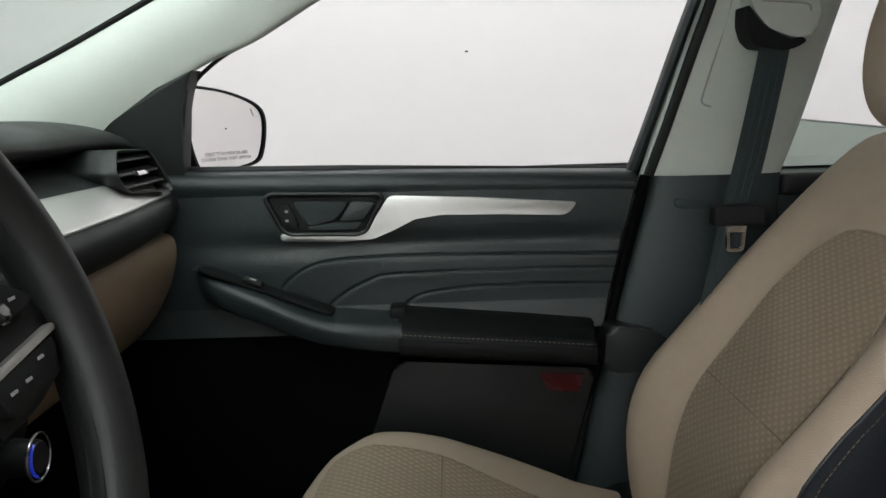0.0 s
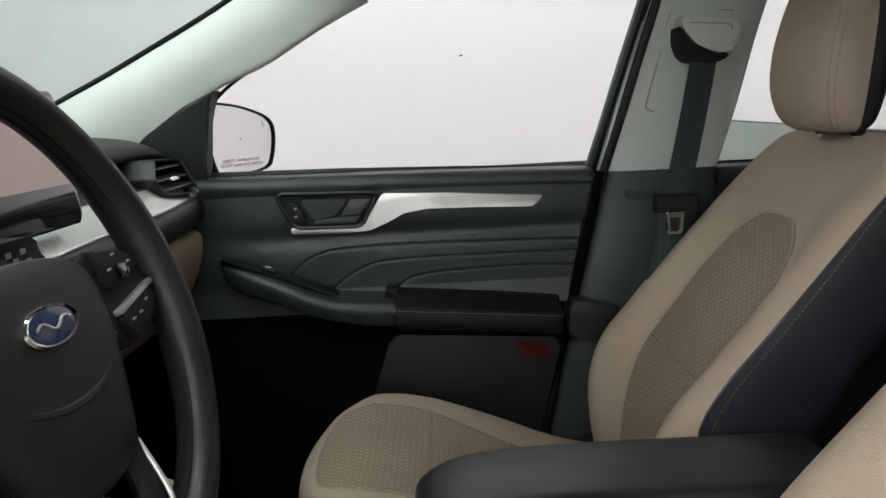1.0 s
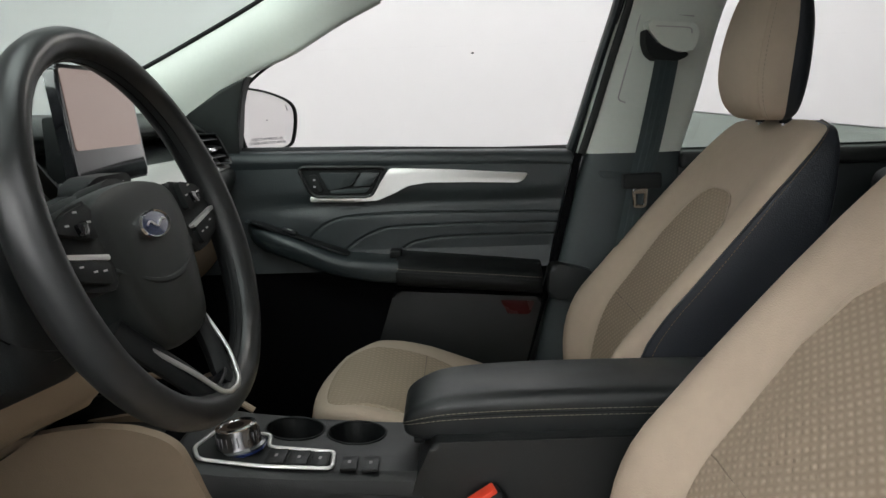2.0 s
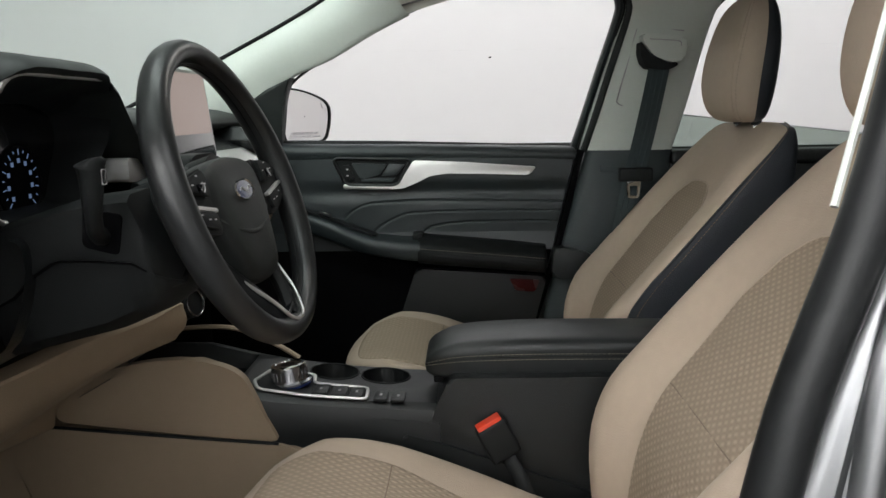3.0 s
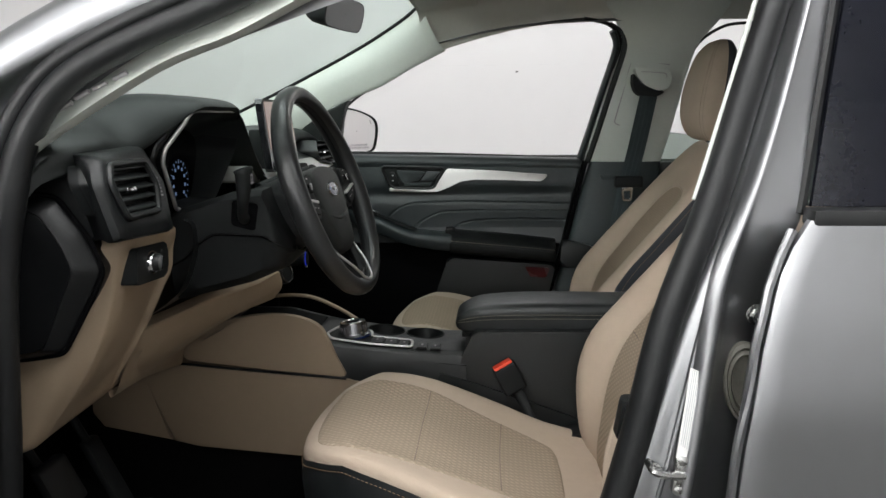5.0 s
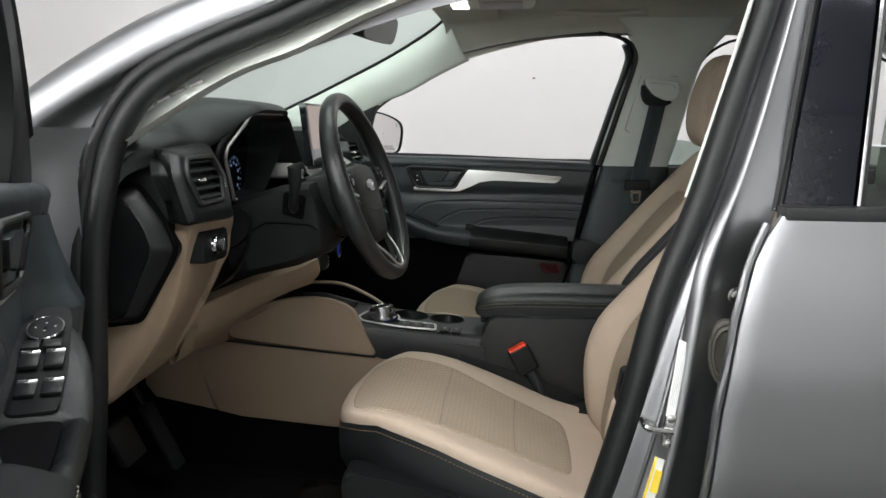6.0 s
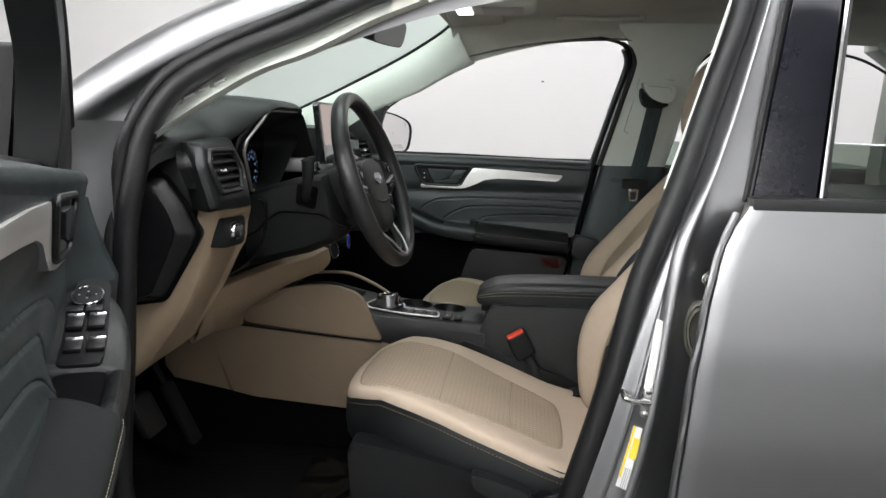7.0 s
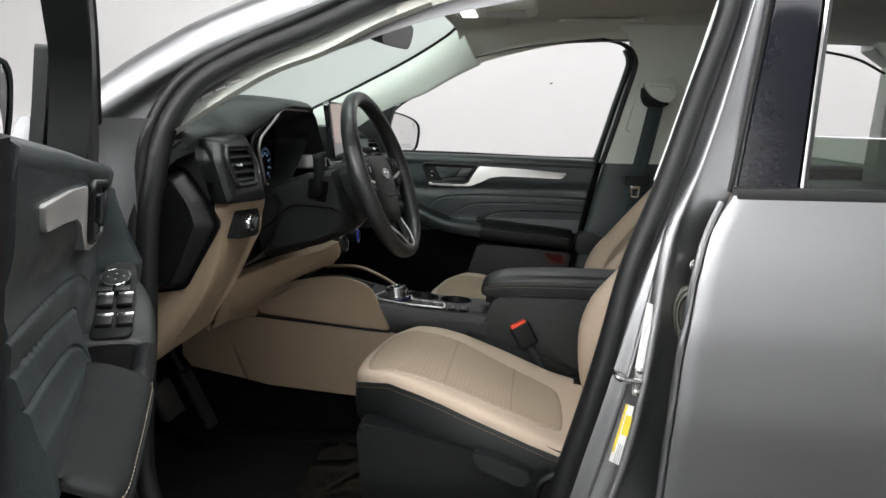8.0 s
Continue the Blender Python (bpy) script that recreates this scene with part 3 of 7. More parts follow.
part("quarter_pillar", slab([(1.24, 1.10), (1.27, 1.42), (1.2, 1.47), (1.2, 1.56), (1.47, 1.56), (1.47, 1.0), (1.24, 1.0)], "y", -0.70, -0.60, 0.01), PILLAR, body, "pale grey quarter pillar trim")
part("rear_seat_block", box(0.98, 1.42, -0.66, 0.66, 0.40, 1.06, 0.05, 4), INK, body, "dark rear bench seen dimly through the glass")

# rear door on the driver's side, seen from outside
APPLIQUE = material("gloss_black_film", (0.006, 0.0065, 0.010), 0.09, spec=0.28, rvar=0.02)
DARKGLASS = glass("dark_privacy_glass", (0.27, 0.32, 0.275), 0.06)
sd = thing("rear_door", "closed silver rear door with chrome edged window", "car door", (0.95, -0.80, 0.45), "rear doors")
EDGE_X = ([0.40, 0.60, 0.70, 0.845, 0.973, 1.05, 1.10, 1.112], [0.388, 0.390, 0.394, 0.404, 0.421, 0.437, 0.462, 0.474])
def skin_y(z, x):
    return float(np.interp(z, [0.3, 0.45, 0.6, 0.75, 0.9, 1.0, 1.06, 1.112], [-0.70, -0.785, -0.830, -0.854, -0.857, -0.849, -0.839, -0.824])) + 0.012 * max(0, (x - 0.9)) ** 2
rows = []
for z in np.linspace(0.34, 1.112, 28):
    xe = float(np.interp(z, *EDGE_X))
    rows.append([(xe + 0.012, skin_y(z, xe) + 0.03, z), (xe + 0.002, skin_y(z, xe) + 0.016, z), (xe + 0.002, skin_y(z, xe) + 0.003, z), (xe + 0.008, skin_y(z, xe), z)] + [(x, skin_y(z, x), z) for x in np.linspace(xe + 0.03, 1.45, 10)])
part("outer_skin", grid(rows), PAINT, sd, "silver metallic outer skin")
part("hem_edge", tube([(float(np.interp(z, *EDGE_X)) - 0.004, skin_y(z, 0.5) + 0.012, z) for z in np.linspace(0.36, 1.10, 24)], 0.006, False, 8), PAINT, sd, "silver folded door edge")
part("belt_strip", box(0.478, 1.42, -0.826, -0.785, 1.104, 1.124, 0.004, 2), RUBBER, sd, "black belt weatherstrip")
GLASS_TOP = (1.205, -0.02)
def lean(c):
    return Vector((c.x, c.y + 0.29 * max(0, c.z - 1.12), c.z))
part("pillar_applique", slab([(0.487, 1.124), (0.579, 1.124), (0.629, 1.47), (0.558, 1.47)], "y", -0.765, -0.790, 0.003, 2, lean), APPLIQUE, sd, "gloss black pillar cover")
part("edge_seal", tube([lean(Vector((0.478 + (z - 1.12) * 0.206, -0.782, z))) for z in np.linspace(1.115, 1.47, 8)], 0.0055, False, 6), RUBBER, sd)
part("chrome_strip", slab([(0.582, 1.124), (0.5875, 1.124), (0.6385, 1.47), (0.633, 1.47)], "y", -0.765, -0.793, 0.002, 2, lean), CHROME, sd, "bright window divider strip")
part("window_channel", slab([(0.589, 1.124), (0.596, 1.124), (0.647, 1.47), (0.640, 1.47)], "y", -0.75, -0.785, 0.001, 1, lean), RUBBER, sd)
part("inner_panel", slab([(0.50, 1.09), (1.40, 1.085), (1.40, 0.45), (0.44, 0.45)], "y", -0.77, -0.72, 0.01), DOORSKIN, sd, "charcoal inner door panel")
ng = part("window_glass", grid([[(x, -0.770 + 0.29 * (z - 1.12), z) for x in np.linspace(0.592, 1.40, 6)] for z in (1.09, 1.124)] + [[(x, -0.770 + 0.29 * 0.08, GLASS_TOP[0] + GLASS_TOP[1] * (x - 0.6)) for x in np.linspace(0.602, 1.40, 6)]]), DARKGLASS, sd, "tinted glass lowered part way")
ng.visible_shadow = False
part("glass_edge", tube([(x, -0.770 + 0.29 * 0.08, GLASS_TOP[0] + GLASS_TOP[1] * (x - 0.6)) for x in np.linspace(0.602, 1.40, 6)], 0.0018, sides=6), PRINT, sd)
part("window_header", tube([lean(Vector((x, -0.775, 1.47 + 0.02 * math.sin((x - 0.6) * 3)))) for x in np.linspace(0.60, 1.4, 8)], 0.016, False, 8), RUBBER, sd)

# details on the driver's centre pillar
def on_pillar(x, z):
    """Height of the pillar face at (x, z), with its tilt."""
    return float(np.interp(z, [0.52, 0.66, 0.8, 0.9, 1.03], [-0.802, -0.809, -0.812, -0.806, -0.792]))
def sticker(name, corners, mat, label, cat, off=0.004):
    t = thing(name, label, cat, (corners[0][0], on_pillar(*corners[0]), corners[0][1]))
    ys = [on_pillar(x, z) - off for x, z in corners]
    bm = bmesh.new()
    n = 6
    rows = []
    for i in range(n + 1):
        u = i / n
        l = [corners[0][j] * (1 - u) + corners[3][j] * u for j in (0, 1)]
        r_ = [corners[1][j] * (1 - u) + corners[2][j] * u for j in (0, 1)]
        rows.append([(l[0] * (1 - w) + r_[0] * w, on_pillar(0, l[1] * (1 - w) + r_[1] * w) - off, l[1] * (1 - w) + r_[1] * w) for w in (0, 0.5, 1)])
    part("sheet", joined(grid(rows), grid([[(a, b + 0.0006, c) for a, b, c in row] for row in rows])), mat, t)
    return t, rows
t, rows = sticker("white_label", [(0.352, 0.935), (0.370, 0.927), (0.356, 0.812), (0.337, 0.826)], PAPER, "white printed paper label on the door pillar", "label", 0.007)
a, b = np.array(rows)[:, 0], np.array(rows)[:, 2]
for k in (0.16, 0.28, 0.40, 0.52, 0.64, 0.76, 0.88):
    line = (a * (1 - k) + b * k)[0:6] * 0.95 + (a * (1 - k) + b * k)[1:7] * 0.05
    part("text_line", tube(line + (0, -0.0004, 0), 0.0005, sides=4), PRINT, t)
t, rows = sticker("yellow_label", [(0.325, 0.765), (0.345, 0.758), (0.322, 0.655), (0.302, 0.664)], PAPER, "white and yellow tyre label on the door pillar", "label", 0.007)
a, b = np.array(rows)[:, 0], np.array(rows)[:, 2]
part("yellow_edge", grid([[p * 1.0 + (0, -0.001, 0), p * 0.82 + q * 0.18 + (0, -0.001, 0)] for p, q in zip(a[:6], b[:6])]), YELLOW, t)
part("yellow_patch", grid([[p * 0.72 + q * 0.28 + (0, -0.001, 0), p * 0.08 + q * 0.92 + (0, -0.001, 0)] for p, q in zip(a[1:4], b[1:4])]), YELLOW, t)
for k in (0.35, 0.5, 0.65, 0.8):
    part("text_line", tube([(a[i] * (1 - k) + b[i] * k) + (0, -0.0008, 0) for i in (4, 5, 6)], 0.0007, sides=4), PRINT, t)
st = thing("door_striker", "steel door striker loop bolted to the pillar", "striker", (0.345, -0.81, 0.80))
part("loop", tube([(0.348, -0.818, 0.803), (0.322, -0.824, 0.806), (0.309, -0.826, 0.812), (0.307, -0.812, 0.814), (0.309, -0.800, 0.812), (0.322, -0.798, 0.806), (0.348, -0.798, 0.803)], 0.0048, False, 8, smooth=5), STEEL, st)
part("plate", slab(rounded([(0.338, 0.828), (0.355, 0.826), (0.349, 0.777), (0.333, 0.779)], 0.006), "y", -0.800, -0.8185, 0.002), STEEL, st)
for z in (0.821, 0.784):
    part("bolt", lathe([(0.0055, 0), (0.0055, 0.002), (0.003, 0.003), (0.0, 0.003)], (0.344 - (0.81 - z) * 0.1, -0.8175, z), (0, -1, 0), 12), STEEL, st)
# rear door wiring boot and hinge in the gap behind the ridge
bt = thing("wiring_boot", "grey rubber wiring boot between pillar and rear door", "boot", (0.417, -0.78, 0.905))
oval = lambda k, h: [(0.428 + 0.027 * k * math.cos(q) - 0.10 * 0.05 * k * math.sin(q), -0.772 - h, 0.905 + 0.050 * k * math.sin(q)) for q in np.linspace(0, 2 * math.pi, 28, endpoint=False)]
part("bellows", grid([oval(1.06, 0), oval(1.05, 0.010), oval(0.96, 0.013), oval(0.90, 0.010), oval(0.80, 0.014), oval(0.74, 0.011), oval(0.68, 0.004), oval(0.02, 0.002)], close_v=True), material("grey_rubber_boot", (0.085, 0.082, 0.068), 0.6, tone=0.3, spots=30), bt)
hg = thing("hinge_bolt", "silver painted hinge bolt on the pillar", "bolt", (0.42, -0.79, 0.99))
part("washer", lathe([(0.013, 0), (0.013, 0.002), (0.0085, 0.003)], (0.433, -0.785, 0.994), (0, -1, 0), 20), STEEL, hg)
part("bolt_head", lathe([(0.0085, 0), (0.0085, 0.007), (0.007, 0.009), (0, 0.009)], (0.433, -0.787, 0.994), (0, -1, 0), 6), STEEL, hg)

# cabin floor
cf = thing("cabin_carpet", "black carpet lining the cabin floor", "carpet", (0, 0, 0.38))
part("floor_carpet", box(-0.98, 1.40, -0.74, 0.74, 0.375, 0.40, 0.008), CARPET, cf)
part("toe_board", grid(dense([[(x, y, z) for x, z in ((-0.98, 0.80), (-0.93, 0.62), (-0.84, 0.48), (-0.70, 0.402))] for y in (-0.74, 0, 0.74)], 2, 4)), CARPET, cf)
for y0 in (0.70, -0.75):
    part("kick_panel", box(-0.98, -0.56, y0, y0 + 0.05, 0.40, 1.05, 0.01), MATT, cf, "black kick panel")
fm = thing("floor_mat", "black rubber edged carpet mat on the cabin floor", "floor mat", (-0.35, -0.38, 0.40))
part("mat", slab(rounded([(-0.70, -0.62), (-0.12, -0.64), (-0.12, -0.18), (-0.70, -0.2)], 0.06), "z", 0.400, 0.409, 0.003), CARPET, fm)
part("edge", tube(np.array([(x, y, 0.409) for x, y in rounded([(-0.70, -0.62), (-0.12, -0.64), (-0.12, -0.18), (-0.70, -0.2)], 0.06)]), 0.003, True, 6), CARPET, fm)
FILM = material("clear_plastic_film", (0.004, 0.004, 0.0037), 0.22, spec=0.3, rvar=0.06)
fl_ = thing("floor_film", "crumpled clear plastic film over the cabin floor", "plastic film", (-0.35, -0.45, 0.41))
rows = []
for i, x in enumerate(np.linspace(-0.34, -0.04, 36)):
    row = []
    for v in np.linspace(-0.56, -0.22, 36):
        h = abs(noise.noise(Vector((x * 7, v * 7, 0.3)))) * 0.020 + abs(noise.noise(Vector((x * 19 + v * 6, v * 15, 2.0)))) * 0.007
        row.append((x, v, 0.4115 + h))
    rows.append(row)
part("sheet", grid(rows), FILM, fl_)
lt_ = thing("belt_anchor_cover", "black plastic cover beside the driver's backrest", "cover", (0.29, -0.69, 0.80))
part("cover", slab(rounded([(0.293, 0.852), (0.335, 0.850), (0.320, 0.80), (0.283, 0.795)], 0.008), "y", -0.665, -0.695, 0.006, 2), MATT, lt_)
pd = thing("brake_pedal", "black rubber brake pedal on its arm", "pedal", (-0.66, -0.45, 0.60))
part("pad", box(-0.655, -0.635, -0.50, -0.41, 0.56, 0.64, 0.008, 2, lambda c: Vector((c.x - (c.z - 0.6) * 0.5, c.y, c.z))), RUBBER, pd)
part("arm", tube([(-0.66, -0.455, 0.60), (-0.72, -0.455, 0.70), (-0.78, -0.455, 0.86)], 0.009, False, 8, smooth=4), MATT, pd)
pd = thing("accelerator_pedal", "black plastic accelerator pedal on its arm", "pedal", (-0.62, -0.30, 0.55))
part("pad", box(-0.645, -0.628, -0.325, -0.275, 0.48, 0.62, 0.006, 2, lambda c: Vector((c.x - (c.z - 0.55) * 0.5, c.y, c.z))), MATT, pd)
part("arm", tube([(-0.665, -0.30, 0.60), (-0.73, -0.30, 0.72), (-0.79, -0.30, 0.84)], 0.008, False, 8, smooth=4), MATT, pd)

# ---- seats ----
SEAM = material("tan_seam_thread", (0.17, 0.13, 0.092), 0.7, tone=0.1)


def front_seat():
    """The passenger's seat, its middle at y = 0.39."""
    Y = 0.39
    s = thing("bucket_seat", "beige leather bucket seat with woven insert and dark sides", "seat", (0.1, Y, 0.40), "front seats")
    # backrest: level slices from hip to shoulder
    Z = [0.49, 0.58, 0.66, 0.74, 0.81, 0.87, 0.92, 1.00, 1.055, 1.08, 1.12, 1.145, 1.16, 1.167]
    XC = [0.400, 0.352, 0.337, 0.338, 0.362, 0.411, 0.454, 0.524, 0.573, 0.596, 0.634, 0.658, 0.674, 0.686]
    XB = [0.49, 0.505, 0.53, 0.56, 0.59, 0.615, 0.655, 0.695, 0.708, 0.711, 0.714, 0.713, 0.711, 0.705]
    HW = [0.215, 0.22, 0.226, 0.232, 0.236, 0.238, 0.238, 0.234, 0.228, 0.226, 0.219, 0.207, 0.186, 0.13]
    DI = [0.0, 0.015, 0.036, 0.050, 0.055, 0.052, 0.047, 0.036, 0.027, 0.022, 0.012, 0.007, 0.004, 0.002]
    WI = [0.105, 0.108, 0.114, 0.122, 0.130, 0.134, 0.134, 0.128, 0.098, 0.090, 0.04, 0.04, 0.038, 0.035]
    rows = []
    for z, xc, xb, w, d, wi in zip(Z, XC, XB, HW, DI, WI):
        xi, wc = xc + d, w - 0.036
        wi = min(wi, wc - 0.03)
        wrap = float(np.interp(z, [0.58, 0.74, 0.85], [0.085, 0.060, 0.021]))
        half = [(0, xi + 0.002), (0.55 * wi, xi + 0.001), (wi, xi), (wi + 0.35 * (wc - wi), xi - 0.30 * d), (wi + 0.72 * (wc - wi), xi - 0.80 * d), (wc, xc), (w - 0.013, xc + 0.004), (w, xc + wrap),
                (w + 0.003, xc * 0.6 + xb * 0.4), (w - 0.004, xc * 0.2 + xb * 0.8), (w - 0.03, xb - 0.006), (0.5 * w, xb + 0.008), (0, xb + 0.01)]
        rows.append([(x, Y - v, z) for v, x in half[:0:-1]] + [(x, Y + v, z) for v, x in half])
    N = 3
    P = dense(rows, N, N)
    c = {k: (12 + k) * N for k in range(-12, 13)}  # column of each section point
    top = 8 * N
    arc = lambda co: (co.y * 1.0, math.hypot(co.x, co.z) * 1.0)
    back = part("backrest", joined(grid(P[top:, c[-7]:c[7] + 1]), grid(P[top - 6:top + 1, c[-2]:c[2] + 1])), BEIGE, s, "beige leather upper back panel")
    ins, mid_col = [], 2 * N
    for j in range(c[-2], c[2] + 1):   # the insert ends in a rounded arch
        rise = top - 0.6 - 4.2 * abs((j - c[0]) / mid_col) ** 3.5
        at = np.linspace(0, rise, 26)
        ins.append(np.stack([np.interp(at, range(top + 1), P[:top + 1, j, k]) for k in range(3)], axis=1) + np.array((-0.0022, 0, 0.0012)))
    ins = np.array(ins).transpose(1, 0, 2)
    part("backrest_insert", grid(ins), CLOTH, back, "woven beige cloth insert", uv=arc)
    part("insert_seam", tube(ins[-1], 0.0016, False, 6), BEIGE, s)
    for lo, hi in ((c[-7], c[-2]), (c[2], c[7])):
        part("back_bolster", grid(P[:top + 1, lo:hi + 1]), BEIGE, s, "beige leather side bolster")
    for lo, hi in ((c[-10], c[-7]), (c[7], c[10])):
        part("side_panel", grid(P[:, lo:hi + 1]), INK, s, "dark leather side panel")
    part("back_panel", joined(grid(P[:, :c[-10] + 1]), grid(P[:, c[10]:])), INK, s, "dark seat back")
    cap = bmesh.new()
    cap.faces.new([cap.verts.new(p) for p in P[-1][:-1]])
    part("shoulder_cap", cap, BEIGE, s)
    for k in (-7, 7):
        sm = P[:, c[k]]
        part("seam_piping", tube(sm, 0.0022, False, 6), INK, s)
        part("seam_stitching", stitches(P[:, c[k] + (-1 if k < 0 else 1)] + np.array((-0.0008, -0.0008 if k < 0 else 0.0008, 0.0004)), 0.005, 0.002, 0.0006), TAN_THREAD, s, "cream stitching along the seam")
    for k in (-2, 2):
        part("insert_seam", tube(P[:top - 4, c[k]] + np.array((0.0003, 0, 0)), 0.0016, False, 6), BEIGE, s)
    mid = P[int(4.6 * N), c[-2]:c[2] + 1] + np.array((-0.0015, 0, 0))
    part("insert_seam", tube(mid, 0.0013, False, 6), SEAM, s)

    # cushion: rings from the seam to the middle of its top
    out = curve_through([(-0.160, 0), (-0.148, 0.10), (-0.108, 0.172), (-0.03, 0.222), (0.10, 0.248), (0.28, 0.248), (0.38, 0.240), (0.42, 0.16), (0.425, 0.0), (0.42, -0.16), (0.38, -0.240), (0.28, -0.248), (0.10, -0.248), (-0.03, -0.222), (-0.108, -0.172), (-0.148, -0.10)], 6, True)
    def top_z(x, v):
        z = float(np.interp(x, [-0.16, -0.12, -0.06, 0.0, 0.05, 0.18, 0.26, 0.33, 0.42], [0.690, 0.705, 0.711, 0.699, 0.684, 0.632, 0.598, 0.578, 0.57]))
        return z + 0.018 * min(1, max(0, (abs(v) - 0.09) / 0.12)) ** 1.5
    cx = 0.10
    def ring(k, drop):
        return [(cx + (x - cx) * k, Y + v * k, top_z(cx + (x - cx) * k, v * k) - drop) for x, v in out]
    rows = [ring(1.0, 0.022), ring(0.999, 0.016), ring(0.990, 0.009), ring(0.975, 0.004), ring(0.945, 0.001), ring(0.90, 0), ring(0.8, 0), ring(0.6, 0), ring(0.35, 0), ring(0.1, 0), ring(0.0005, 0)]
    cu = part("cushion", grid(rows, close_v=True, cap=False), BEIGE, s, "beige leather seat cushion")
    low_seam = rows[0]
    edge = [(-0.126, 0.085), (-0.108, 0.138), (-0.060, 0.166), (0.042, 0.173), (0.12, 0.160), (0.180, 0.150), (0.262, 0.142), (0.286, 0.118), (0.292, 0.06)]
    ins = curve_through([(-0.132, 0.0)] + edge + [(0.293, 0.0)] + [(x, -v) for x, v in edge[::-1]], 6, True)
    ix = 0.07
    def iring(k, up):
        return [(ix + (x - ix) * k, Y + v * k, top_z(ix + (x - ix) * k, v * k) + up) for x, v in ins]
    rows2 = [iring(1.0, -0.004), iring(0.995, 0.0005), iring(0.975, 0.003), iring(0.93, 0.0038)] + [iring(k, 0.004) for k in (0.8, 0.6, 0.4, 0.2, 0.03, 0.0004)]
    part("cushion_insert", grid(rows2, close_v=True), CLOTH, cu, "woven beige cloth insert", uv=lambda co: (co.x, co.y))
    for sx, w in ((0.042, 0.164), (0.180, 0.143)):
        part("insert_seam", tube([(sx + 0.003 * (v / w) ** 2, Y + v, top_z(sx, v) + 0.0036) for v in np.linspace(-w, w, 14)], 0.0011, False, 6, 0.6), SEAM, cu)
    # dark band under the seam, with its stitching
    def band(k, z0):
        return [(cx + (x - cx) * k, Y + v * k, top_z(x, v) - z0) for x, v in out]
    part("cushion_band", grid([band(1.0, 0.022), band(1.008, 0.034), band(1.012, 0.065), band(1.0, 0.095), band(0.93, 0.13)], close_v=True, cap=True), PADDED, s, "dark leather band round the cushion")
    part("band_stitching", stitches([(cx + (x - cx) * 1.009, Y + v * 1.009, top_z(x, v) - 0.032) for x, v in out], 0.0045, 0.003, 0.0007), TAN_THREAD, s, "tan stitching under the seam")
    # plastic shields and base
    for sg in (1, -1):
        sh = slab(rounded([(-0.115, 0.640), (-0.04, 0.632), (0.07, 0.608), (0.18, 0.578), (0.25, 0.555), (0.33, 0.60), (0.40, 0.60), (0.40, 0.44), (-0.10, 0.44)], 0.02), "y", Y + sg * 0.20, Y + sg * 0.263, 0.012, 3)
        shield = part("side_shield", sh, SATINBLACK, s, "black plastic seat side shield")
        part("adjust_lever", slab(rounded([(0.116, 0.604), (0.150, 0.597), (0.205, 0.580), (0.228, 0.568), (0.224, 0.542), (0.196, 0.544), (0.165, 0.558), (0.122, 0.574)], 0.010), "y", Y + sg * 0.258, Y + sg * 0.290, 0.008, 3), PLASTIC, shield, "black height lever")
        part("recline_lever", tube([(0.236, Y + sg * 0.270, 0.520), (0.246, Y + sg * 0.274, 0.548), (0.270, Y + sg * 0.272, 0.562), (0.31, Y + sg * 0.266, 0.572)], 0.010, False, 10, 0.8, smooth=4), MATT, shield, "black curved recline lever")
    part("seat_base", box(-0.08, 0.40, Y - 0.21, Y + 0.21, 0.42, 0.535, 0.02), MATT, s)
    for sg in (1, -1):
        part("seat_rail", box(-0.14, 0.42, Y + sg * 0.19 - 0.02, Y + sg * 0.19 + 0.02, 0.400, 0.425, 0.004), STEEL, s)
    # headrest
    HZ = [1.168, 1.177, 1.199, 1.238, 1.285, 1.33, 1.373, 1.398, 1.412, 1.417]
    HF = [0.645, 0.624, 0.608, 0.600, 0.604, 0.615, 0.630, 0.645, 0.660, 0.672]
    HB = [0.685, 0.694, 0.700, 0.706, 0.710, 0.712, 0.709, 0.703, 0.696, 0.688]
    HV = [0.066, 0.086, 0.101, 0.111, 0.114, 0.111, 0.101, 0.086, 0.065, 0.035]
    rows = []
    for z, xf, xb, w in zip(HZ, HF, HB, HV):
        d = xb - xf
        half = [(0, xf), (0.55 * w, xf + 0.02 * d), (0.86 * w, xf + 0.14 * d), (0.985 * w, xf + 0.36 * d), (1.0 * w, xf + 0.60 * d), (0.97 * w, xf + 0.80 * d), (0.80 * w, xf + 0.96 * d), (0.4 * w, xb), (0, xb)]
        rows.append([(x, Y - v, z) for v, x in half[:0:-1]] + [(x, Y + v, z) for v, x in half])
    Hh = dense(rows, 3, 3)
    hc = {k: (8 + k) * 3 for k in range(-8, 9)}
    hr = part("headrest", grid(Hh[:, hc[-4]:hc[4] + 1]), BEIGE, s, "beige leather headrest with dark back")
    part("headrest_back", joined(grid(Hh[:, :hc[-4] + 1]), grid(Hh[:, hc[4]:])), INK, hr, "dark leather headrest back")
    for row in (0, -1):
        cap = bmesh.new()
        cap.faces.new([cap.verts.new(p) for p in Hh[row][:-1]])
        part("headrest_end", cap, INK if row == 0 else BEIGE, hr)
    for sg in (1, -1):
        part("headrest_seam", stitches(Hh[2:-3, hc[2 * sg] + sg] + np.array((-0.0006, sg * 0.0012, 0)), 0.0045, 0.003, 0.0007), THREAD, hr)
        part("headrest_seam_line", tube(Hh[1:-1, hc[2 * sg]] + np.array((0, 0, 0)), 0.0014, False, 6), BEIGE, hr)
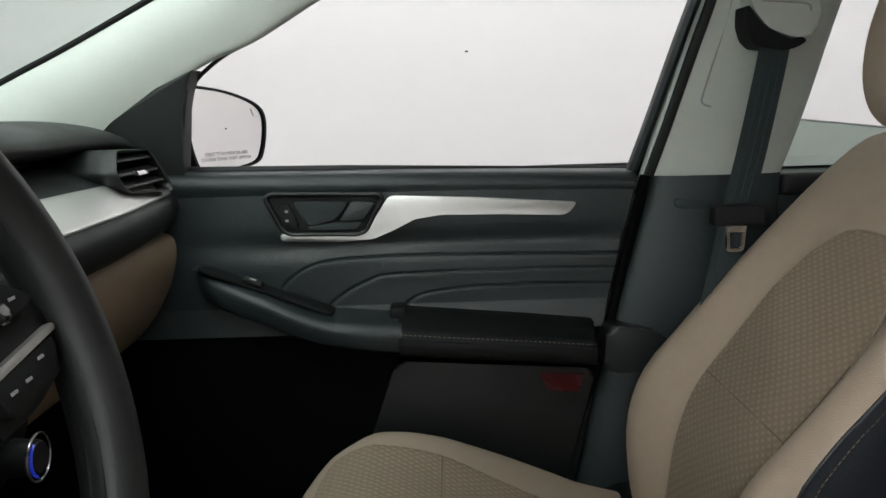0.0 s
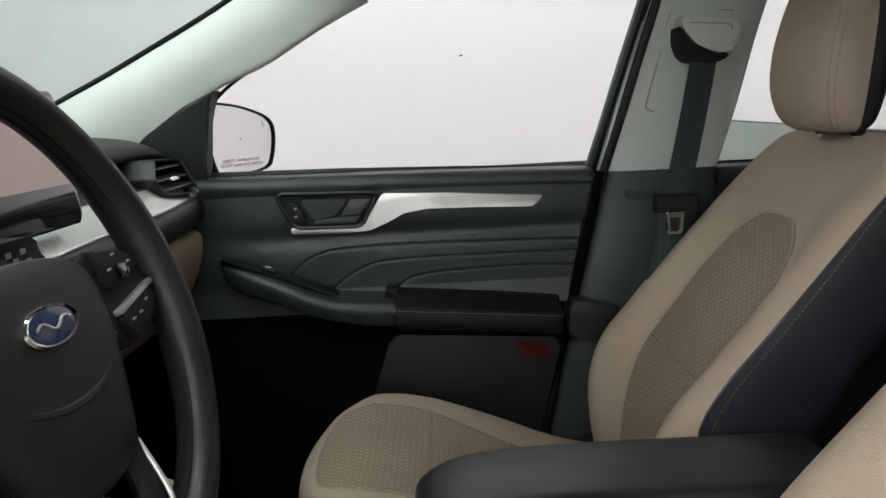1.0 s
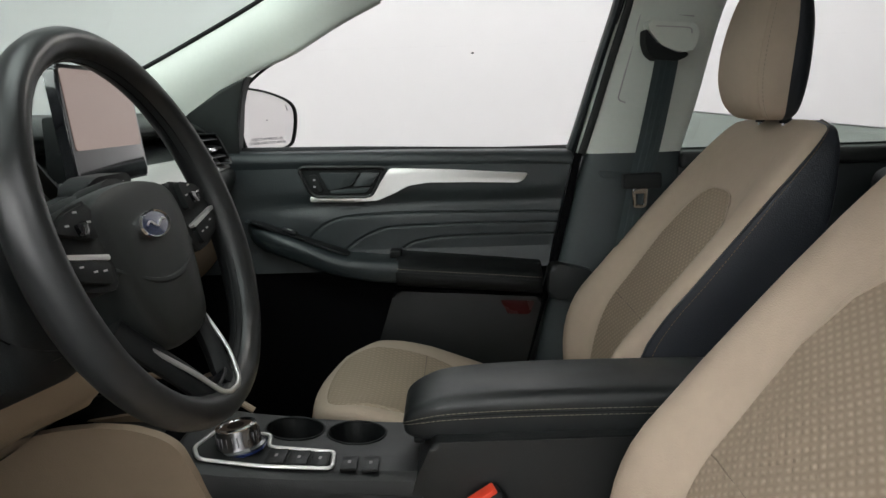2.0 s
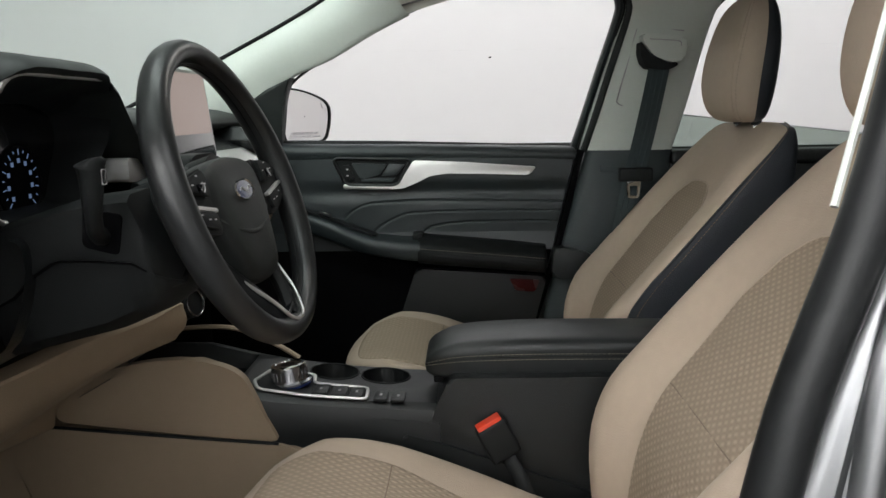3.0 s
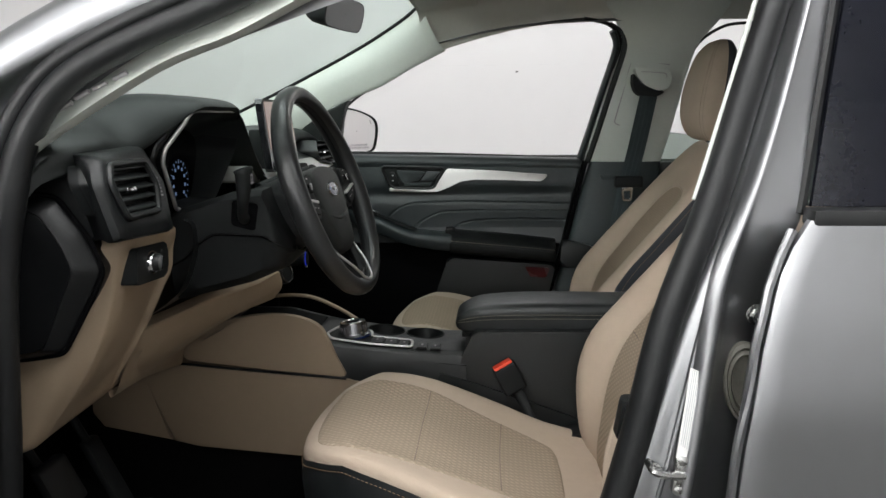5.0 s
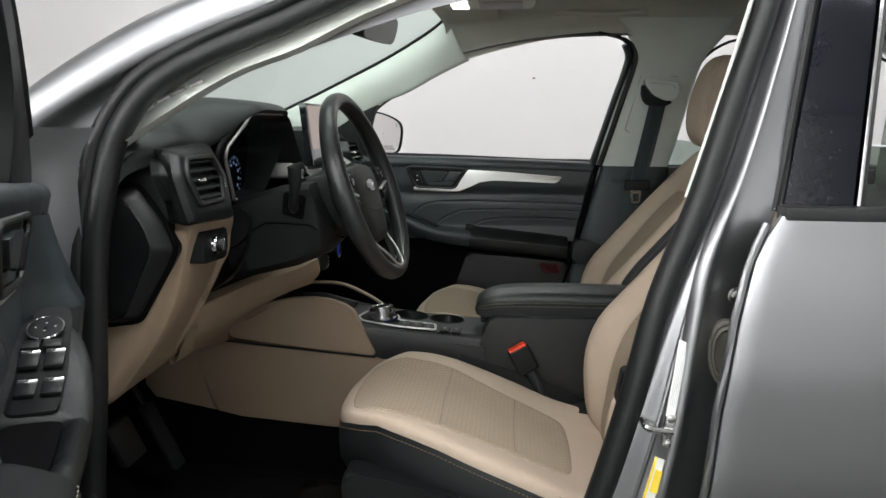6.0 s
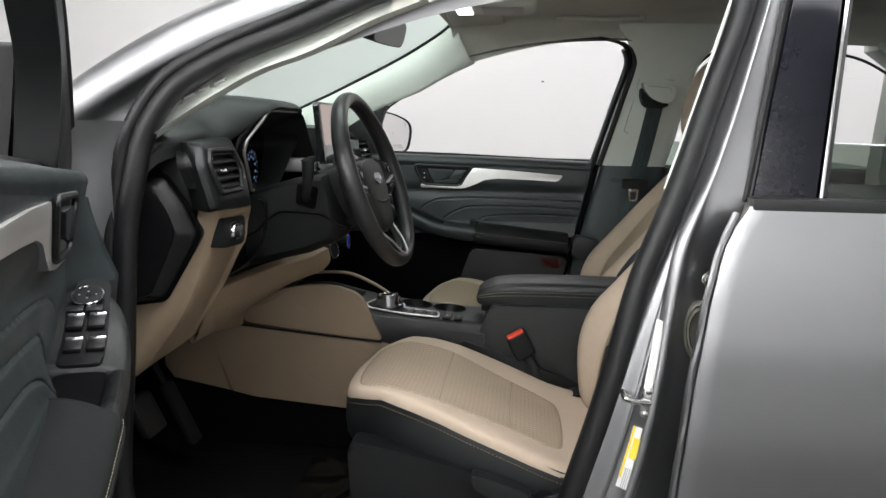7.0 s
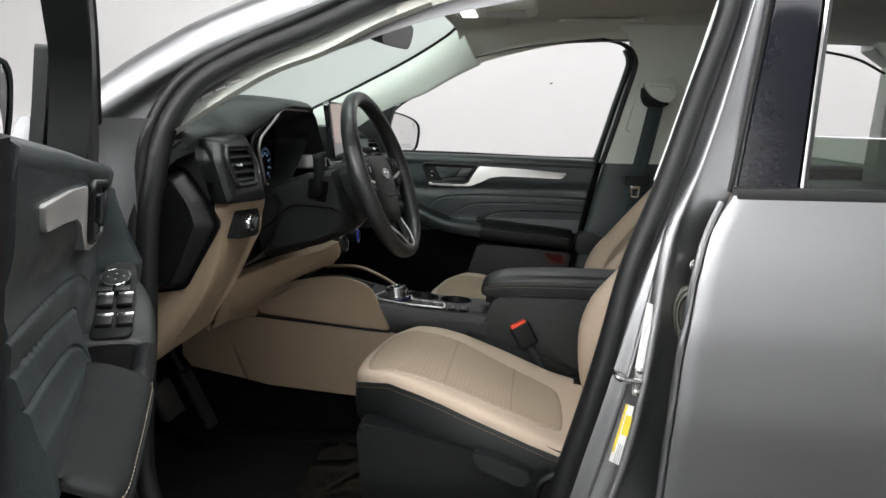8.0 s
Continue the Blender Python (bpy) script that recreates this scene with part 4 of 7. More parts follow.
        part("headrest_post", lathe([(0.006, 0), (0.006, 0.06)], (0.680, Y + sg * 0.055, 1.14), sides=12), CHROME, s)
        part("post_collar", lathe([(0.010, 0), (0.010, 0.010), (0.007, 0.012)], (0.680, Y + sg * 0.055, 1.162), sides=14), MATT, s)
    return s


seat = front_seat()
copy_thing(seat, pose(0.1 - 0.052, -0.385, 0.40))

# ---- seat belts ----
sb = thing("seat_belt", "black seat belt hanging from the centre pillar", "seat belt", (0.5, 0.62, 0.95))
belt = [(0.555, 0.617, 1.322), (0.543, 0.610, 1.26), (0.518, 0.606, 1.14), (0.497, 0.604, 1.05), (0.474, 0.606, 0.93), (0.455, 0.62, 0.82), (0.44, 0.635, 0.70), (0.43, 0.65, 0.55)]
c = curve_through(belt, 6)
rows = [[p + np.array((0.0265 * k, -0.002 * (1 - k * k) + 0.010 * k, 0.0)) for k in np.linspace(-1, 1, 9)] for p in c]
front = np.array(rows)
part("webbing", joined(grid(front), grid(front + np.array((0, 0.0016, 0)))), WEB, sb)
for k in (-0.5, 0.0, 0.5):
    part("weave_rib", tube([p + np.array((0.0265 * k, -0.0028 + 0.010 * k, 0)) for p in c], 0.0012, False, 5), WEB, sb)
part("guide", slab(rounded([(0.503, 1.350), (0.510, 1.340), (0.530, 1.316), (0.566, 1.300), (0.584, 1.302), (0.590, 1.296), (0.580, 1.289), (0.566, 1.284), (0.522, 1.288), (0.509, 1.300), (0.502, 1.322)], 0.006), "y", 0.650, 0.600, 0.008, 3), MATT, sb, "black belt guide loop")
gc = part("guide_cover", slab(rounded([(0.506, 1.366), (0.604, 1.357), (0.613, 1.344), (0.604, 1.308), (0.592, 1.300), (0.566, 1.304), (0.535, 1.317), (0.514, 1.342)], 0.009), "y", 0.655, 0.606, 0.009, 3), PILLAR, sb, "pale cover of the belt guide")
# Grey tube gives the moulded line its shade by colour.
part("cover_shade_line", tube([(0.524, 0.6055, 1.354), (0.560, 0.6055, 1.3515), (0.592, 0.6055, 1.348), (0.596, 0.6055, 1.338)], 0.0012, False, 6, smooth=4), GREYMARK, gc, "grey line for the shade along the cover's moulding")
part("tongue_cover", box(0.458, 0.536, 0.585, 0.612, 1.030, 1.062, 0.006, 3), MATT, sb, "black tongue grip")
tg = [(0.480, 1.032), (0.506, 1.032), (0.503, 0.994), (0.482, 0.994)]
part("tongue", tube(np.array([(x, 0.594, z) for x, z in rounded(tg, 0.005)]), 0.0034, True, 6, 0.6, up=(0, 1, 0)), CHROME, sb, "bright metal buckle tongue")
part("tongue_shoulder", box(0.478, 0.508, 0.591, 0.597, 1.020, 1.034, 0.002), CHROME, sb)

bk = thing("belt_buckle", "black seat belt buckle with red release button", "buckle", (0.16, -0.14, 0.62))
ax = Vector((-0.46, -0.06, 0.88)).normalized()
def along_buckle(c):
    m = Matrix.Translation((0.147, -0.118, 0.697)) @ Vector((0, 0, 1)).rotation_difference(ax).to_matrix().to_4x4() @ Matrix.Rotation(radians(12), 4, "Z")
    return m @ (Vector(c) * 0.86)
part("housing", box(-0.029, 0.029, -0.016, 0.016, -0.040, 0.032, 0.007, 3, along_buckle), MATT, bk)
part("release_button", box(-0.024, 0.024, -0.0135, 0.012, 0.022, 0.0385, 0.003, 2, along_buckle), RED, bk, "red release button")
part("slot", box(-0.018, 0.018, 0.0122, 0.0148, 0.030, 0.0335, 0.0005, 1, along_buckle), MATT, bk)
part("stalk", tube([along_buckle(Vector((0, 0, -0.04))), (0.185, -0.135, 0.635), (0.205, -0.14, 0.58), (0.225, -0.13, 0.50)], 0.011, False, 8, 0.45, up=(0, 1, 0), smooth=4), MATT, bk)

# ---- steering wheel ----
RIMHIDE = material("worn_black_rim_leather", (0.015, 0.016, 0.0165), 0.38, spec=0.5, grain=0.08, scale=1200, kind="leather", rvar=0.1)
WC, WA, WN = Vector((-0.1732, -0.3333, 1.1044)), Vector((0.0699, 0.9976, 0)), Vector((0.9417, -0.0660, 0.330)).normalized()
WU = WN.cross(WA)
def on_wheel(a, b, c=0.0):
    return WC + WA * a + WU * b + WN * c
def wheel_fn(co):
    return on_wheel(co.x, co.y, co.z)
sw = thing("steering_wheel", "black leather steering wheel with silver spoke trim", "steering wheel", tuple(WC))
R, n = 0.1778, 72
rows = []
for i in range(n):
    q = 2 * math.pi * i / n
    grip = 1 + 0.10 * max(0, math.cos(q * 2)) * (1 if math.sin(q) > -0.5 else 0.6)
    rr, rt = R, 0.0150 * grip
    rows.append([on_wheel((rr + rt * math.cos(k)) * math.cos(q), (rr + rt * math.cos(k)) * math.sin(q), 1.18 * rt * math.sin(k)) for k in np.linspace(0, 2 * math.pi, 14, endpoint=False)])
part("rim", grid(rows, close_u=True, close_v=True), RIMHIDE, sw, "black leather rim")
for side in (1, -1):
    part("rim_seam", tube([on_wheel((R - 0.0148) * math.cos(q), (R - 0.0148) * math.sin(q), 0.004 * side) for q in np.linspace(0, 2 * math.pi, 72, endpoint=False)], 0.0007, True, 5), MATT, sw)
hub = [(-0.030, 0.047), (0.030, 0.047), (0.076, 0.036), (0.090, 0.010), (0.082, -0.030), (0.064, -0.076), (0.044, -0.104), (0, -0.112), (-0.044, -0.104), (-0.064, -0.076), (-0.082, -0.030), (-0.090, 0.010), (-0.076, 0.036)]
hp = curve_through(hub, 4, True)
rows = [[on_wheel(a * k, b * k, c - 0.010) for a, b in hp] for k, c in ((0.90, -0.045), (0.99, -0.020), (1.0, -0.004), (0.985, 0.004), (0.94, 0.009), (0.8, 0.0125), (0.5, 0.0145), (0.2, 0.015), (0.02, 0.015))]
hb = part("airbag_cover", grid(rows, close_v=True), SOFT, sw, "dark moulded airbag cover")
part("cover_crease", tube([on_wheel(a, b - 0.012, c - 0.0105) for a, b, c in ((-0.082, -0.012, 0.006), (-0.04, -0.032, 0.012), (0, -0.038, 0.0138), (0.04, -0.032, 0.012), (0.082, -0.012, 0.006))], 0.0035, False, 8, smooth=6), SOFT, hb)
em = lambda k, c: [on_wheel(0.031 * k * math.cos(q), 0.002 + 0.0138 * k * math.sin(q), c - 0.0095) for q in np.linspace(0, 2 * math.pi, 36, endpoint=False)]
bd = part("badge", grid([em(1.0, 0.012), em(1.0, 0.0175), em(0.93, 0.0190), em(0.84, 0.0182)], close_v=True), CHROME, sw, "oval badge with bright rim")
part("badge_face", grid([em(0.85, 0.0178), em(0.5, 0.0186), em(0.02, 0.0188)], close_v=True), BLUE, bd, "dark blue oval badge face")
part("badge_mark", tube([on_wheel(-0.019 + 0.038 * t, 0.002 + 0.003 * math.sin(t * 9), 0.0096) for t in np.linspace(0, 1, 14)], 0.0010, False, 5), SILVER, bd, "bright scroll shape")
for sg in (1, -1):
    sp = part("spoke", slab(rounded([(sg * 0.075, 0.040), (sg * 0.120, 0.034), (sg * 0.163, 0.018), (sg * 0.166, -0.020), (sg * 0.120, -0.036), (sg * 0.080, -0.040)], 0.012), "z", -0.022, -0.002, 0.006, 3, wheel_fn), MATT, sw, "black spoke with buttons")
    part("spoke_blade", slab(rounded([(sg * 0.090, -0.010), (sg * 0.157, 0.002), (sg * 0.158, -0.002), (sg * 0.091, -0.0145)], 0.0015), "z", -0.003, 0.0035, 0.0012, 2, wheel_fn), SILVER, sp, "silver blade")
    up_ = part("button_pad", slab(rounded([(sg * 0.092, 0.036), (sg * 0.130, 0.030), (sg * 0.152, 0.018), (sg * 0.094, 0.004)], 0.006), "z", -0.004, 0.004, 0.002, 2, wheel_fn), MATT, sw)
    lo_ = part("button_pad", slab(rounded([(sg * 0.092, -0.015), (sg * 0.155, -0.004), (sg * 0.145, -0.022), (sg * 0.098, -0.034)], 0.006), "z", -0.004, 0.003, 0.002, 2, wheel_fn), MATT, sw)
    part("thumb_switch", slab(rounded([(sg * 0.108, 0.022), (sg * 0.124, 0.020), (sg * 0.122, 0.010), (sg * 0.110, 0.010)], 0.003), "z", 0.003, 0.0075, 0.002, 2, wheel_fn), GLOSSY, up_)
    for a, b, p in ((0.101, 0.020, up_), (0.133, 0.021, up_), (0.115, 0.030, up_), (0.106, -0.021, lo_), (0.120, -0.019, lo_), (0.136, -0.012, lo_)):
        part("button_mark", slab([(sg * (a - 0.003), b - 0.0011), (sg * (a + 0.0024), b - 0.0007), (sg * (a + 0.0024), b + 0.0009), (sg * (a - 0.003), b + 0.0006)], "z", 0.003, 0.0046 if p is up_ else 0.0036, 0, 1, wheel_fn), GREYMARK, p, "pale button mark")
for sg in (1, -1):
    leg = [(0.076, -0.070, -0.030), (0.058, -0.104, -0.018), (0.040, -0.134, -0.008), (0.022, -0.160, -0.002), (0.010, -0.168, 0.0)]
    lw = part("lower_spoke", tube([on_wheel(sg * a, b, c) for a, b, c in leg], 0.013, False, 10, 0.75, up=tuple(WN), smooth=5), MATT, sw, "black lower spoke leg")
    edge = [(0.063, -0.100, -0.012), (0.043, -0.135, 0.005), (0.025, -0.161, 0.0125), (0.012, -0.1685, 0.0145), (0.0, -0.1695, 0.0145)]
    part("spoke_trim", tube([on_wheel(sg * a, b, c) for a, b, c in edge], 0.0027, False, 8, 0.8, up=tuple(WN), smooth=6), SILVER, lw, "silver outline of the lower spoke")
part("spoke_foot", slab(rounded([(-0.024, -0.150), (0.024, -0.150), (0.014, -0.172), (-0.014, -0.172)], 0.006), "z", -0.016, 0.006, 0.004, 2, wheel_fn), GLOSSY, sw, "gloss black foot of the lower spoke")

# column shroud with its stalks
col = thing("steering_column", "black plastic steering column shroud with stalks", "steering column", (-0.28, -0.37, 1.0))
sec = [(-0.070, 0.045), (0, 0.060), (0.070, 0.045), (0.082, 0.0), (0.066, -0.060), (0, -0.085), (-0.066, -0.060), (-0.082, 0.0)]
sc = curve_through(sec, 4, True)
rows = [[on_wheel(a * k, b * k + db, c) for a, b in sc] for k, c, db in ((0.70, -0.030, 0), (0.86, -0.040, 0), (0.90, -0.07, -0.002), (0.92, -0.14, -0.006), (0.95, -0.21, -0.012), (0.95, -0.27, -0.02))]
part("shroud", grid(dense(rows, 2, 1), close_v=True, cap=True), MATT, col)
sk = part("signal_stalk", tube([(-0.290, -0.448, 1.070), (-0.287, -0.470, 1.073), (-0.282, -0.490, 1.083), (-0.276, -0.505, 1.102), (-0.272, -0.512, 1.124), (-0.270, -0.515, 1.146), (-0.270, -0.516, 1.153), (-0.271, -0.516, 1.157)], 0.0125, False, 14, 1.1, smooth=5, taper=lambda t: float(np.interp(t, [0, 0.4, 0.6, 0.74, 0.86, 0.94, 1], [0.75, 0.70, 0.95, 1.12, 1.15, 1.0, 0.35]))), MATT, col, "black turn signal stalk")
part("stalk_mark", tube(np.array([(-0.2565, y, z) for y, z in rounded([(-0.521, 1.132), (-0.511, 1.132), (-0.511, 1.147), (-0.521, 1.147)], 0.002)]), 0.0008, True, 5), GREYMARK, sk)
sk = part("wiper_stalk", tube([(-0.300, -0.33, 1.108), (-0.280, -0.30, 1.118), (-0.262, -0.275, 1.126)], 0.014, False, 10, 0.75, smooth=5), MATT, col, "black wiper stalk")
part("stalk_head", slab(rounded([(-0.290, 1.108), (-0.290, 1.140), (-0.262, 1.148), (-0.185, 1.147), (-0.168, 1.136), (-0.163, 1.112), (-0.185, 1.106)], 0.010), "x", -0.276, -0.248, 0.006, 3), MATT, sk)
for y, z in ((-0.252, 1.128), (-0.232, 1.130), (-0.222, 1.137), (-0.212, 1.131), (-0.200, 1.137), (-0.192, 1.128), (-0.205, 1.122)):
    part("stalk_mark", slab(rounded([(y - 0.004, z - 0.0022), (y + 0.004, z - 0.0022), (y + 0.004, z + 0.0022), (y - 0.004, z + 0.0022)], 0.001), "x", -0.252, -0.2474, 0), GREYMARK, sk)
part("column_collar", lathe([(0.055, 0), (0.055, 0.03), (0.04, 0.035)], on_wheel(0, 0, -0.045), tuple(WN), 28), MATT, col)

# ---- dashboard ----
dash = thing("dashboard", "charcoal and beige dashboard with satin silver panel", "dashboard", (-0.6, 0, 0.8))

# top pad: stations across the car, each a line from the windshield back to the lip
def pad(y):
    a = float(np.interp(y, [-0.72, -0.66, -0.60, -0.52, -0.24, -0.20, -0.14, 0.0], [0.1, 0.45, 0.75, 1.0, 1.0, 0.8, 0.25, 0.0]))  # the rise over the dials
    b = float(np.interp(y, [-0.56, -0.51, -0.48, -0.30, -0.255, -0.21, -0.16], [0.0, 0.7, 1.0, 1.0, 0.85, 0.4, 0.0]))                        # the hood's overhang
    e = float(np.interp(abs(y), [0.60, 0.70], [0, 1]))
    plain = [(-1.0, 1.08), (-0.86, 1.150), (-0.72, 1.200 + 0.008 * a), (-0.58, 1.214 + 0.032 * a), (-0.49, 1.212 + 0.028 * a - 0.02 * e), (-0.44, 1.202 + 0.012 * a - 0.02 * e), (-0.418, 1.186 + 0.004 * a - 0.02 * e), (-0.425, 1.172 - 0.01 * e), (-0.47, 1.160)]
    hood = [(-1.0, 1.08), (-0.86, 1.150), (-0.72, 1.208), (-0.58, 1.252), (-0.47, 1.273), (-0.38, 1.267), (-0.348, 1.256), (-0.357, 1.244), (-0.47, 1.21)]
    d = float(np.interp(y, [-0.724, -0.718, -0.705, -0.66], [0.050, 0.030, 0.012, 0.0]))                                       # the rounded end
    lim = float(np.interp(y, [-0.72, -0.69, -0.62, -0.55], [-0.50, -0.47, -0.43, -0.30]))
    return [(min(lim, p[0] * (1 - b) + q[0] * b), y, p[1] * (1 - b) + q[1] * b - d) for p, q in zip(plain, hood)]
ys = [-0.724, -0.718, -0.705, -0.68, -0.62, -0.58, -0.54, -0.50, -0.46, -0.38, -0.30, -0.26, -0.22, -0.18, -0.14, -0.08, 0.0, 0.2, 0.4, 0.56, 0.64, 0.70]
part("top_pad", grid(dense([pad(y) for y in ys], 2, 4)), SOFT, dash, "charcoal soft dashboard top")
# dark recess and face behind the panels
part("face", grid(dense([[(-0.47, y, 1.163), (-0.462, y, 1.14), (-0.46, y, 1.08), (-0.47, y, 0.98), (-0.52, y, 0.86), (-0.60, y, 0.80)] for y in (-0.645, -0.4, -0.12, 0.12, 0.4, 0.70)], 2, 3)), MATT, dash, "dark recess of the dashboard")

# passenger's silver panel and the dark roll under it
rows = []
for y in (-0.13, 0.0, 0.15, 0.3, 0.45, 0.58, 0.68, 0.705):
    e = float(np.interp(y, [-0.13, 0.1, 0.45, 0.705], [0.03, 0.015, 0.004, -0.022]))
    rows.append([(-0.400 + e, y, 1.128), (-0.390 + e, y, 1.126), (-0.375 + e, y, 1.115), (-0.362 + e, y, 1.103), (-0.355 + e, y, 1.096), (-0.355 + e, y, 1.092)])
part("panel_shelf", grid(dense([[(-0.465, y, 1.158), (-0.44, y, 1.150), (-0.41, y, 1.135), (-0.390, y, 1.1275)] for y in (-0.13, 0.2, 0.5, 0.705)], 2, 2)), PLASTIC, dash, "dark strip above the silver panel")
part("silver_panel", grid(dense(rows, 3, 3)), SILVER, dash, "satin silver dashboard panel")
rows = []
for y in (-0.13, 0.0, 0.2, 0.45, 0.62, 0.69, 0.705):
    e = float(np.interp(y, [-0.13, 0.1, 0.45, 0.705], [0.03, 0.015, 0.004, -0.022]))
    rows.append([(-0.372 + e, y, 1.094), (-0.352 + e, y, 1.090), (-0.344 + e, y, 1.076), (-0.348 + e, y, 1.056), (-0.366 + e, y, 1.036), (-0.40, y, 1.026)])
part("lower_roll", grid(dense(rows, 3, 3)), SOFT, dash, "charcoal roll below the silver panel")
part("glovebox", grid(dense([[(-0.390, y, 1.034), (-0.372, y, 1.022), (-0.372, y, 0.985), (-0.392, y, 0.93), (-0.43, y, 0.875), (-0.49, y, 0.83), (-0.60, y, 0.80)] for y in (0.145, 0.16, 0.4, 0.64, 0.675, 0.685)], 3, 3)), BEIGEPLASTIC, dash, "beige glovebox lid")

# air vents: frame, slats, tab
def vent(s, label):
    y0, z0, x0 = 0.632, 1.136 - (0.008 if s > 0 else 0), -0.384
    big, count = (1.14, 3) if s > 0 else (1.0, 5)
    def fn(c):
        # lean the vent outward and back
        return Vector((c.x + (abs(c.y) - y0) * (0.10 if s > 0 else -0.03) - (c.z - z0) * 0.28 - (0 if s > 0 else 0.006), s * c.y, c.z))
    out = [(y0 - 0.066, z0 + 0.0), (y0 - 0.050, z0 + 0.035), (y0 + 0.052, z0 + 0.035), (y0 + 0.064, z0 + 0.010), (y0 + 0.050, z0 - 0.037), (y0 - 0.046, z0 - 0.037)]
    o = np.array((y0, z0)) + (rounded(out, 0.008) - np.array((y0, z0))) * big
    ob = part("air_vent", tube(np.array([tuple(fn(Vector((x0, a, b)))) for a, b in o]), 0.0055, True, 8, up=(1, 0, 0)), PLASTIC, dash, label)
    part("vent_well", slab(o * 0.97 + np.array((y0, z0)) * 0.03, "x", x0 - 0.06, x0 - 0.012, 0, 1, fn), MATT, ob)
    for i in range(count):
        z = z0 + (i - (count - 1) / 2) * 0.0568 / (count - 1) * (0.86 if s > 0 else 1)
        w = (0.058 - abs(z - z0) * 0.25) * big
        part("slat", box(x0 - 0.012, x0 + 0.001, y0 - w, y0 + w, z - 0.0020, z + 0.0020, 0.0012, 1, lambda c: fn(Vector((c.x, c.y, c.z - (c.x - x0) * 0.35)))), PLASTIC if s > 0 else MATT, ob)
    part("vent_tab", box(x0 - 0.012, x0 + 0.002, y0 + 0.000, y0 + 0.026, z0 - 0.004, z0 + 0.003, 0.002, 2, fn), CHROME, ob, "bright vent tab")
    for k in () if s > 0 else range(6):
        part("wheel_rib", box(x0 - 0.006, x0 + 0.0025, y0 - 0.074, y0 - 0.066, z0 - 0.018 + k * 0.0052, z0 - 0.0155 + k * 0.0052, 0.0006, 1, fn), GREYMARK, ob)
    if s < 0:
        # housing moulded round the vent
        edge = rounded([(0.515, 1.136), (0.552, 1.196), (0.694, 1.184), (0.712, 1.145), (0.706, 1.068), (0.535, 1.060)], 0.008)
        rim = lambda k, d: [tuple(fn(Vector((x0 + d, *(o[i] * (1 - k) + edge[i] * k))))) for i in range(len(o))]
        inward = lambda k, d, most: [(x, max(y, -most), z) for x, y, z in rim(k, d)]   # the side draws in behind the end cap
        part("vent_housing", grid([rim(-0.04, -0.045), rim(0, -0.004), rim(0.15, -0.002), rim(0.55, -0.003), rim(0.88, -0.008), rim(1.0, -0.018), inward(1.04, -0.030, 0.697), inward(1.05, -0.055, 0.668), inward(1.06, -0.08, 0.656), inward(1.08, -0.26, 0.652)], close_v=True), PLASTIC, dash, "charcoal housing round the vent")
    return ob
# the passenger's vent, a slanted wedge that cuts into the silver panel
def slant(c):
    return Vector((c.x - (c.z - 1.135) * 0.28, c.y, c.z))
o = rounded([(0.472, 1.143), (0.500, 1.172), (0.626, 1.168), (0.642, 1.156), (0.670, 1.110), (0.660, 1.102), (0.502, 1.114), (0.480, 1.124)], 0.006)
m = np.array((0.572, 1.137))
ring = lambda k, x: [tuple(slant(Vector((x, *(m + (q - m) * k))))) for q in o]
pv = part("air_vent", grid([ring(0.90, -0.43), ring(0.90, -0.376), ring(0.92, -0.371), ring(0.985, -0.369), ring(1.02, -0.374), ring(1.03, -0.392), ring(1.03, -0.45)], close_v=True), PLASTIC, dash, "black side air vent with slats")
part("vent_well", slab(m + (o - m) * 0.91, "x", -0.44, -0.408, 0, 1, slant), VOID, pv)
for y1, y2, z in ((0.496, 0.628, 1.157), (0.490, 0.644, 1.138), (0.494, 0.652, 1.121)):
    part("slat", box(-0.388, -0.373, y1, y2, z - 0.0018, z + 0.0018, 0.001, 1, lambda c: slant(Vector((c.x, c.y, c.z - (c.x + 0.373) * 0.3)))), PLASTIC, pv)
part("vent_tab", box(-0.384, -0.368, 0.548, 0.588, 1.1340, 1.1410, 0.002, 2, slant), CHROME, pv, "bright vent tab")
vent(-1, "black side air vent with slats")
# instrument binnacle
bz = [(-0.526, 1.174), (-0.496, 1.238), (-0.470, 1.246), (-0.270, 1.246), (-0.244, 1.238), (-0.214, 1.174), (-0.262, 1.084), (-0.456, 1.084)]
bo = rounded(bz, 0.016)
def tilt(c):
    return Vector((c.x + (c.z - 1.16) * 0.30 - 0.008 - (0.014 if c.y < -0.51 else 0), c.y, c.z))
bc = part("dial_housing", slab(bo, "x", -0.54, -0.450, 0.0, 1), GLOSSY, dash, "dark instrument display with pale blue dial")
front = np.array([tuple(tilt(Vector((-0.375, a, b)))) for a, b in bo])
back = np.array([(-0.451, -0.37 + (a + 0.37) * 0.93, 1.165 + (b - 1.165) * 0.93) for a, b in bo])
part("cluster_shroud", grid([front, front * 0.5 + back * 0.5, back], close_v=True), MATT, bc, "dark funnel round the display")
part("cluster_trim", tube(np.concatenate([front[35:], front[:17]]), 0.0036, False, 8, up=(1, 0, 0)), SILVER, bc, "satin silver cluster trim")
part("cluster_rim", tube(front + np.array((-0.014, 0, 0)) + (front - front.mean(axis=0)) * 0.04, 0.006, True, 8, up=(1, 0, 0)), PLASTIC, bc)
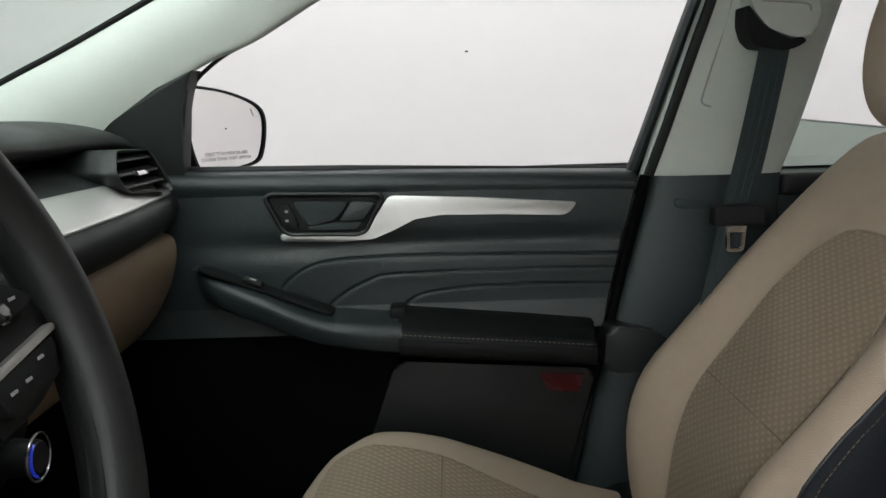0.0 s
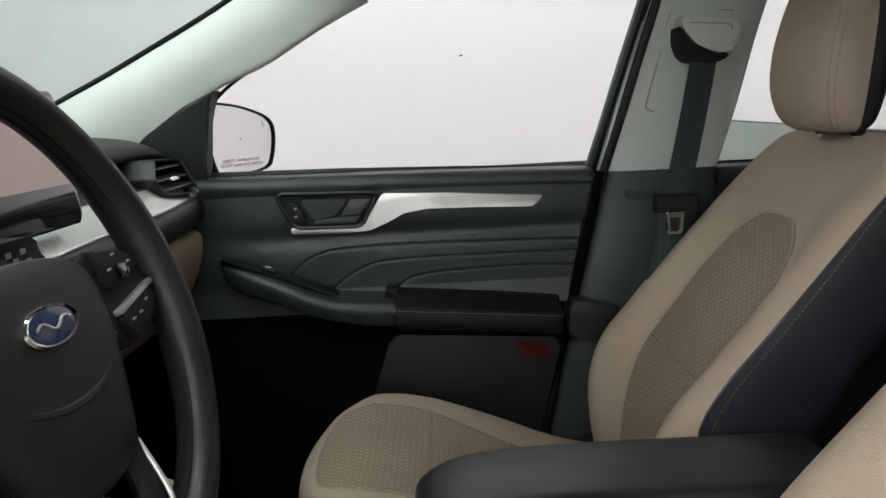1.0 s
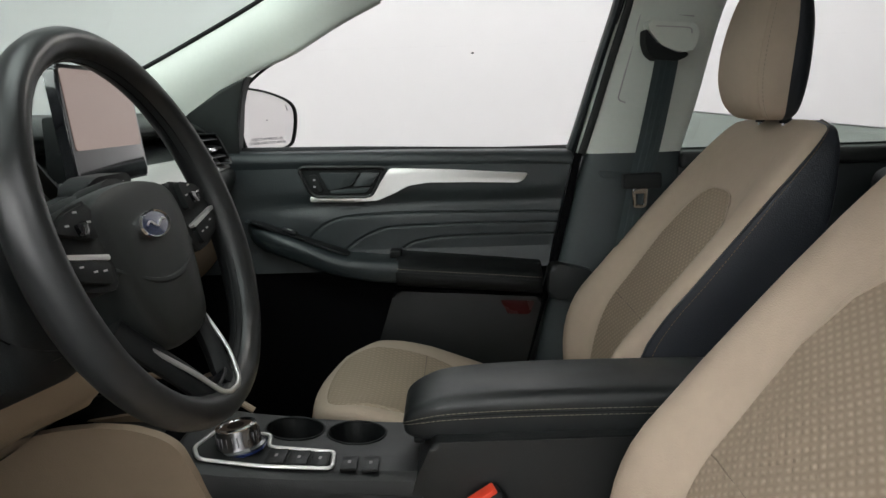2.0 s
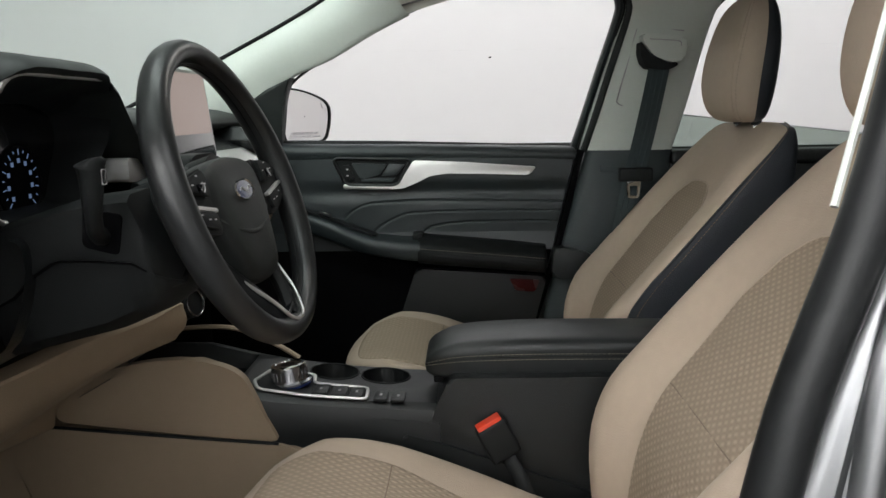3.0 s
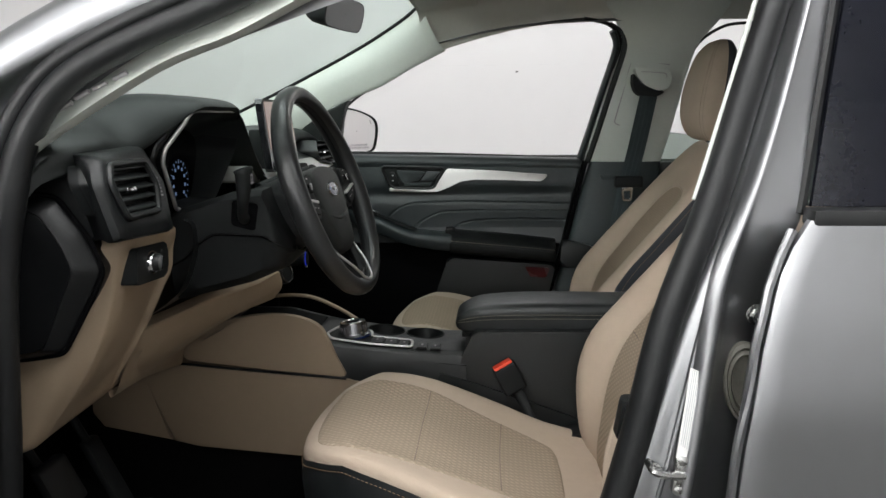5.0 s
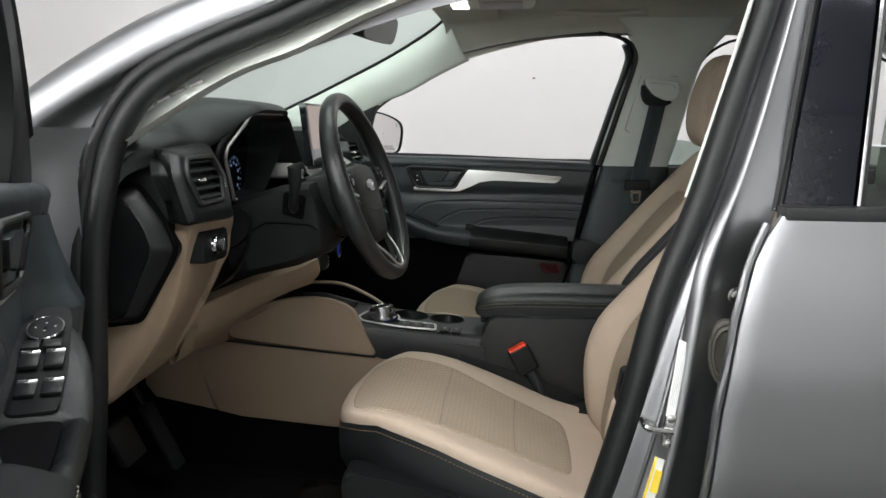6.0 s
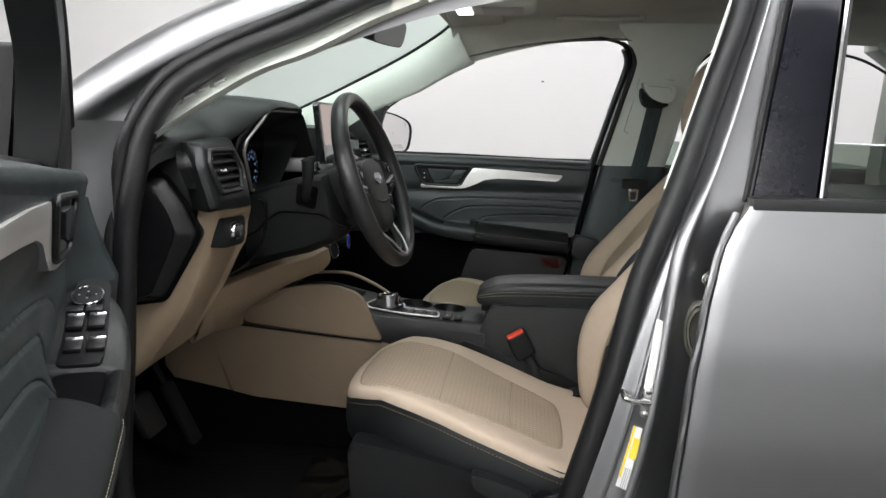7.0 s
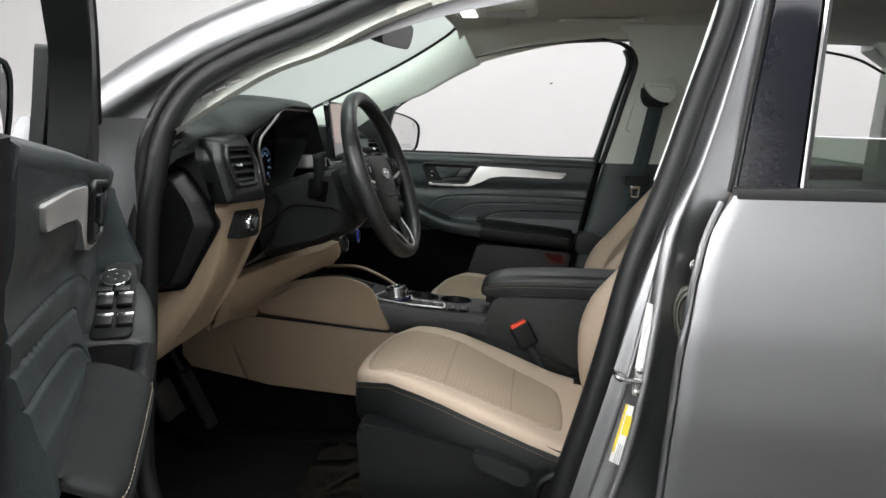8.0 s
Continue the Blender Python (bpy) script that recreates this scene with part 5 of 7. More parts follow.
# left dial: ticks and figures that glow
cy, cz = -0.326, 1.120
part("dial", lathe([(0.048, 0), (0.048, 0.002), (0.045, 0.003), (0.044, 0.001), (0.0, 0.001)], (-0.4505, cy, cz), (1, 0, 0), 36), VOID, bc)
for i in range(17):
    q = radians(225 - i * 270 / 16)
    r0, r1 = (0.034, 0.041) if i % 2 == 0 else (0.037, 0.040)
    a0, b0, a1, b1 = cy + r0 * math.cos(q), cz + r0 * math.sin(q), cy + r1 * math.cos(q), cz + r1 * math.sin(q)
    part("tick", tube([(-0.4472, a0, b0), (-0.4472, a1, b1)], 0.0008, False, 4), GAUGE, bc)
    if i % 2 == 0:
        part("figure", slab([(cy + 0.027 * math.cos(q) - 0.0022, cz + 0.027 * math.sin(q) - 0.0028), (cy + 0.027 * math.cos(q) + 0.0022, cz + 0.027 * math.sin(q) - 0.0028), (cy + 0.027 * math.cos(q) + 0.0022, cz + 0.027 * math.sin(q) + 0.0028), (cy + 0.027 * math.cos(q) - 0.0022, cz + 0.027 * math.sin(q) + 0.0028)], "x", -0.4485, -0.4472), GAUGE, bc)
# dark fairing below the cluster down to the column
rows = [[(-0.385, y, 1.070), (-0.372, y, 1.06), (-0.372, y, 1.02), (-0.40, y, 0.95), (-0.47, y, 0.90)] for y in (-0.475, -0.42, -0.3, -0.2, -0.135)]
part("column_fairing", grid(dense(rows, 3, 3)), PLASTIC, dash, "charcoal fairing round the steering column")
CHEEK_TOP = ([-0.42, -0.324, -0.262, -0.244, -0.222], [1.080, 1.110, 1.118, 1.075, 1.030])
CHEEK_STEP = ([-0.42, -0.395, -0.372, -0.345, -0.31, -0.26, -0.24, -0.222], [0.992, 1.004, 1.028, 1.045, 1.045, 1.042, 1.030, 1.012])
CHEEK_FOOT = ([-0.42, -0.30, -0.235, -0.222], [0.922, 0.952, 0.980, 1.000])
rows, step = [], []
for x in np.linspace(-0.42, -0.222, 26):   # an upper ledge, then the column's side drawn in below it
    zt, zs, zb = (float(np.interp(x, *line)) for line in (CHEEK_TOP, CHEEK_STEP, CHEEK_FOOT))
    end = 0.05 * max(0.0, (x + 0.245) / 0.023) ** 2
    rows.append([(x, y + end, z) for y, z in ((-0.33, zt - 0.004), (-0.40, zt), (-0.446, zt - 0.002), (-0.456, zt - 0.010), (-0.4605, zs + 0.006), (-0.459, zs), (-0.4515, zs - 0.003), (-0.449, zs * 0.6 + zb * 0.4), (-0.441, zb + 0.018), (-0.424, zb + 0.005), (-0.39, zb), (-0.33, zb + 0.002))])
    step.append((x, -0.4555 + end, zs - 0.002))
ck = part("column_cheek", grid(np.array(rows)), MATT, dash, "charcoal cheek of the column fairing")
part("fairing_step", tube(step[:-3], 0.0016, False, 6), VOID, ck, "stepped joint in the cheek")
part("stalk_slot", slab(rounded([(-0.312, 1.060), (-0.272, 1.050), (-0.266, 1.094), (-0.308, 1.102)], 0.006), "y", -0.40, -0.4612, 0.001, 1), VOID, ck, "dark slot for the stalk")
rows = [[(-0.52, y, z + 0.014), (-0.43, y, z + 0.008), (-0.366, y, z), (-0.353, y, z - 0.008), (-0.358, y, z - 0.020), (-0.46, y, z - 0.030)] for y, z in ((-0.262, 1.250), (-0.245, 1.240), (-0.225, 1.218), (-0.20, 1.192), (-0.17, 1.166), (-0.145, 1.148), (-0.118, 1.130))]
part("hood_shoulder", grid(dense(rows, 3, 3)), SOFT, dash, "charcoal shoulder of the instrument hood")
part("centre_fascia", grid(dense([[(-0.365, y, 1.066), (-0.350, y, 1.04), (-0.345, y, 0.98), (-0.360, y, 0.90), (-0.42, y, 0.82), (-0.50, y, 0.77)] for y in (-0.135, 0.0, 0.145)], 3, 3)), MATT, dash, "dark centre stack")
part("silver_end", slab(rounded([(-0.196, 1.108), (-0.10, 1.102), (-0.10, 1.132), (-0.196, 1.142)], 0.005), "x", -0.45, -0.366, 0.006, 2), SILVER, dash, "satin silver panel beside the cluster")
part("media_controls", slab(rounded([(-0.10, 1.052), (0.10, 1.052), (0.105, 1.086), (-0.105, 1.086)], 0.008), "x", -0.37, -0.330, 0.004, 2), PLASTIC, dash)
part("media_knob", lathe([(0.018, 0), (0.018, 0.018), (0.015, 0.021), (0, 0.021)], (-0.332, 0.0, 1.069), (1, 0, 0), 28), CHROME, dash, "bright volume knob")
kn = part("climate_knob", lathe([(0.018, -0.03), (0.018, 0.0), (0.0165, 0.022), (0.014, 0.025), (0, 0.025)], (-0.350, 0.113, 0.906), (1, -0.05, 0.05), 28), MATT, dash, "black climate knob")
def dial_ring(r, x, w, mat, label, a0=0.0, a1=6.283):
    part("knob_ring", tube([(x, 0.112 + r * math.cos(q), 0.907 + r * math.sin(q)) for q in np.linspace(a0, a1, 28)], w, False, 6, up=(1, 0, 0)), mat, kn, label)
dial_ring(0.0180, -0.3255, 0.0015, RING, "blue lit ring", 2.1, 4.2)
dial_ring(0.0222, -0.3270, 0.0013, SMOKED, "bright outer ring")
part("start_button", lathe([(0.0225, -0.05), (0.0225, 0), (0.0195, 0.003), (0.0185, 0.001), (0, 0.002)], (-0.321, -0.100, 0.911), (0.9, -0.3, 0.2), 28), MATT, dash, "black start button")
part("button_ring", tube([Vector((-0.3175, -0.1005, 0.912)) + Vector((0.3, 0.95, 0)) * (0.020 * math.cos(q)) + Vector((-0.2, 0.05, 0.97)) * (0.020 * math.sin(q)) for q in np.linspace(0, 2 * math.pi, 28, endpoint=False)], 0.0014, True, 6, up=(1, 0, 0)), SMOKED, dash, "bright ring round the start button")
for k in range(5):
    part("climate_button", box(-0.352, -0.340, -0.055 + k * 0.023, -0.037 + k * 0.023, 0.945, 0.962, 0.002, 1), PLASTIC, dash)

# touch screen on top of the centre
ts = thing("touch_screen", "upright tablet touch screen with plain lit face", "screen", (-0.36, 0, 1.12))
def lean_screen(c):
    return Vector((c.x - (c.z - 1.20) * 0.12, c.y, c.z))
so = rounded([(-0.104, 1.122), (0.118, 1.122), (0.118, 1.272), (-0.104, 1.272)], 0.010)
part("casing", slab(so, "x", -0.362, -0.346, 0.004, 3, lean_screen), GLOSSY, ts, "gloss black screen casing")
part("display", slab(rounded([(-0.096, 1.168), (0.110, 1.168), (0.110, 1.267), (-0.096, 1.267)], 0.006), "x", -0.347, -0.3445, 0.0004, 1, lean_screen), SCREEN, ts, "plain warm grey lit display")
part("bracket", box(-0.40, -0.366, -0.06, 0.06, 1.12, 1.21, 0.006), MATT, ts)

# beige knee panel
KNEE = [(-0.667, 1.05, -0.66, 0.745, -0.66), (-0.6665, 1.05, -0.56, 0.745, -0.62), (-0.662, 1.05, -0.47, 0.745, -0.585), (-0.640, 1.050, -0.430, 0.745, -0.572), (-0.632, 1.058, -0.416, 0.747, -0.568), (-0.60, 1.062, -0.404, 0.752, -0.564), (-0.52, 1.062, -0.396, 0.764, -0.550), (-0.478, 1.058, -0.398, 0.770, -0.543),
        (-0.468, 1.03, -0.408, 0.772, -0.542), (-0.462, 0.985, -0.418, 0.773, -0.541), (-0.440, 0.93, -0.470, 0.774, -0.541), (-0.425, 0.872, -0.505, 0.775, -0.541), (-0.36, 0.882, -0.460, 0.760, -0.545), (-0.28, 0.893, -0.425, 0.772, -0.52), (-0.24, 0.902, -0.390, 0.812, -0.46), (-0.20, 0.912, -0.350, 0.846, -0.40), (-0.165, 0.924, -0.328, 0.864, -0.348), (-0.150, 0.924, -0.322, 0.868, -0.338), (-0.146, 0.914, -0.335, 0.874, -0.345)]
rows = []
for y, zt, xt, zb, xb in KNEE:
    row = []
    for k in (0, 0.12, 0.35, 0.6, 0.85, 1.0):
        b = float(np.interp(y, [-0.62, -0.54, -0.49, -0.42, -0.30, -0.22], [0.030, 0.020, 0.006, 0.012, 0.020, 0.014])) * math.sin(math.pi * k)
        row.append((xt * (1 - k) + xb * k + b, y, zt * (1 - k) + zb * k - b * 0.25))
    rows.append([(xt - 0.03, y, zt + 0.004)] + row + [(xb - 0.04, y, zb + 0.004)])
part("knee_panel", grid(dense(rows, 3, 3)), BEIGEPLASTIC, dash, "beige lower dashboard and knee panel")
rows = []
for y in (-0.46, -0.42, -0.34, -0.26, -0.19, -0.135, -0.121, -0.117):
    k, e = (y + 0.46) / 0.343, 0.012 * max(0.0, (y + 0.135) / 0.018)
    zb = 0.772 - 0.055 * k
    rows.append([(-0.500 - e, y, 0.815 + 0.02 * (1 - k)), (-0.515 - e, y, 0.800), (-0.528 - e, y, 0.770), (-0.538 - e, y, 0.742 + 0.02 * (1 - k)), (-0.542 - e, y, zb + 0.004), (-0.550 - e, y, zb), (-0.58, y, zb + 0.004)])
part("knee_lip", grid(dense(rows, 3, 3)), BEIGEPLASTIC, dash, "beige lip that meets the console")
# light switch
ls = part("light_switch", slab(rounded([(-0.626, 0.992), (-0.524, 0.987), (-0.510, 0.998), (-0.508, 1.032), (-0.518, 1.042), (-0.620, 1.046)], 0.005), "x", -0.44, -0.400, 0.003, 2), MATT, dash, "black light switch plate")
part("switch_bezel", lathe([(0.0175, 0), (0.0175, 0.006), (0.0155, 0.009), (0.0145, 0.006)], (-0.400, -0.578, 1.019), (1, 0, 0), 28), CHROME, ls)
part("switch_knob", lathe([(0.0140, 0), (0.0135, 0.012), (0.011, 0.015), (0, 0.015)], (-0.398, -0.578, 1.019), (1, 0, 0), 24), PLASTIC, ls)
part("switch_grip", box(-0.386, -0.379, -0.580, -0.576, 1.009, 1.029, 0.0015), CHROME, ls)
for z in (1.005, 1.017, 1.030):
    part("switch_mark", slab([(-0.538, z - 0.0018), (-0.532, z - 0.0018), (-0.532, z + 0.0018), (-0.538, z + 0.0018)], "x", -0.401, -0.3992), PILLARSKIN, ls)
# end cap beside the door
CAPBLACK = material("satin_black_cap_plastic", (0.0065, 0.007, 0.0075), 0.38, spec=0.4, grain=0.1, scale=900)
cap = rounded([(-0.60, 1.134), (-0.540, 1.131), (-0.488, 1.125), (-0.450, 1.072), (-0.430, 1.023), (-0.446, 0.989), (-0.496, 0.902), (-0.552, 0.893), (-0.60, 0.890)], 0.012)
flat = rounded([(-0.598, 1.120), (-0.540, 1.116), (-0.502, 1.104), (-0.474, 1.060), (-0.463, 1.028), (-0.468, 1.010), (-0.512, 0.912), (-0.555, 0.903), (-0.598, 0.900)], 0.012)
loop = lambda a, k, y: [(x, y, z) for x, z in a * (1 - k) + flat * k]
ec = part("end_cap", grid([loop(cap, -0.05, -0.58), loop(cap, -0.02, -0.660), loop(cap, 0.0, -0.667), loop(cap, 0.12, -0.6715), loop(cap, 0.85, -0.6890), loop(cap, 1.0, -0.6905)], close_v=True), CAPBLACK, dash, "black removable end cap")
part("end_cap_face", slab(flat * 0.985 + flat.mean(axis=0) * 0.015, "y", -0.66, -0.6912, 0.002, 2), SATINBLACK, ec)
part("end_cap_gap", tube(np.array(loop(cap, -0.10, -0.668)), 0.0035, True, 6, up=(0, 1, 0)), VOID, ec)
part("side_fill", slab([(-0.95, 1.10), (-0.62, 1.19), (-0.450, 1.19), (-0.425, 1.14), (-0.430, 1.07), (-0.47, 1.05), (-0.60, 0.88), (-0.62, 0.79), (-0.95, 0.8)], "y", -0.58, -0.662, 0.008), PLASTIC, dash, "black end of the dashboard beside the vent")
part("side_fill", slab([(-0.95, 1.10), (-0.62, 1.175), (-0.47, 1.175), (-0.40, 1.10), (-0.40, 1.04), (-0.50, 0.83), (-0.62, 0.79), (-0.95, 0.8)], "y", 0.58, 0.69, 0.008), PLASTIC, dash)

# ---- centre console ----
con = thing("centre_console", "charcoal and beige centre console with padded armrest", "console", (0, 0, 0.40))
# top deck: stations along x
DECK = [(-0.50, 0.795, 0.105), (-0.36, 0.792, 0.112), (-0.27, 0.770, 0.112), (-0.20, 0.758, 0.110), (-0.10, 0.748, 0.106), (0.0, 0.742, 0.102), (0.055, 0.740, 0.102)]
CUPS = [(-0.130, 0.045, 0.041), (-0.040, 0.040, 0.041)]
def deck_z(x):
    return float(np.interp(x, [-0.50, -0.36, -0.27, -0.20, -0.10, 0.0, 0.055], [0.796, 0.793, 0.771, 0.759, 0.749, 0.743, 0.741]))
rows = []
for x in np.linspace(-0.50, 0.055, 140):
    z, w = deck_z(x), float(np.interp(x, [k[0] for k in DECK], [k[2] for k in DECK]))
    row = [(x, -w, z - 0.075), (x, -w, z - 0.03), (x, -w + 0.006, z - 0.008)]
    for v in np.linspace(-w + 0.018, w - 0.018, 60):
        sink = max([0.055 * min(1.0, max(0.0, (r - math.hypot(x - cx, v - cy)) / 0.004)) for cx, cy, r in CUPS])
        tray = 0.034 * min(1.0, max(0.0, (-0.272 - x) / 0.010)) * min(1.0, max(0.0, (w - 0.024 - abs(v)) / 0.006))
        row.append((x, v, z - max(sink, tray)))
    rows.append(row + [(x, w - 0.006, z - 0.008), (x, w, z - 0.03), (x, w, z - 0.075)])
deck = part("deck", grid(rows), PLASTIC, con, "charcoal console deck with sunk cup holders")
for cx, cy, r in CUPS:
    part("cup_rim", tube([(cx + (r + 0.001) * math.cos(q), cy + (r + 0.001) * math.sin(q), deck_z(cx + r * math.cos(q)) + 0.0006) for q in np.linspace(0, 2 * math.pi, 36, endpoint=False)], 0.0016, True, 6), MATT, deck, "black rubber cup holder rim")
# Sheet on the tray floor: the hollow's shade as a near-black colour.
part("tray_shade", slab(rounded([(-0.49, -0.080), (-0.285, -0.080), (-0.285, 0.080), (-0.49, 0.080)], 0.012), "z", 0.0, 0.003, 0, 1, lambda c: Vector((c.x, c.y, deck_z(c.x) - 0.033 + c.z))), VOID, deck, "near-black sheet for the shade in the tray")
part("deck_rail", tube([(-0.42, 0.108, 0.815), (-0.36, 0.108, 0.818), (-0.31, 0.108, 0.812), (-0.25, 0.108, 0.786), (-0.205, 0.108, 0.758)], 0.0065, False, 8, 0.7, smooth=5), BEIGEPLASTIC, con, "raised beige side rail")
# the beige flanks
fl = part("flank_panel", slab(rounded([(-0.542, 0.783), (-0.49, 0.801), (-0.44, 0.815), (-0.39, 0.824), (-0.343, 0.827), (-0.300, 0.823), (-0.265, 0.812), (-0.243, 0.797), (-0.217, 0.740), (-0.192, 0.692), (-0.35, 0.706), (-0.50, 0.722), (-0.545, 0.728)], 0.012), "y", -0.104, -0.122, 0.010, 3), BEIGEPLASTIC, con, "beige padded console flank")
part("lower_flank", slab([(-0.645, 0.728), (-0.547, 0.718), (-0.35, 0.698), (-0.19, 0.686), (-0.12, 0.66), (-0.11, 0.500), (-0.28, 0.511), (-0.52, 0.530), (-0.578, 0.540), (-0.632, 0.668)], "y", -0.07, -0.114, 0.006, 2), BEIGEPLASTIC, con, "beige lower console side")
part("front_flank", slab([(-0.76, 0.72), (-0.648, 0.728), (-0.635, 0.668), (-0.581, 0.540), (-0.735, 0.568), (-0.76, 0.60)], "y", -0.07, -0.110, 0.006, 2), BEIGEPLASTIC, con, "beige console side beside the pedals")
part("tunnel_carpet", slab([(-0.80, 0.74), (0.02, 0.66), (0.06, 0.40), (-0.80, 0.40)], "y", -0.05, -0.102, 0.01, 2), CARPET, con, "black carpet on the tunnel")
part("flank_joint", tube([(-0.548, -0.1215, 0.785), (-0.550, -0.1215, 0.722), (-0.535, -0.120, 0.716), (-0.35, -0.119, 0.700), (-0.195, -0.118, 0.688)], 0.0026, False, 6, smooth=4), MATT, con)
part("flank_panel", slab(rounded([(-0.546, 0.750), (-0.375, 0.770), (-0.275, 0.735), (-0.195, 0.680), (-0.547, 0.70)], 0.012), "y", 0.07, 0.122, 0.014, 3), BEIGEPLASTIC, con, "beige padded console flank")
part("lower_side", slab([(-0.19, 0.735), (0.06, 0.715), (0.06, 0.40), (-0.19, 0.40)], "y", -0.08, -0.104, 0.006, 2), PLASTIC, con, "charcoal console side")
part("lower_side", slab([(-0.7, 0.735), (0.06, 0.715), (0.06, 0.40), (-0.7, 0.40)], "y", 0.08, 0.108, 0.006, 2), PLASTIC, con, "charcoal console side")
# gear dial in its silver frame
fr = rounded([(-0.246, -0.055), (-0.232, 0.012), (-0.158, 0.012), (-0.152, -0.030), (-0.062, -0.034), (-0.058, -0.086), (-0.150, -0.090), (-0.232, -0.086)], 0.010)
fp = np.array([(x, y, deck_z(x) + 0.003) for x, y in fr])
sf = part("shift_plate", slab(fr, "z", 0.0, 0.0025, 0.001, 1, lambda c: Vector((c.x, c.y, deck_z(c.x) + c.z))), MATT, con, "black shift plate")
part("plate_trim", tube(fp, 0.0031, True, 8, 0.8), SILVER, sf, "satin silver plate outline")
gd = part("gear_dial", lathe([(0.036, 0), (0.036, 0.004), (0.031, 0.006), (0.030, 0.008), (0.0285, 0.026), (0.027, 0.031), (0.022, 0.032), (0.0205, 0.0300), (0, 0.0300)], (-0.190, -0.035, 0.760), (-0.12, 0, 1), 40), SMOKED, con, "bright knurled gear dial")
part("dial_top", lathe([(0.0205, 0), (0.0205, 0.0012), (0, 0.0014)], (-0.1937, -0.035, 0.7902), (-0.12, 0, 1), 32), GLOSSY, gd)
part("dial_ring", lathe([(0.0375, 0), (0.0375, 0.003), (0.033, 0.004)], (-0.190, -0.035, 0.7585), (-0.12, 0, 1), 36), BLUE, gd, "dark blue ring")
for k in range(24):
    q = 2 * math.pi * k / 24
    part("knurl", box(-0.0008, 0.0008, 0.0, 0.0022, 0.010, 0.024, 0.0004, 1, lambda c, q=q: Matrix.Translation((-0.190, -0.035, 0.760)) @ Vector((0, 0, 1)).rotation_difference(Vector((-0.12, 0, 1))).to_matrix().to_4x4() @ Matrix.Rotation(q, 4, "Z") @ Vector((c.x, 0.0283 + c.y, c.z))), SMOKED, gd)
part("dial_rim", lathe([(0.0275, 0), (0.0275, 0.0015), (0.0225, 0.0025), (0.0215, 0.001)], (-0.1936, -0.035, 0.7905), (-0.12, 0, 1), 36), CHROME, gd, "bright rim")
for x0, x1, y0, y1 in ((-0.148, -0.122, -0.082, -0.040), (-0.118, -0.092, -0.082, -0.040), (-0.088, -0.066, -0.082, -0.040), (-0.048, -0.026, -0.090, -0.050), (-0.020, 0.002, -0.090, -0.050)):
    b = part("button", box(x0, x1, y0, y1, deck_z(x0), deck_z(x0) + 0.005, 0.002, 2), PLASTIC, con)
    part("button_mark", box((x0 + x1) / 2 - 0.002, (x0 + x1) / 2 + 0.002, (y0 + y1) / 2 - 0.004, (y0 + y1) / 2 + 0.004, deck_z(x0) + 0.005, deck_z(x0) + 0.0054, 0), GREYMARK, b)
# bin and armrest
part("armrest_bin", slab(rounded([(0.052, 0.74), (0.074, 0.786), (0.50, 0.79), (0.50, 0.40), (0.04, 0.40), (0.040, 0.70)], 0.010), "y", 0.105, -0.100, 0.008, 3), PLASTIC, con, "charcoal storage bin")
part("bin_kick", slab(rounded([(0.0, 0.70), (0.08, 0.676), (0.30, 0.60), (0.30, 0.40), (0.0, 0.40)], 0.01), "y", -0.09, -0.108, 0.006, 2), PLASTIC, con)
rows = []
for x, zt, zb, w in ((0.034, 0.798, 0.790, 0.048), (0.039, 0.811, 0.781, 0.060), (0.060, 0.826, 0.775, 0.068), (0.10, 0.838, 0.773, 0.073), (0.20, 0.844, 0.773, 0.075), (0.35, 0.844, 0.774, 0.076), (0.47, 0.842, 0.776, 0.076), (0.49, 0.836, 0.782, 0.072)):
    h = zt - zb
    half = [(0, zt), (0.6 * w, zt - 0.002), (0.88 * w, zt - 0.08 * h), (0.985 * w, zt - 0.22 * h), (w, zt - 0.42 * h), (0.99 * w, zt - 0.7 * h), (0.93 * w, zb + 0.05 * h), (0.6 * w, zb), (0, zb)]
    rows.append([(x, -v, q) for v, q in half[:0:-1]] + [(x, v, q) for v, q in half])
A = dense(rows, 4, 4)
am = part("armrest_lid", joined(grid(A), slab([(y, z) for _, y, z in A[0][:-1]], "x", 0.034, 0.0341)), PADDED, con, "black padded leather armrest lid")
for off in (-1, 1):
    line = A[:, 4 * 4 + off * 1] + np.array((0, -0.0008, 0))
    part("lid_stitching", stitches(line[2:], 0.006, 0.0012, 0.0005), THREAD, am, "cream double stitching")
part("lid_seam", tube(A[1:, 16] + np.array((0, -0.0002, 0)), 0.0012, False, 6), MATT, am)
part("lid_latch", box(0.046, 0.066, -0.03, 0.03, 0.756, 0.776, 0.004, 2), MATT, am)

# ---- front doors ----
HINGE, SWING = Vector((-0.712, -0.864, 0)), 65.0


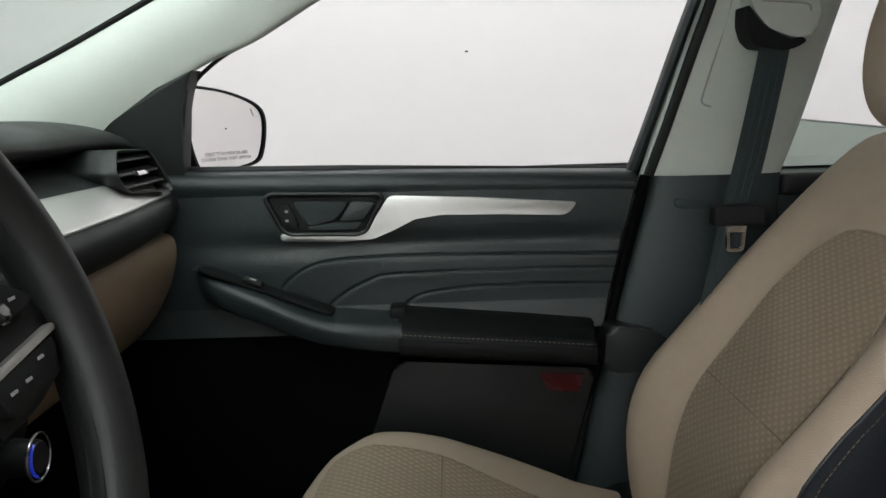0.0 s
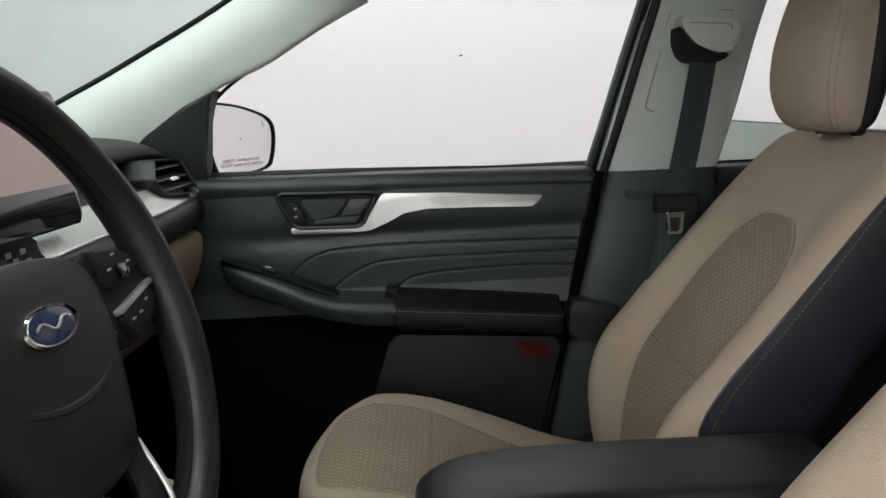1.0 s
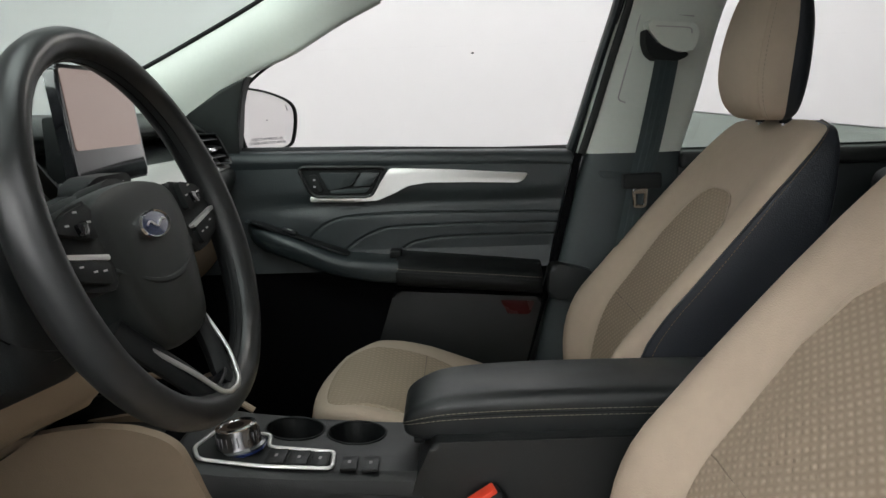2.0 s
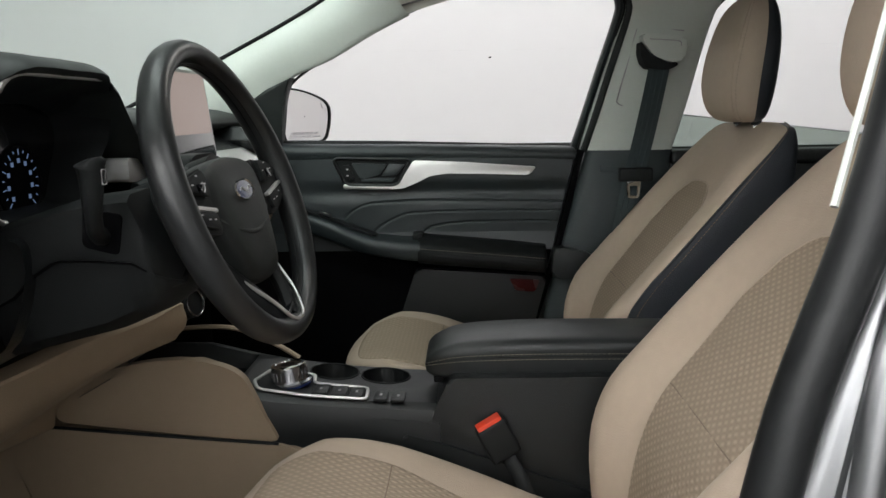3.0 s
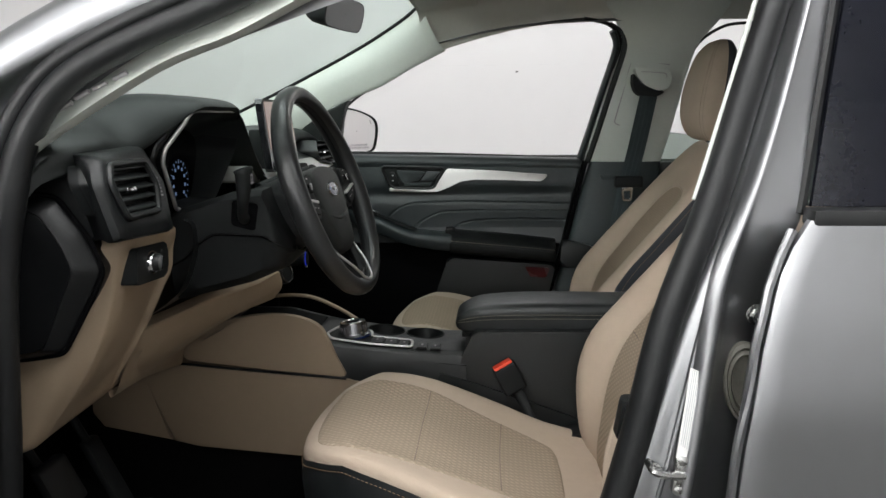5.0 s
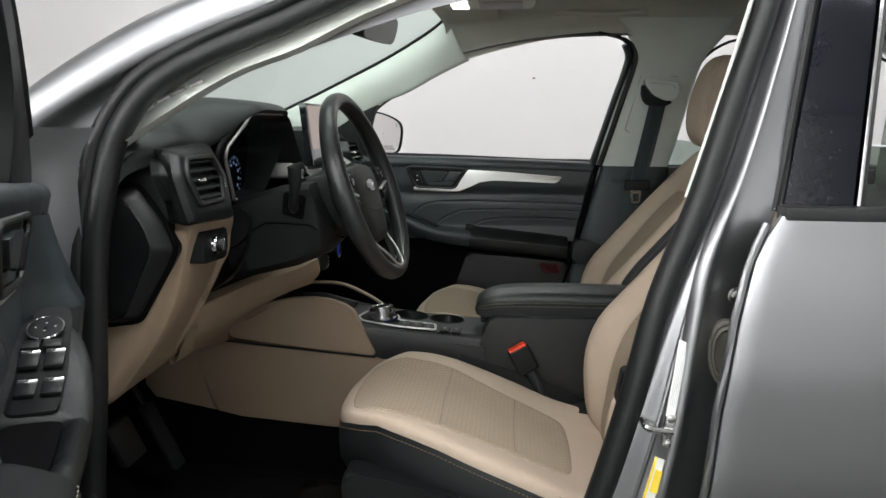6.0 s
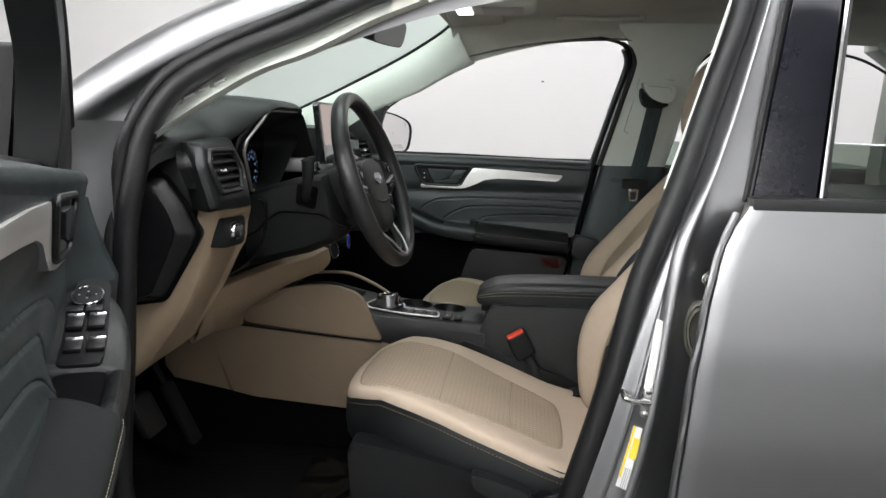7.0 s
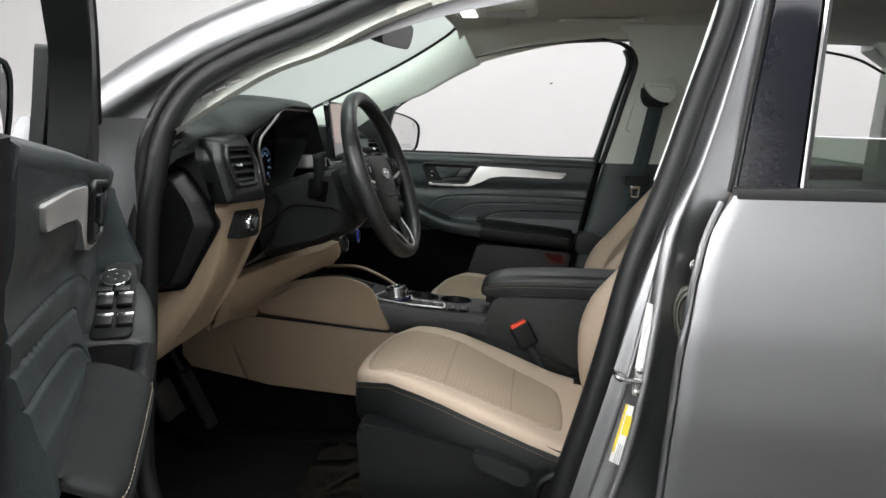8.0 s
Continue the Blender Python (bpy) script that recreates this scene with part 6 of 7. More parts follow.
def front_door(driver):
    """A front door in its closed place on the passenger's side; for the driver it is mirrored and swung open."""
    cs, sn = math.cos(radians(SWING)), math.sin(radians(SWING))
    def swung(c):
        u, v = c.x + 0.62, 0.86 - c.y + 0.129 * (min(c.z, 1.11) - 0.95)   # the raked hinge lifts and tips the open door
        return Vector((HINGE.x + u * cs + v * sn, HINGE.y - u * sn + v * cs, c.z + 0.011 + 0.091 * u))
    def D(bm):
        return moved(bm, swung) if driver else bm
    if driver:
        door = thing("front_door", "driver's door standing wide open, charcoal panel", "car door", tuple(HINGE + Vector((0, 0, 0.40))), "front doors")
    else:
        door = thing("front_door", "closed front door with charcoal grooved panel and open window", "car door", (-0.1, 0.75, 0.40), "front doors")
    def P(name, bm, mat, parent=None, label="", **k):
        return part(name, D(bm), mat, parent or door, label, **k)

    # upper panel: a soft relief with three pressed grooves
    lines = [curve_through(g, 60) for g in ([(-0.215, 0.925), (-0.190, 0.950), (-0.158, 0.968), (-0.112, 0.977), (0.004, 0.981), (0.18, 0.979), (0.36, 0.974)], [(-0.140, 0.893), (-0.110, 0.918), (-0.068, 0.940), (-0.021, 0.950), (0.15, 0.953), (0.36, 0.951)], [(-0.016, 0.890), (0.0, 0.904), (0.024, 0.916), (0.094, 0.925), (0.22, 0.927), (0.36, 0.925)])]
    def relief(x, z):
        y = 0.704 + 0.010 * np.exp(-((z - 1.0) / 0.02) ** 2) * np.exp(-((x - 0.05) / 0.35) ** 4)   # hollow under the silver trim
        y = y + 0.030 * np.clip((x + 0.46) / -0.08, 0, 1) - 0.012 * np.clip((0.90 - z) / 0.05, 0, 1)   # falls away at the front, swells at the foot
        if driver:   # the swell of the card towards the armrest and the hinges
            y = y - 0.022 * np.clip((0.955 - z) / 0.06, 0, 1) * np.clip((x + 0.06) / 0.04, 0, 1)
            y = y - 0.055 * np.clip((-0.30 - x) / 0.08, 0, 1) * np.clip((1.10 - z) / 0.13, 0, 1) ** 1.3
        for ln in lines:
            d = np.min(np.hypot(ln[:, 0][:, None] - x, ln[:, 1][:, None] - z), axis=0)
            above = np.interp(x, ln[:, 0], ln[:, 1]) < z
            y = y + np.where(x > ln[0][0] - 0.01, 0.0030 * np.exp(-(d / 0.0018) ** 2) - 0.0008 * np.exp(-((d - 0.004) / 0.010) ** 2) * np.where(above, 0.2, 1.0), 0)
        return y
    rows = []
    for z in np.linspace(0.855, 1.085, 190):
        xr = float(np.interp(z, [0.845, 0.965, 1.101], [0.312, 0.340, 0.372]))
        xs = np.linspace(-0.56, xr, 260)
        rows.append([(x, y, z) for x, y in zip(xs, relief(xs, z))] + [(xr + 0.004, 0.712, z), (xr + 0.005, 0.76, z)])
    P("upper_panel", grid(rows), DOORSKIN, None, "charcoal soft panel with pressed grooves")
    # belt roll
    rows = []
    for x, dz in ((-0.56, 0.020), (-0.40, 0.016), (-0.20, 0.012), (0.0, 0.009), (0.2, 0.004), (0.34, 0.0), (0.366, -0.002), (0.372, -0.006)):
        fl = 0.008 if driver else 0.0
        rows.append([(x, 0.714, 1.070), (x, 0.703 + fl, 1.080 + dz), (x, 0.702 + fl, 1.092 + dz), (x, 0.708 + fl, 1.103 + dz), (x, 0.724 + fl, 1.108 + dz), (x, 0.770, 1.109 + dz), (x, 0.785, 1.10 + dz), (x, 0.787, 1.05)])
    P("belt_roll", joined(grid(dense(rows, 3, 3)), slab([(0.705, 1.075), (0.703, 1.095), (0.71, 1.1), (0.786, 1.1), (0.786, 1.05)], "x", 0.3715, 0.3725)), DOORSKIN, None, "dark soft roll along the window sill")
    P("glass_slot", tube([(-0.50, 0.757, 1.128), (-0.1, 0.757, 1.121), (0.37, 0.757, 1.105)], 0.007, False, 6), RUBBER)
    # lower panel, dark pocket and raised map pocket, coloured darker for the shade there
    P("lower_panel", slab([(-0.56, 0.87), (0.318, 0.87), (0.295, 0.78), (0.262, 0.66), (0.22, 0.52), (0.19, 0.42), (-0.56, 0.42)], "y", 0.79, 0.700, 0.008), VOID, None, "lower door panel, near-black for the shade low down")
    mp = P("map_pocket", slab(rounded([(-0.026, 0.812), (0.300, 0.790), (0.275, 0.69), (0.235, 0.54), (-0.115, 0.54), (-0.070, 0.68)], 0.016), "y", 0.70, 0.672, 0.012, 3), PLASTIC, None, "door pocket, darker than the card for the low light")
    P("reflector", slab(rounded([(0.206, 0.786), (0.282, 0.782), (0.270, 0.752), (0.222, 0.755)], 0.006), "y", 0.675, 0.6685, 0.002), DEEPRED, mp, "dark red reflector")
    # armrest: front pull bar, then the padded rest
    rows = []
    for x, yt, zt, zb in ((-0.345, 0.700, 0.972, 0.940), (-0.330, 0.668, 0.968, 0.925), (-0.290, 0.640, 0.955, 0.908), (-0.226, 0.624, 0.934, 0.888), (-0.165, 0.617, 0.908, 0.864), (-0.12, 0.615, 0.894, 0.852), (-0.108, 0.615, 0.893, 0.850), (-0.06, 0.615, 0.888, 0.842), (-0.022, 0.616, 0.886, 0.839), (-0.012, 0.616, 0.885, 0.838)) + (((0.024, 0.617, 0.882, 0.836),) if driver else ()):
        well = 0.034 if driver and -0.11 < x < 0.02 else 0.0   # the pull pocket
        rows.append([(x, 0.712, zt + 0.004 - well), (x, 0.67, zt + 0.003 - well), (x, yt + 0.016, zt), (x, yt + 0.004, zt - 0.006), (x, yt, zt * 0.6 + zb * 0.4), (x, yt + 0.006, zb + 0.006), (x, yt + 0.02, zb), (x, 0.712, zb - 0.01)])
    bar = P("pull_bar", grid(dense(rows, 4, 3)), PLASTIC if driver else DOORSKIN, None, "charcoal sweeping pull bar")
    P("bar_crease", tube([(x, y + 0.004, zt - 0.010) for (x, y, zt, zb) in ((-0.290, 0.640, 0.955, 0), (-0.226, 0.624, 0.934, 0), (-0.165, 0.617, 0.908, 0), (-0.12, 0.615, 0.894, 0), (-0.06, 0.615, 0.888, 0), (-0.012, 0.616, 0.885, 0))], 0.0016, False, 6, smooth=4), PLASTIC, bar)
    rows = []
    for x, dz, dy in ((0.026 if driver else -0.012, 0.002, 0.006), (0.030 if driver else -0.008, 0, 0), (0.10, -0.010, 0.002), (0.20, -0.019, 0.006), (0.285, -0.028, 0.012), (0.297, -0.030, 0.03)):
        rows.append([(x, 0.71, 0.898 + dz), (x, 0.675, 0.897 + dz), (x, 0.650 + dy, 0.891 + dz), (x, 0.624 + dy, 0.879 + dz), (x, 0.616 + dy, 0.868 + dz), (x, 0.614 + dy, 0.852 + dz), (x, 0.620 + dy, 0.838 + dz), (x, 0.640 + dy, 0.832 + dz), (x, 0.71, 0.826 + dz)])
    Q = dense(rows, 5, 4)
    ar = P("armrest", joined(grid(Q), slab([(y, z) for _, y, z in Q[0]], "x", Q[0][0][0] - 0.0005, Q[0][0][0])), ARMHIDE, None, "black padded armrest")
    P("armrest_stitching", stitches(Q[4:-3, 15] + np.array((0, -0.001, 0.0004)), 0.0045, 0.003, 0.0006), THREAD, ar, "cream stitching")
    P("armrest_seam", tube(Q[4:-2, 17] + np.array((0, 0, 0)), 0.0012, False, 6), MATT, ar)
    if not driver:
        P("armrest_step", box(-0.032, -0.006, 0.655, 0.70, 0.884, 0.905, 0.006, 2), ARMHIDE, ar)
    # silver trim blade round the handle
    trim = [(-0.205, 1.023), (-0.204, 1.011), (-0.110, 1.008), (-0.055, 1.011), (-0.020, 1.025), (0.012, 1.041), (0.055, 1.047), (0.15, 1.045), (0.250, 1.041), (0.262, 1.045), (0.274, 1.061), (0.10, 1.074), (-0.028, 1.080), (-0.045, 1.055), (-0.060, 1.032), (-0.072, 1.022), (-0.12, 1.020)]
    P("trim_blade", slab(rounded(trim, 0.006, 3), "y", 0.716, 0.700 if driver else 0.694, 0.004, 3), SILVER, None, "satin silver trim blade")
    bez = rounded([(-0.226, 1.080), (-0.218, 1.088), (-0.045, 1.083), (-0.038, 1.076), (-0.066, 1.024), (-0.080, 1.019), (-0.190, 1.022), (-0.202, 1.030)], 0.008)
    bzl = P("handle_bezel", tube(np.array([(x, 0.697, z) for x, z in bez]), 0.0042, True, 8, up=(0, 1, 0)), PLASTIC, None, "dark handle surround")
    P("handle_well", slab(bez, "y", 0.716, 0.7025, 0), MATT, bzl)
    P("handle_lever", slab(rounded([(-0.182, 1.075), (-0.094, 1.072), (-0.112, 1.046), (-0.148, 1.037), (-0.162, 1.036)], 0.006), "y", 0.703, 0.694, 0.003, 2), DOORSKIN, bzl, "charcoal inner handle")
    P("handle_flap", slab(rounded([(-0.088, 1.073), (-0.050, 1.071), (-0.070, 1.044), (-0.108, 1.043)], 0.004), "y", 0.703, 0.689, 0.003, 2), DOORSKIN, bzl)
    P("handle_sill", slab(rounded([(-0.160, 1.034), (-0.108, 1.040), (-0.072, 1.040), (-0.082, 1.028), (-0.158, 1.028)], 0.004), "y", 0.703, 0.696, 0.002, 2), PILLARSKIN, bzl)
    for q in () if driver else (1.060, 1.045):
        P("lock_mark", box(-0.1945, -0.1895, 0.6905, 0.693, q - 0.0018, q + 0.0018, 0), GREYMARK, bzl)
    lk = P("lock_switch", slab(rounded([(-0.205, 1.070), (-0.188, 1.071), (-0.174, 1.034), (-0.190, 1.033)], 0.005), "y", 0.703, 0.692, 0.003, 2), MATT, bzl, "black lock buttons")
    P("switch_plate", slab(rounded([(-0.330, 0.694), (-0.335, 0.660), (-0.300, 0.652), (-0.20, 0.646), (-0.122, 0.646), (-0.120, 0.694)], 0.012), "z", 0, 0.004, 0.001, 1, lambda c: Vector((c.x, c.y, float(np.interp(c.x, [-0.33, -0.226, -0.165, -0.12], [0.972, 0.938, 0.911, 0.896])) + c.z + 0.001))), SATINBLACK if driver else MATT, None, "black switch plate")
    arm_z = lambda x: float(np.interp(x, [-0.33, -0.226, -0.165, -0.12], [0.972, 0.938, 0.911, 0.896])) + 0.005
    if driver:
        cx, cy = -0.272, 0.677
        ell = lambda k, h: [(cx + 0.025 * k * math.cos(q), cy + 0.018 * k * math.sin(q), arm_z(cx + 0.025 * k * math.cos(q)) + h) for q in np.linspace(0, 2 * math.pi, 28, endpoint=False)]
        mk = P("mirror_switch", grid([ell(1, 0), ell(1, 0.004), ell(0.9, 0.005), ell(0.1, 0.003)], close_v=True), MATT, None, "round mirror switch")
        P("switch_ring", tube(np.array(ell(1.02, 0.003)), 0.0014, True, 6), CHROME, mk, "bright ring")
        for a, b in ((0, 0.010), (0, -0.010), (0.009, 0), (-0.009, 0)):
            P("switch_dot", lathe([(0.0014, 0), (0.0014, 0.001), (0, 0.001)], (cx + a, cy + b, arm_z(cx + a) + 0.0036), sides=8), WHITEMARK, mk)
        for y in (0.666, 0.687):
            P("fold_button", box(-0.244, -0.228, y - 0.0095, y + 0.0095, 0, 0.004, 0.002, 2, lambda c: Vector((c.x, c.y, arm_z(c.x) + c.z))), PLASTIC, None)
        for ix, x in enumerate((-0.204, -0.156)):
            for y in (0.660 - ix * 0.004, 0.684 - ix * 0.004):
                wsw = P("window_switch", box(x - 0.012, x + 0.012, y - 0.0100, y + 0.0100, 0, 0.006, 0.003, 2, lambda c: Vector((c.x, c.y, arm_z(c.x) + c.z))), SATINBLACK, None, "window switch with bright edge")
                P("switch_edge", box(x - 0.0130, x - 0.0095, y - 0.0095, y + 0.0095, 0.004, 0.0076, 0.001, 1, lambda c: Vector((c.x, c.y, arm_z(c.x) + c.z))), CHROME, wsw)
        # Near-black sheet level with the bar stands in for the pocket's shade.
        P("pocket_shade", slab(rounded([(-0.112, 0.640), (-0.112, 0.692), (0.020, 0.692), (0.020, 0.640)], 0.012), "z", -0.02, 0.004, 0.002, 2, lambda c: Vector((c.x, c.y, 0.886 - 0.07 * (c.x + 0.06) + c.z))), VOID, None, "near-black sheet for the shade in the pull pocket")
    else:
        wsw = P("window_switch", box(-0.262, -0.232, 0.656, 0.680, 0, 0.007, 0.003, 2, lambda c: Vector((c.x, c.y, arm_z(c.x) + c.z - 0.001))), PLASTIC, None, "window switch")
        P("switch_mark", box(-0.252, -0.242, 0.664, 0.672, 0.0062, 0.0072, 0, 1, lambda c: Vector((c.x, c.y, arm_z(c.x) + c.z - 0.001))), WHITEMARK, wsw)
    # window frame: sill triangle at the front, bent bar round the glass
    k = 0.12 if driver else 0.30
    ypl = lambda z: 0.742 - k * (z - 1.1)
    flag = [(-0.56, 1.10), (-0.53, 1.155), (-0.455, 1.207), (-0.38, 1.254), (-0.319, 1.300), (-0.22, 1.341), (-0.122, 1.392), (-0.112, 1.362), (-0.21, 1.310), (-0.300, 1.268), (-0.338, 1.235), (-0.350, 1.18), (-0.362, 1.122), (-0.362, 1.10)] if driver else [(-0.56, 1.10), (-0.53, 1.155), (-0.455, 1.209), (-0.38, 1.258), (-0.318, 1.284), (-0.334, 1.250), (-0.342, 1.225), (-0.350, 1.18), (-0.362, 1.122), (-0.362, 1.10)]
    P("mirror_flag", slab(flag, "y", 0.046 if driver else 0.030, -0.008 if driver else -0.022, 0.006, 2, lambda c: Vector((c.x, ypl(c.z) + c.y, c.z))), RUBBER if driver else SOFT, None, "dark triangle panel at the mirror")
    if not driver:
        P("flag_post", tube([(x, ypl(z) - 0.012, z) for x, z in ((-0.370, 1.118), (-0.358, 1.18), (-0.345, 1.235), (-0.338, 1.258))], 0.0085, False, 8, smooth=4), SOFT)
    fx = [(0.380, 1.095), (0.405, 1.18), (0.438, 1.30), (0.468, 1.405), (0.470, 1.440), (0.458, 1.468), (0.428, 1.490), (0.365, 1.503), (0.25, 1.494), (0.159, 1.481), (0.067, 1.457), (-0.027, 1.431), (-0.122, 1.392)] + ([(-0.22, 1.341), (-0.319, 1.300), (-0.42, 1.245), (-0.50, 1.19)] if driver else [(-0.213, 1.336), (-0.273, 1.309), (-0.316, 1.280), (-0.345, 1.252)])
    fr = np.array([(x, ypl(z) + (0.018 if driver else 0.006 + 0.022 * max(0.0, min(1.0, (0.1 - x) / 0.2))), z) for x, z in fx])
    if driver:
        P("window_frame", tube(fr, 0.016, False, 8, 1.8, up=(0, 1, 0), smooth=5), RUBBER, None, "black window frame")
    else:
        P("window_frame", tube(fr[:8], 0.0058, False, 8, 1.7, up=(0, 1, 0), smooth=5), RUBBER, None, "black window frame")
        P("top_frame", tube(fr[7:], 0.0034, False, 8, 1.5, up=(0, 1, 0), smooth=5), RUBBER, None, "thin black upper window frame")
        P("frame_seal", tube(np.array([(x + 0.011, y - 0.036 + 0.075 * (z - 1.1), z) for x, y, z in fr[:7]]), 0.0085, False, 8, 0.7, up=(0, 1, 0), smooth=5, taper=lambda t: 1.0 if t < 0.6 else 1.0 - 1.6 * (t - 0.6)), SOFT, None, "black seal in the gap behind the window")
    P("frame_channel", tube(fr[:6] + np.array((-0.012, -0.006, 0)), 0.010, False, 8, 1.5, up=(0, 1, 0), smooth=5), DOORSKIN)
    # outer skin
    rows = [[(x, 0.79, 1.115), (x, 0.815, 1.06), (x, 0.842, 0.98), (x, 0.86, 0.85), (x, 0.862, 0.7), (x, 0.845, 0.5), (x, 0.82, 0.36)] for x in (-0.62, -0.3, 0.1)] + [[(x + d, y, z) for (y, z, d) in ((0.79, 1.115, 0.09), (0.815, 1.06, 0.07), (0.842, 0.98, 0.04), (0.86, 0.85, 0.02), (0.862, 0.7, 0.0), (0.845, 0.5, -0.01), (0.82, 0.36, -0.01))] for x in (0.365,)]
    P("outer_skin", grid(dense(rows, 3, 3)), PAINT, None, "silver outer skin")
    P("shut_face", slab([(0.368, 1.10), (0.338, 0.97), (0.312, 0.85), (0.27, 0.70), (0.21, 0.50), (0.19, 0.42), (0.345, 0.36), (0.36, 0.7), (0.40, 0.98), (0.43, 1.10)], "y", 0.84, 0.76, 0.004), PAINT, None, "silver painted shut face")
    P("shut_seal", tube([(x + 0.012, 0.720 if driver else 0.702, z) for x, z in ((0.372, 1.10), (0.340, 0.965), (0.312, 0.845), (0.268, 0.70), (0.21, 0.50))], 0.0135 if driver else 0.0085, False, 8, smooth=4), RUBBER if driver else VOID, None, "black rubber edge seal")
    P("hinge_end", box(-0.615, -0.56, 0.73, 0.85, 0.40, 1.10, 0.01), PAINT, None)
    if driver:
        P("outer_frame", slab(rounded([(-0.53, 1.08), (-0.50, 1.17), (-0.44, 1.225), (-0.375, 1.282), (-0.350, 1.282), (-0.362, 1.20), (-0.375, 1.08)], 0.01), "y", 0.070, 0.052, 0.005, 2, lambda c: Vector((c.x, ypl(c.z) + c.y, c.z))), PLASTIC, None, "dark outer frame at the mirror foot")
    return door, D


passenger_door, _ = front_door(False)
open_door, OPEN = front_door(True)


# ---- mirrors ----
def door_mirror(driver, D):
    m = thing("door_mirror", "black cased door mirror with clear glass", "mirror", tuple(D(_one(-0.36, 0.90, 1.12)) if driver else (-0.36, 0.90, 1.12)), "door mirrors")
    # glass plane: from its inner edge outwards and back
    o, e, n = Vector((-0.392, 0.834 if driver else 0.868, 1.19)), Vector((0.57, 0.82, 0)).normalized(), Vector((0.82, -0.57, 0)).normalized()
    out = [(0.004, 0.068), (0.060, 0.070), (0.120, 0.058), (0.168, 0.038), (0.182, 0.008), (0.172, -0.045), (0.150, -0.066), (0.080, -0.075), (0.030, -0.074), (0.012, -0.050), (0.0, 0.010)]
    c = curve_through(out, 4, True)
    at = lambda k, d: [tuple(o + e * (0.088 + (a - 0.088) * k) + Vector((0, 0, b * k)) + n * d) for a, b in c]
    def Dm(bm):
        return D(bm) if driver else bm
    part("casing", Dm(grid([at(1.0, 0.004), at(1.06, 0.004), at(1.09, -0.006), at(1.10, -0.03), at(1.0, -0.075), at(0.75, -0.105), at(0.3, -0.12), at(0.03, -0.122)], close_v=True)), MATT, m, "black mirror casing")
    gl = part("mirror_glass", Dm(grid([at(1.0, 0.0), at(0.6, 0.0), at(0.02, 0.0)], close_v=True)), MIRROR, m, "clear mirror glass")
    part("stalk", Dm(tube([(-0.43, 0.76, 1.13), (-0.43, 0.82, 1.125), (-0.42, 0.90, 1.13)], 0.022, False, 10, 0.8, smooth=3)), MATT, m)
    if not driver:
        rot = Matrix((( e.x, 0, n.x, 0), (e.y, 0, n.y, 0), (0, 1, 0, 0), (0, 0, 0, 1)))
        for i, txt in enumerate(("OBJECTS IN MIRROR ARE", "CLOSER THAN THEY APPEAR")):
            mm = Matrix.Translation(o + e * 0.086 + Vector((0, 0, -0.046 - i * 0.0095)) + n * 0.0008) @ rot
            lettering(txt, 0.0092, mm, "mirror_text", ETCH, gl, "grey etched warning text")
        part("blind_spot_mark", tube([tuple(o + e * 0.152 + Vector((0, 0, 0.036 - 0.014 * t)) + n * 0.001 + e * 0.006 * t) for t in (0, 0.4, 1)], 0.0008, False, 5), GREYMARK, gl)
    return m


def _one(x, y, z):
    bm = bmesh.new()
    bm.verts.new((x, y, z))
    return bm


door_mirror(False, None)
pt = OPEN(_one(-0.36, 0.90, 1.12))
pt.verts.ensure_lookup_table()
_place = tuple(pt.verts[0].co)
pt.free()
door_mirror(True, lambda b: _place if len(b.verts) == 1 else OPEN(b))

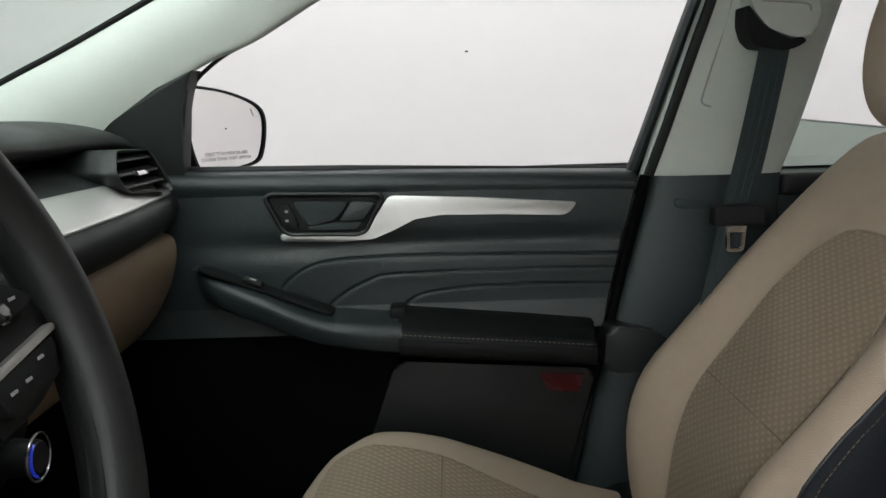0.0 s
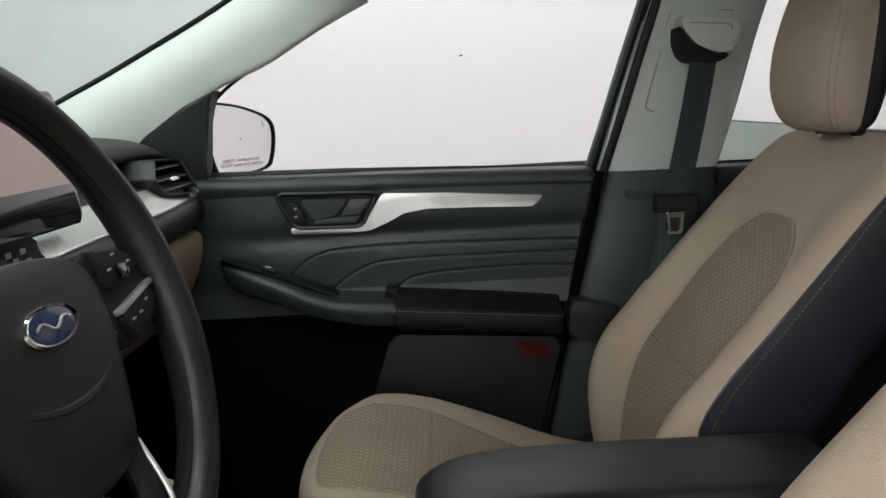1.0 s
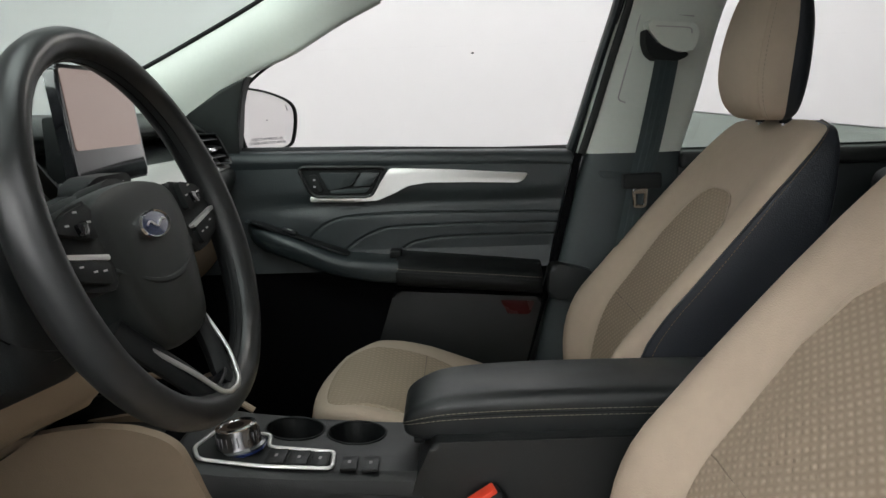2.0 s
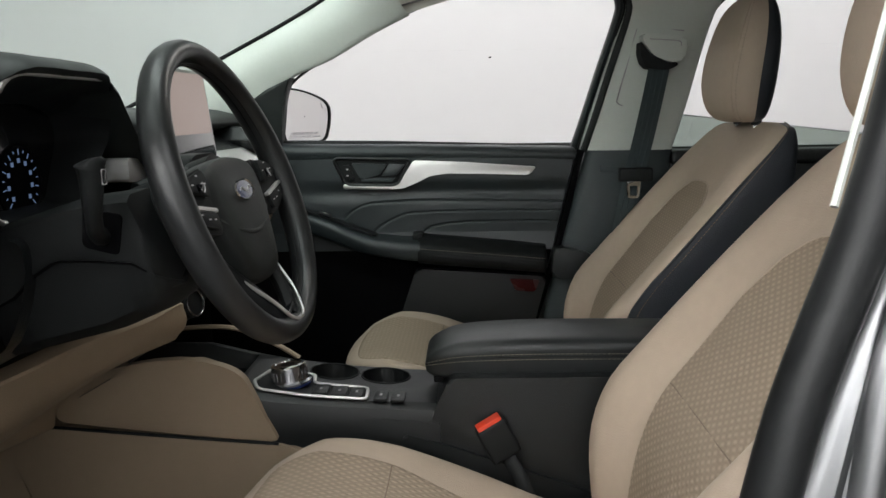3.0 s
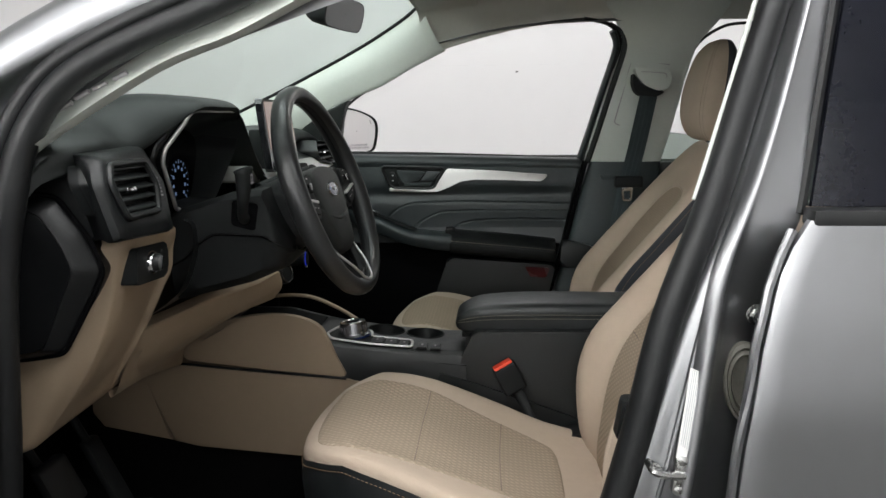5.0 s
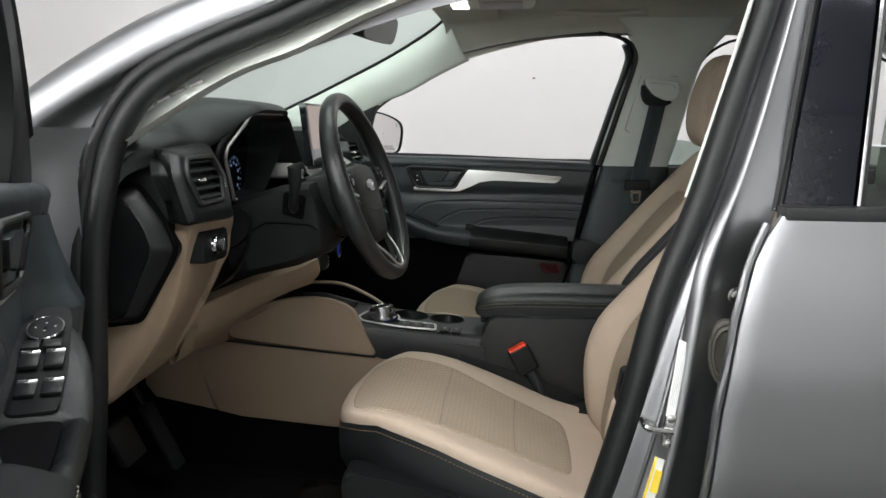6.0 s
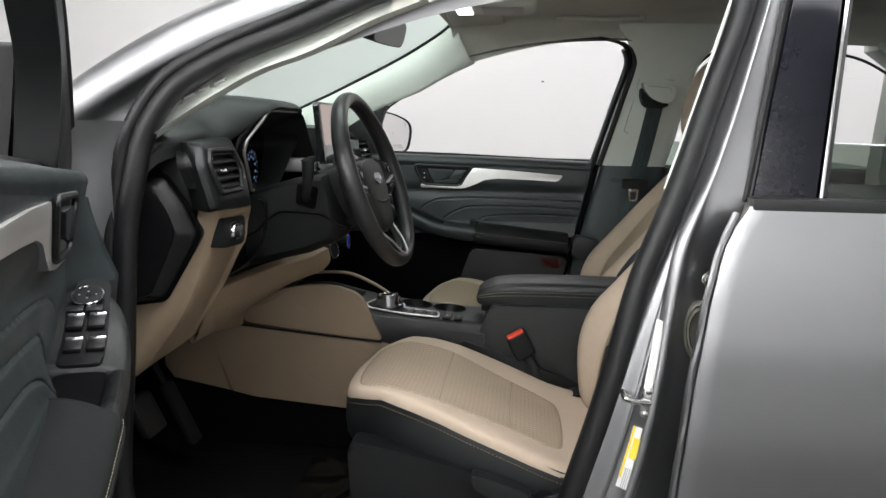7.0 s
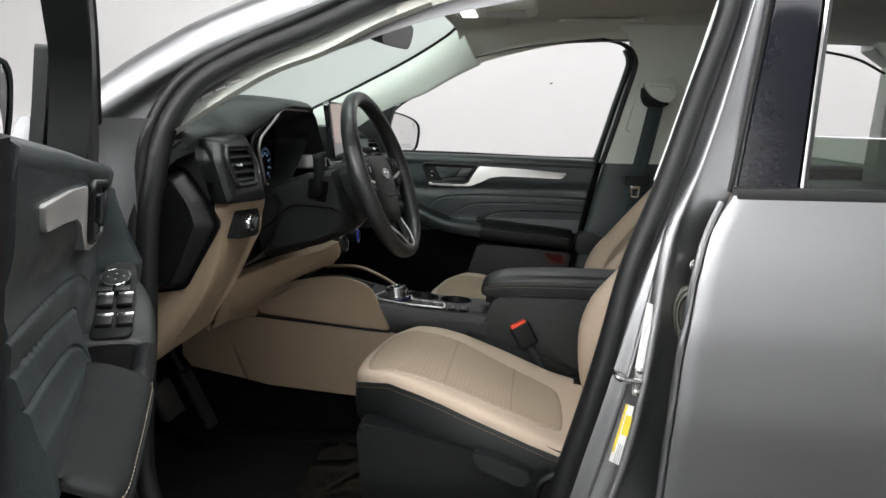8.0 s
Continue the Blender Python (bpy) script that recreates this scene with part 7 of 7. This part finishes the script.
rv = thing("rearview_mirror", "black framed interior mirror on the windshield", "mirror", (-0.25, 0, 1.46))
ro_ = curve_through([(-0.100, 0.012), (-0.084, 0.031), (0.0, 0.033), (0.084, 0.031), (0.104, 0.010), (0.096, -0.026), (0.05, -0.033), (-0.05, -0.033), (-0.094, -0.026)], 4, True)
rm = Matrix.Translation((-0.198, 0.0, 1.448)) @ Matrix.Rotation(radians(-12), 4, "Z") @ Matrix.Rotation(radians(14), 4, "Y")
fr_ = lambda k, d: [tuple(rm @ Vector((d, a * k, b * k))) for a, b in ro_]
part("casing", grid([fr_(0.95, 0.0), fr_(1.0, 0.0), fr_(1.0, -0.012), fr_(0.96, -0.034), fr_(0.78, -0.052), fr_(0.4, -0.062), fr_(0.02, -0.064)], close_v=True), MATT, rv)
part("mirror_glass", grid([fr_(0.955, 0.0008), fr_(0.5, 0.0008), fr_(0.02, 0.0008)], close_v=True), DIMMED, rv)
part("stem", tube([(-0.24, 0, 1.455), (-0.28, 0.0, 1.49), (-0.315, 0, 1.515)], 0.012, False, 8, smooth=3), MATT, rv)

# ---- roof fittings ----
oc = thing("overhead_console", "pale overhead console with two lit reading lamps", "overhead console", (0.05, 0, 1.54))
part("housing", box(-0.06, 0.16, -0.085, 0.085, 1.500, 1.555, 0.018, 4), PILLAR, oc)
for y in (-0.035, 0.035):
    part("reading_lamp", box(-0.035, 0.005, y - 0.022, y + 0.022, 1.496, 1.503, 0.003, 2), LAMPGLOW, oc, "lit white reading lamp lens")
# No hollow here: a flat slab, grey for the recess's shade.
part("tray", box(0.03, 0.13, -0.06, 0.06, 1.497, 1.502, 0.002), GREYMARK, oc, "grey slab coloured as the shaded storage recess")
gh = thing("grab_handle", "pale grab handle folded to the roof lining", "grab handle", (0.36, 0.55, 1.53))
part("bar", tube([(0.245, 0.545, 1.560), (0.262, 0.522, 1.550), (0.36, 0.514, 1.545), (0.458, 0.522, 1.550), (0.475, 0.545, 1.560)], 0.011, False, 8, 0.7, smooth=5), LINER, gh)
for x in (0.248, 0.472):
    part("mount", box(x - 0.022, x + 0.022, 0.520, 0.560, 1.543, 1.570, 0.006, 2), LINER, gh)
sv = thing("sun_visor", "pale cloth sun visor folded against the roof", "sun visor", (0.0, 0.33, 1.54), "sun visors")
part("flap", box(-0.09, 0.07, 0.13, 0.52, 1.524, 1.542, 0.008, 3, lambda c: Vector((c.x, c.y, c.z + 0.06 * c.x + (0.012 if c.y < 0.45 else 0)))), LINER, sv)
copy_thing(sv, pose(0.0, -0.33, 1.54, 0, 0, 0))
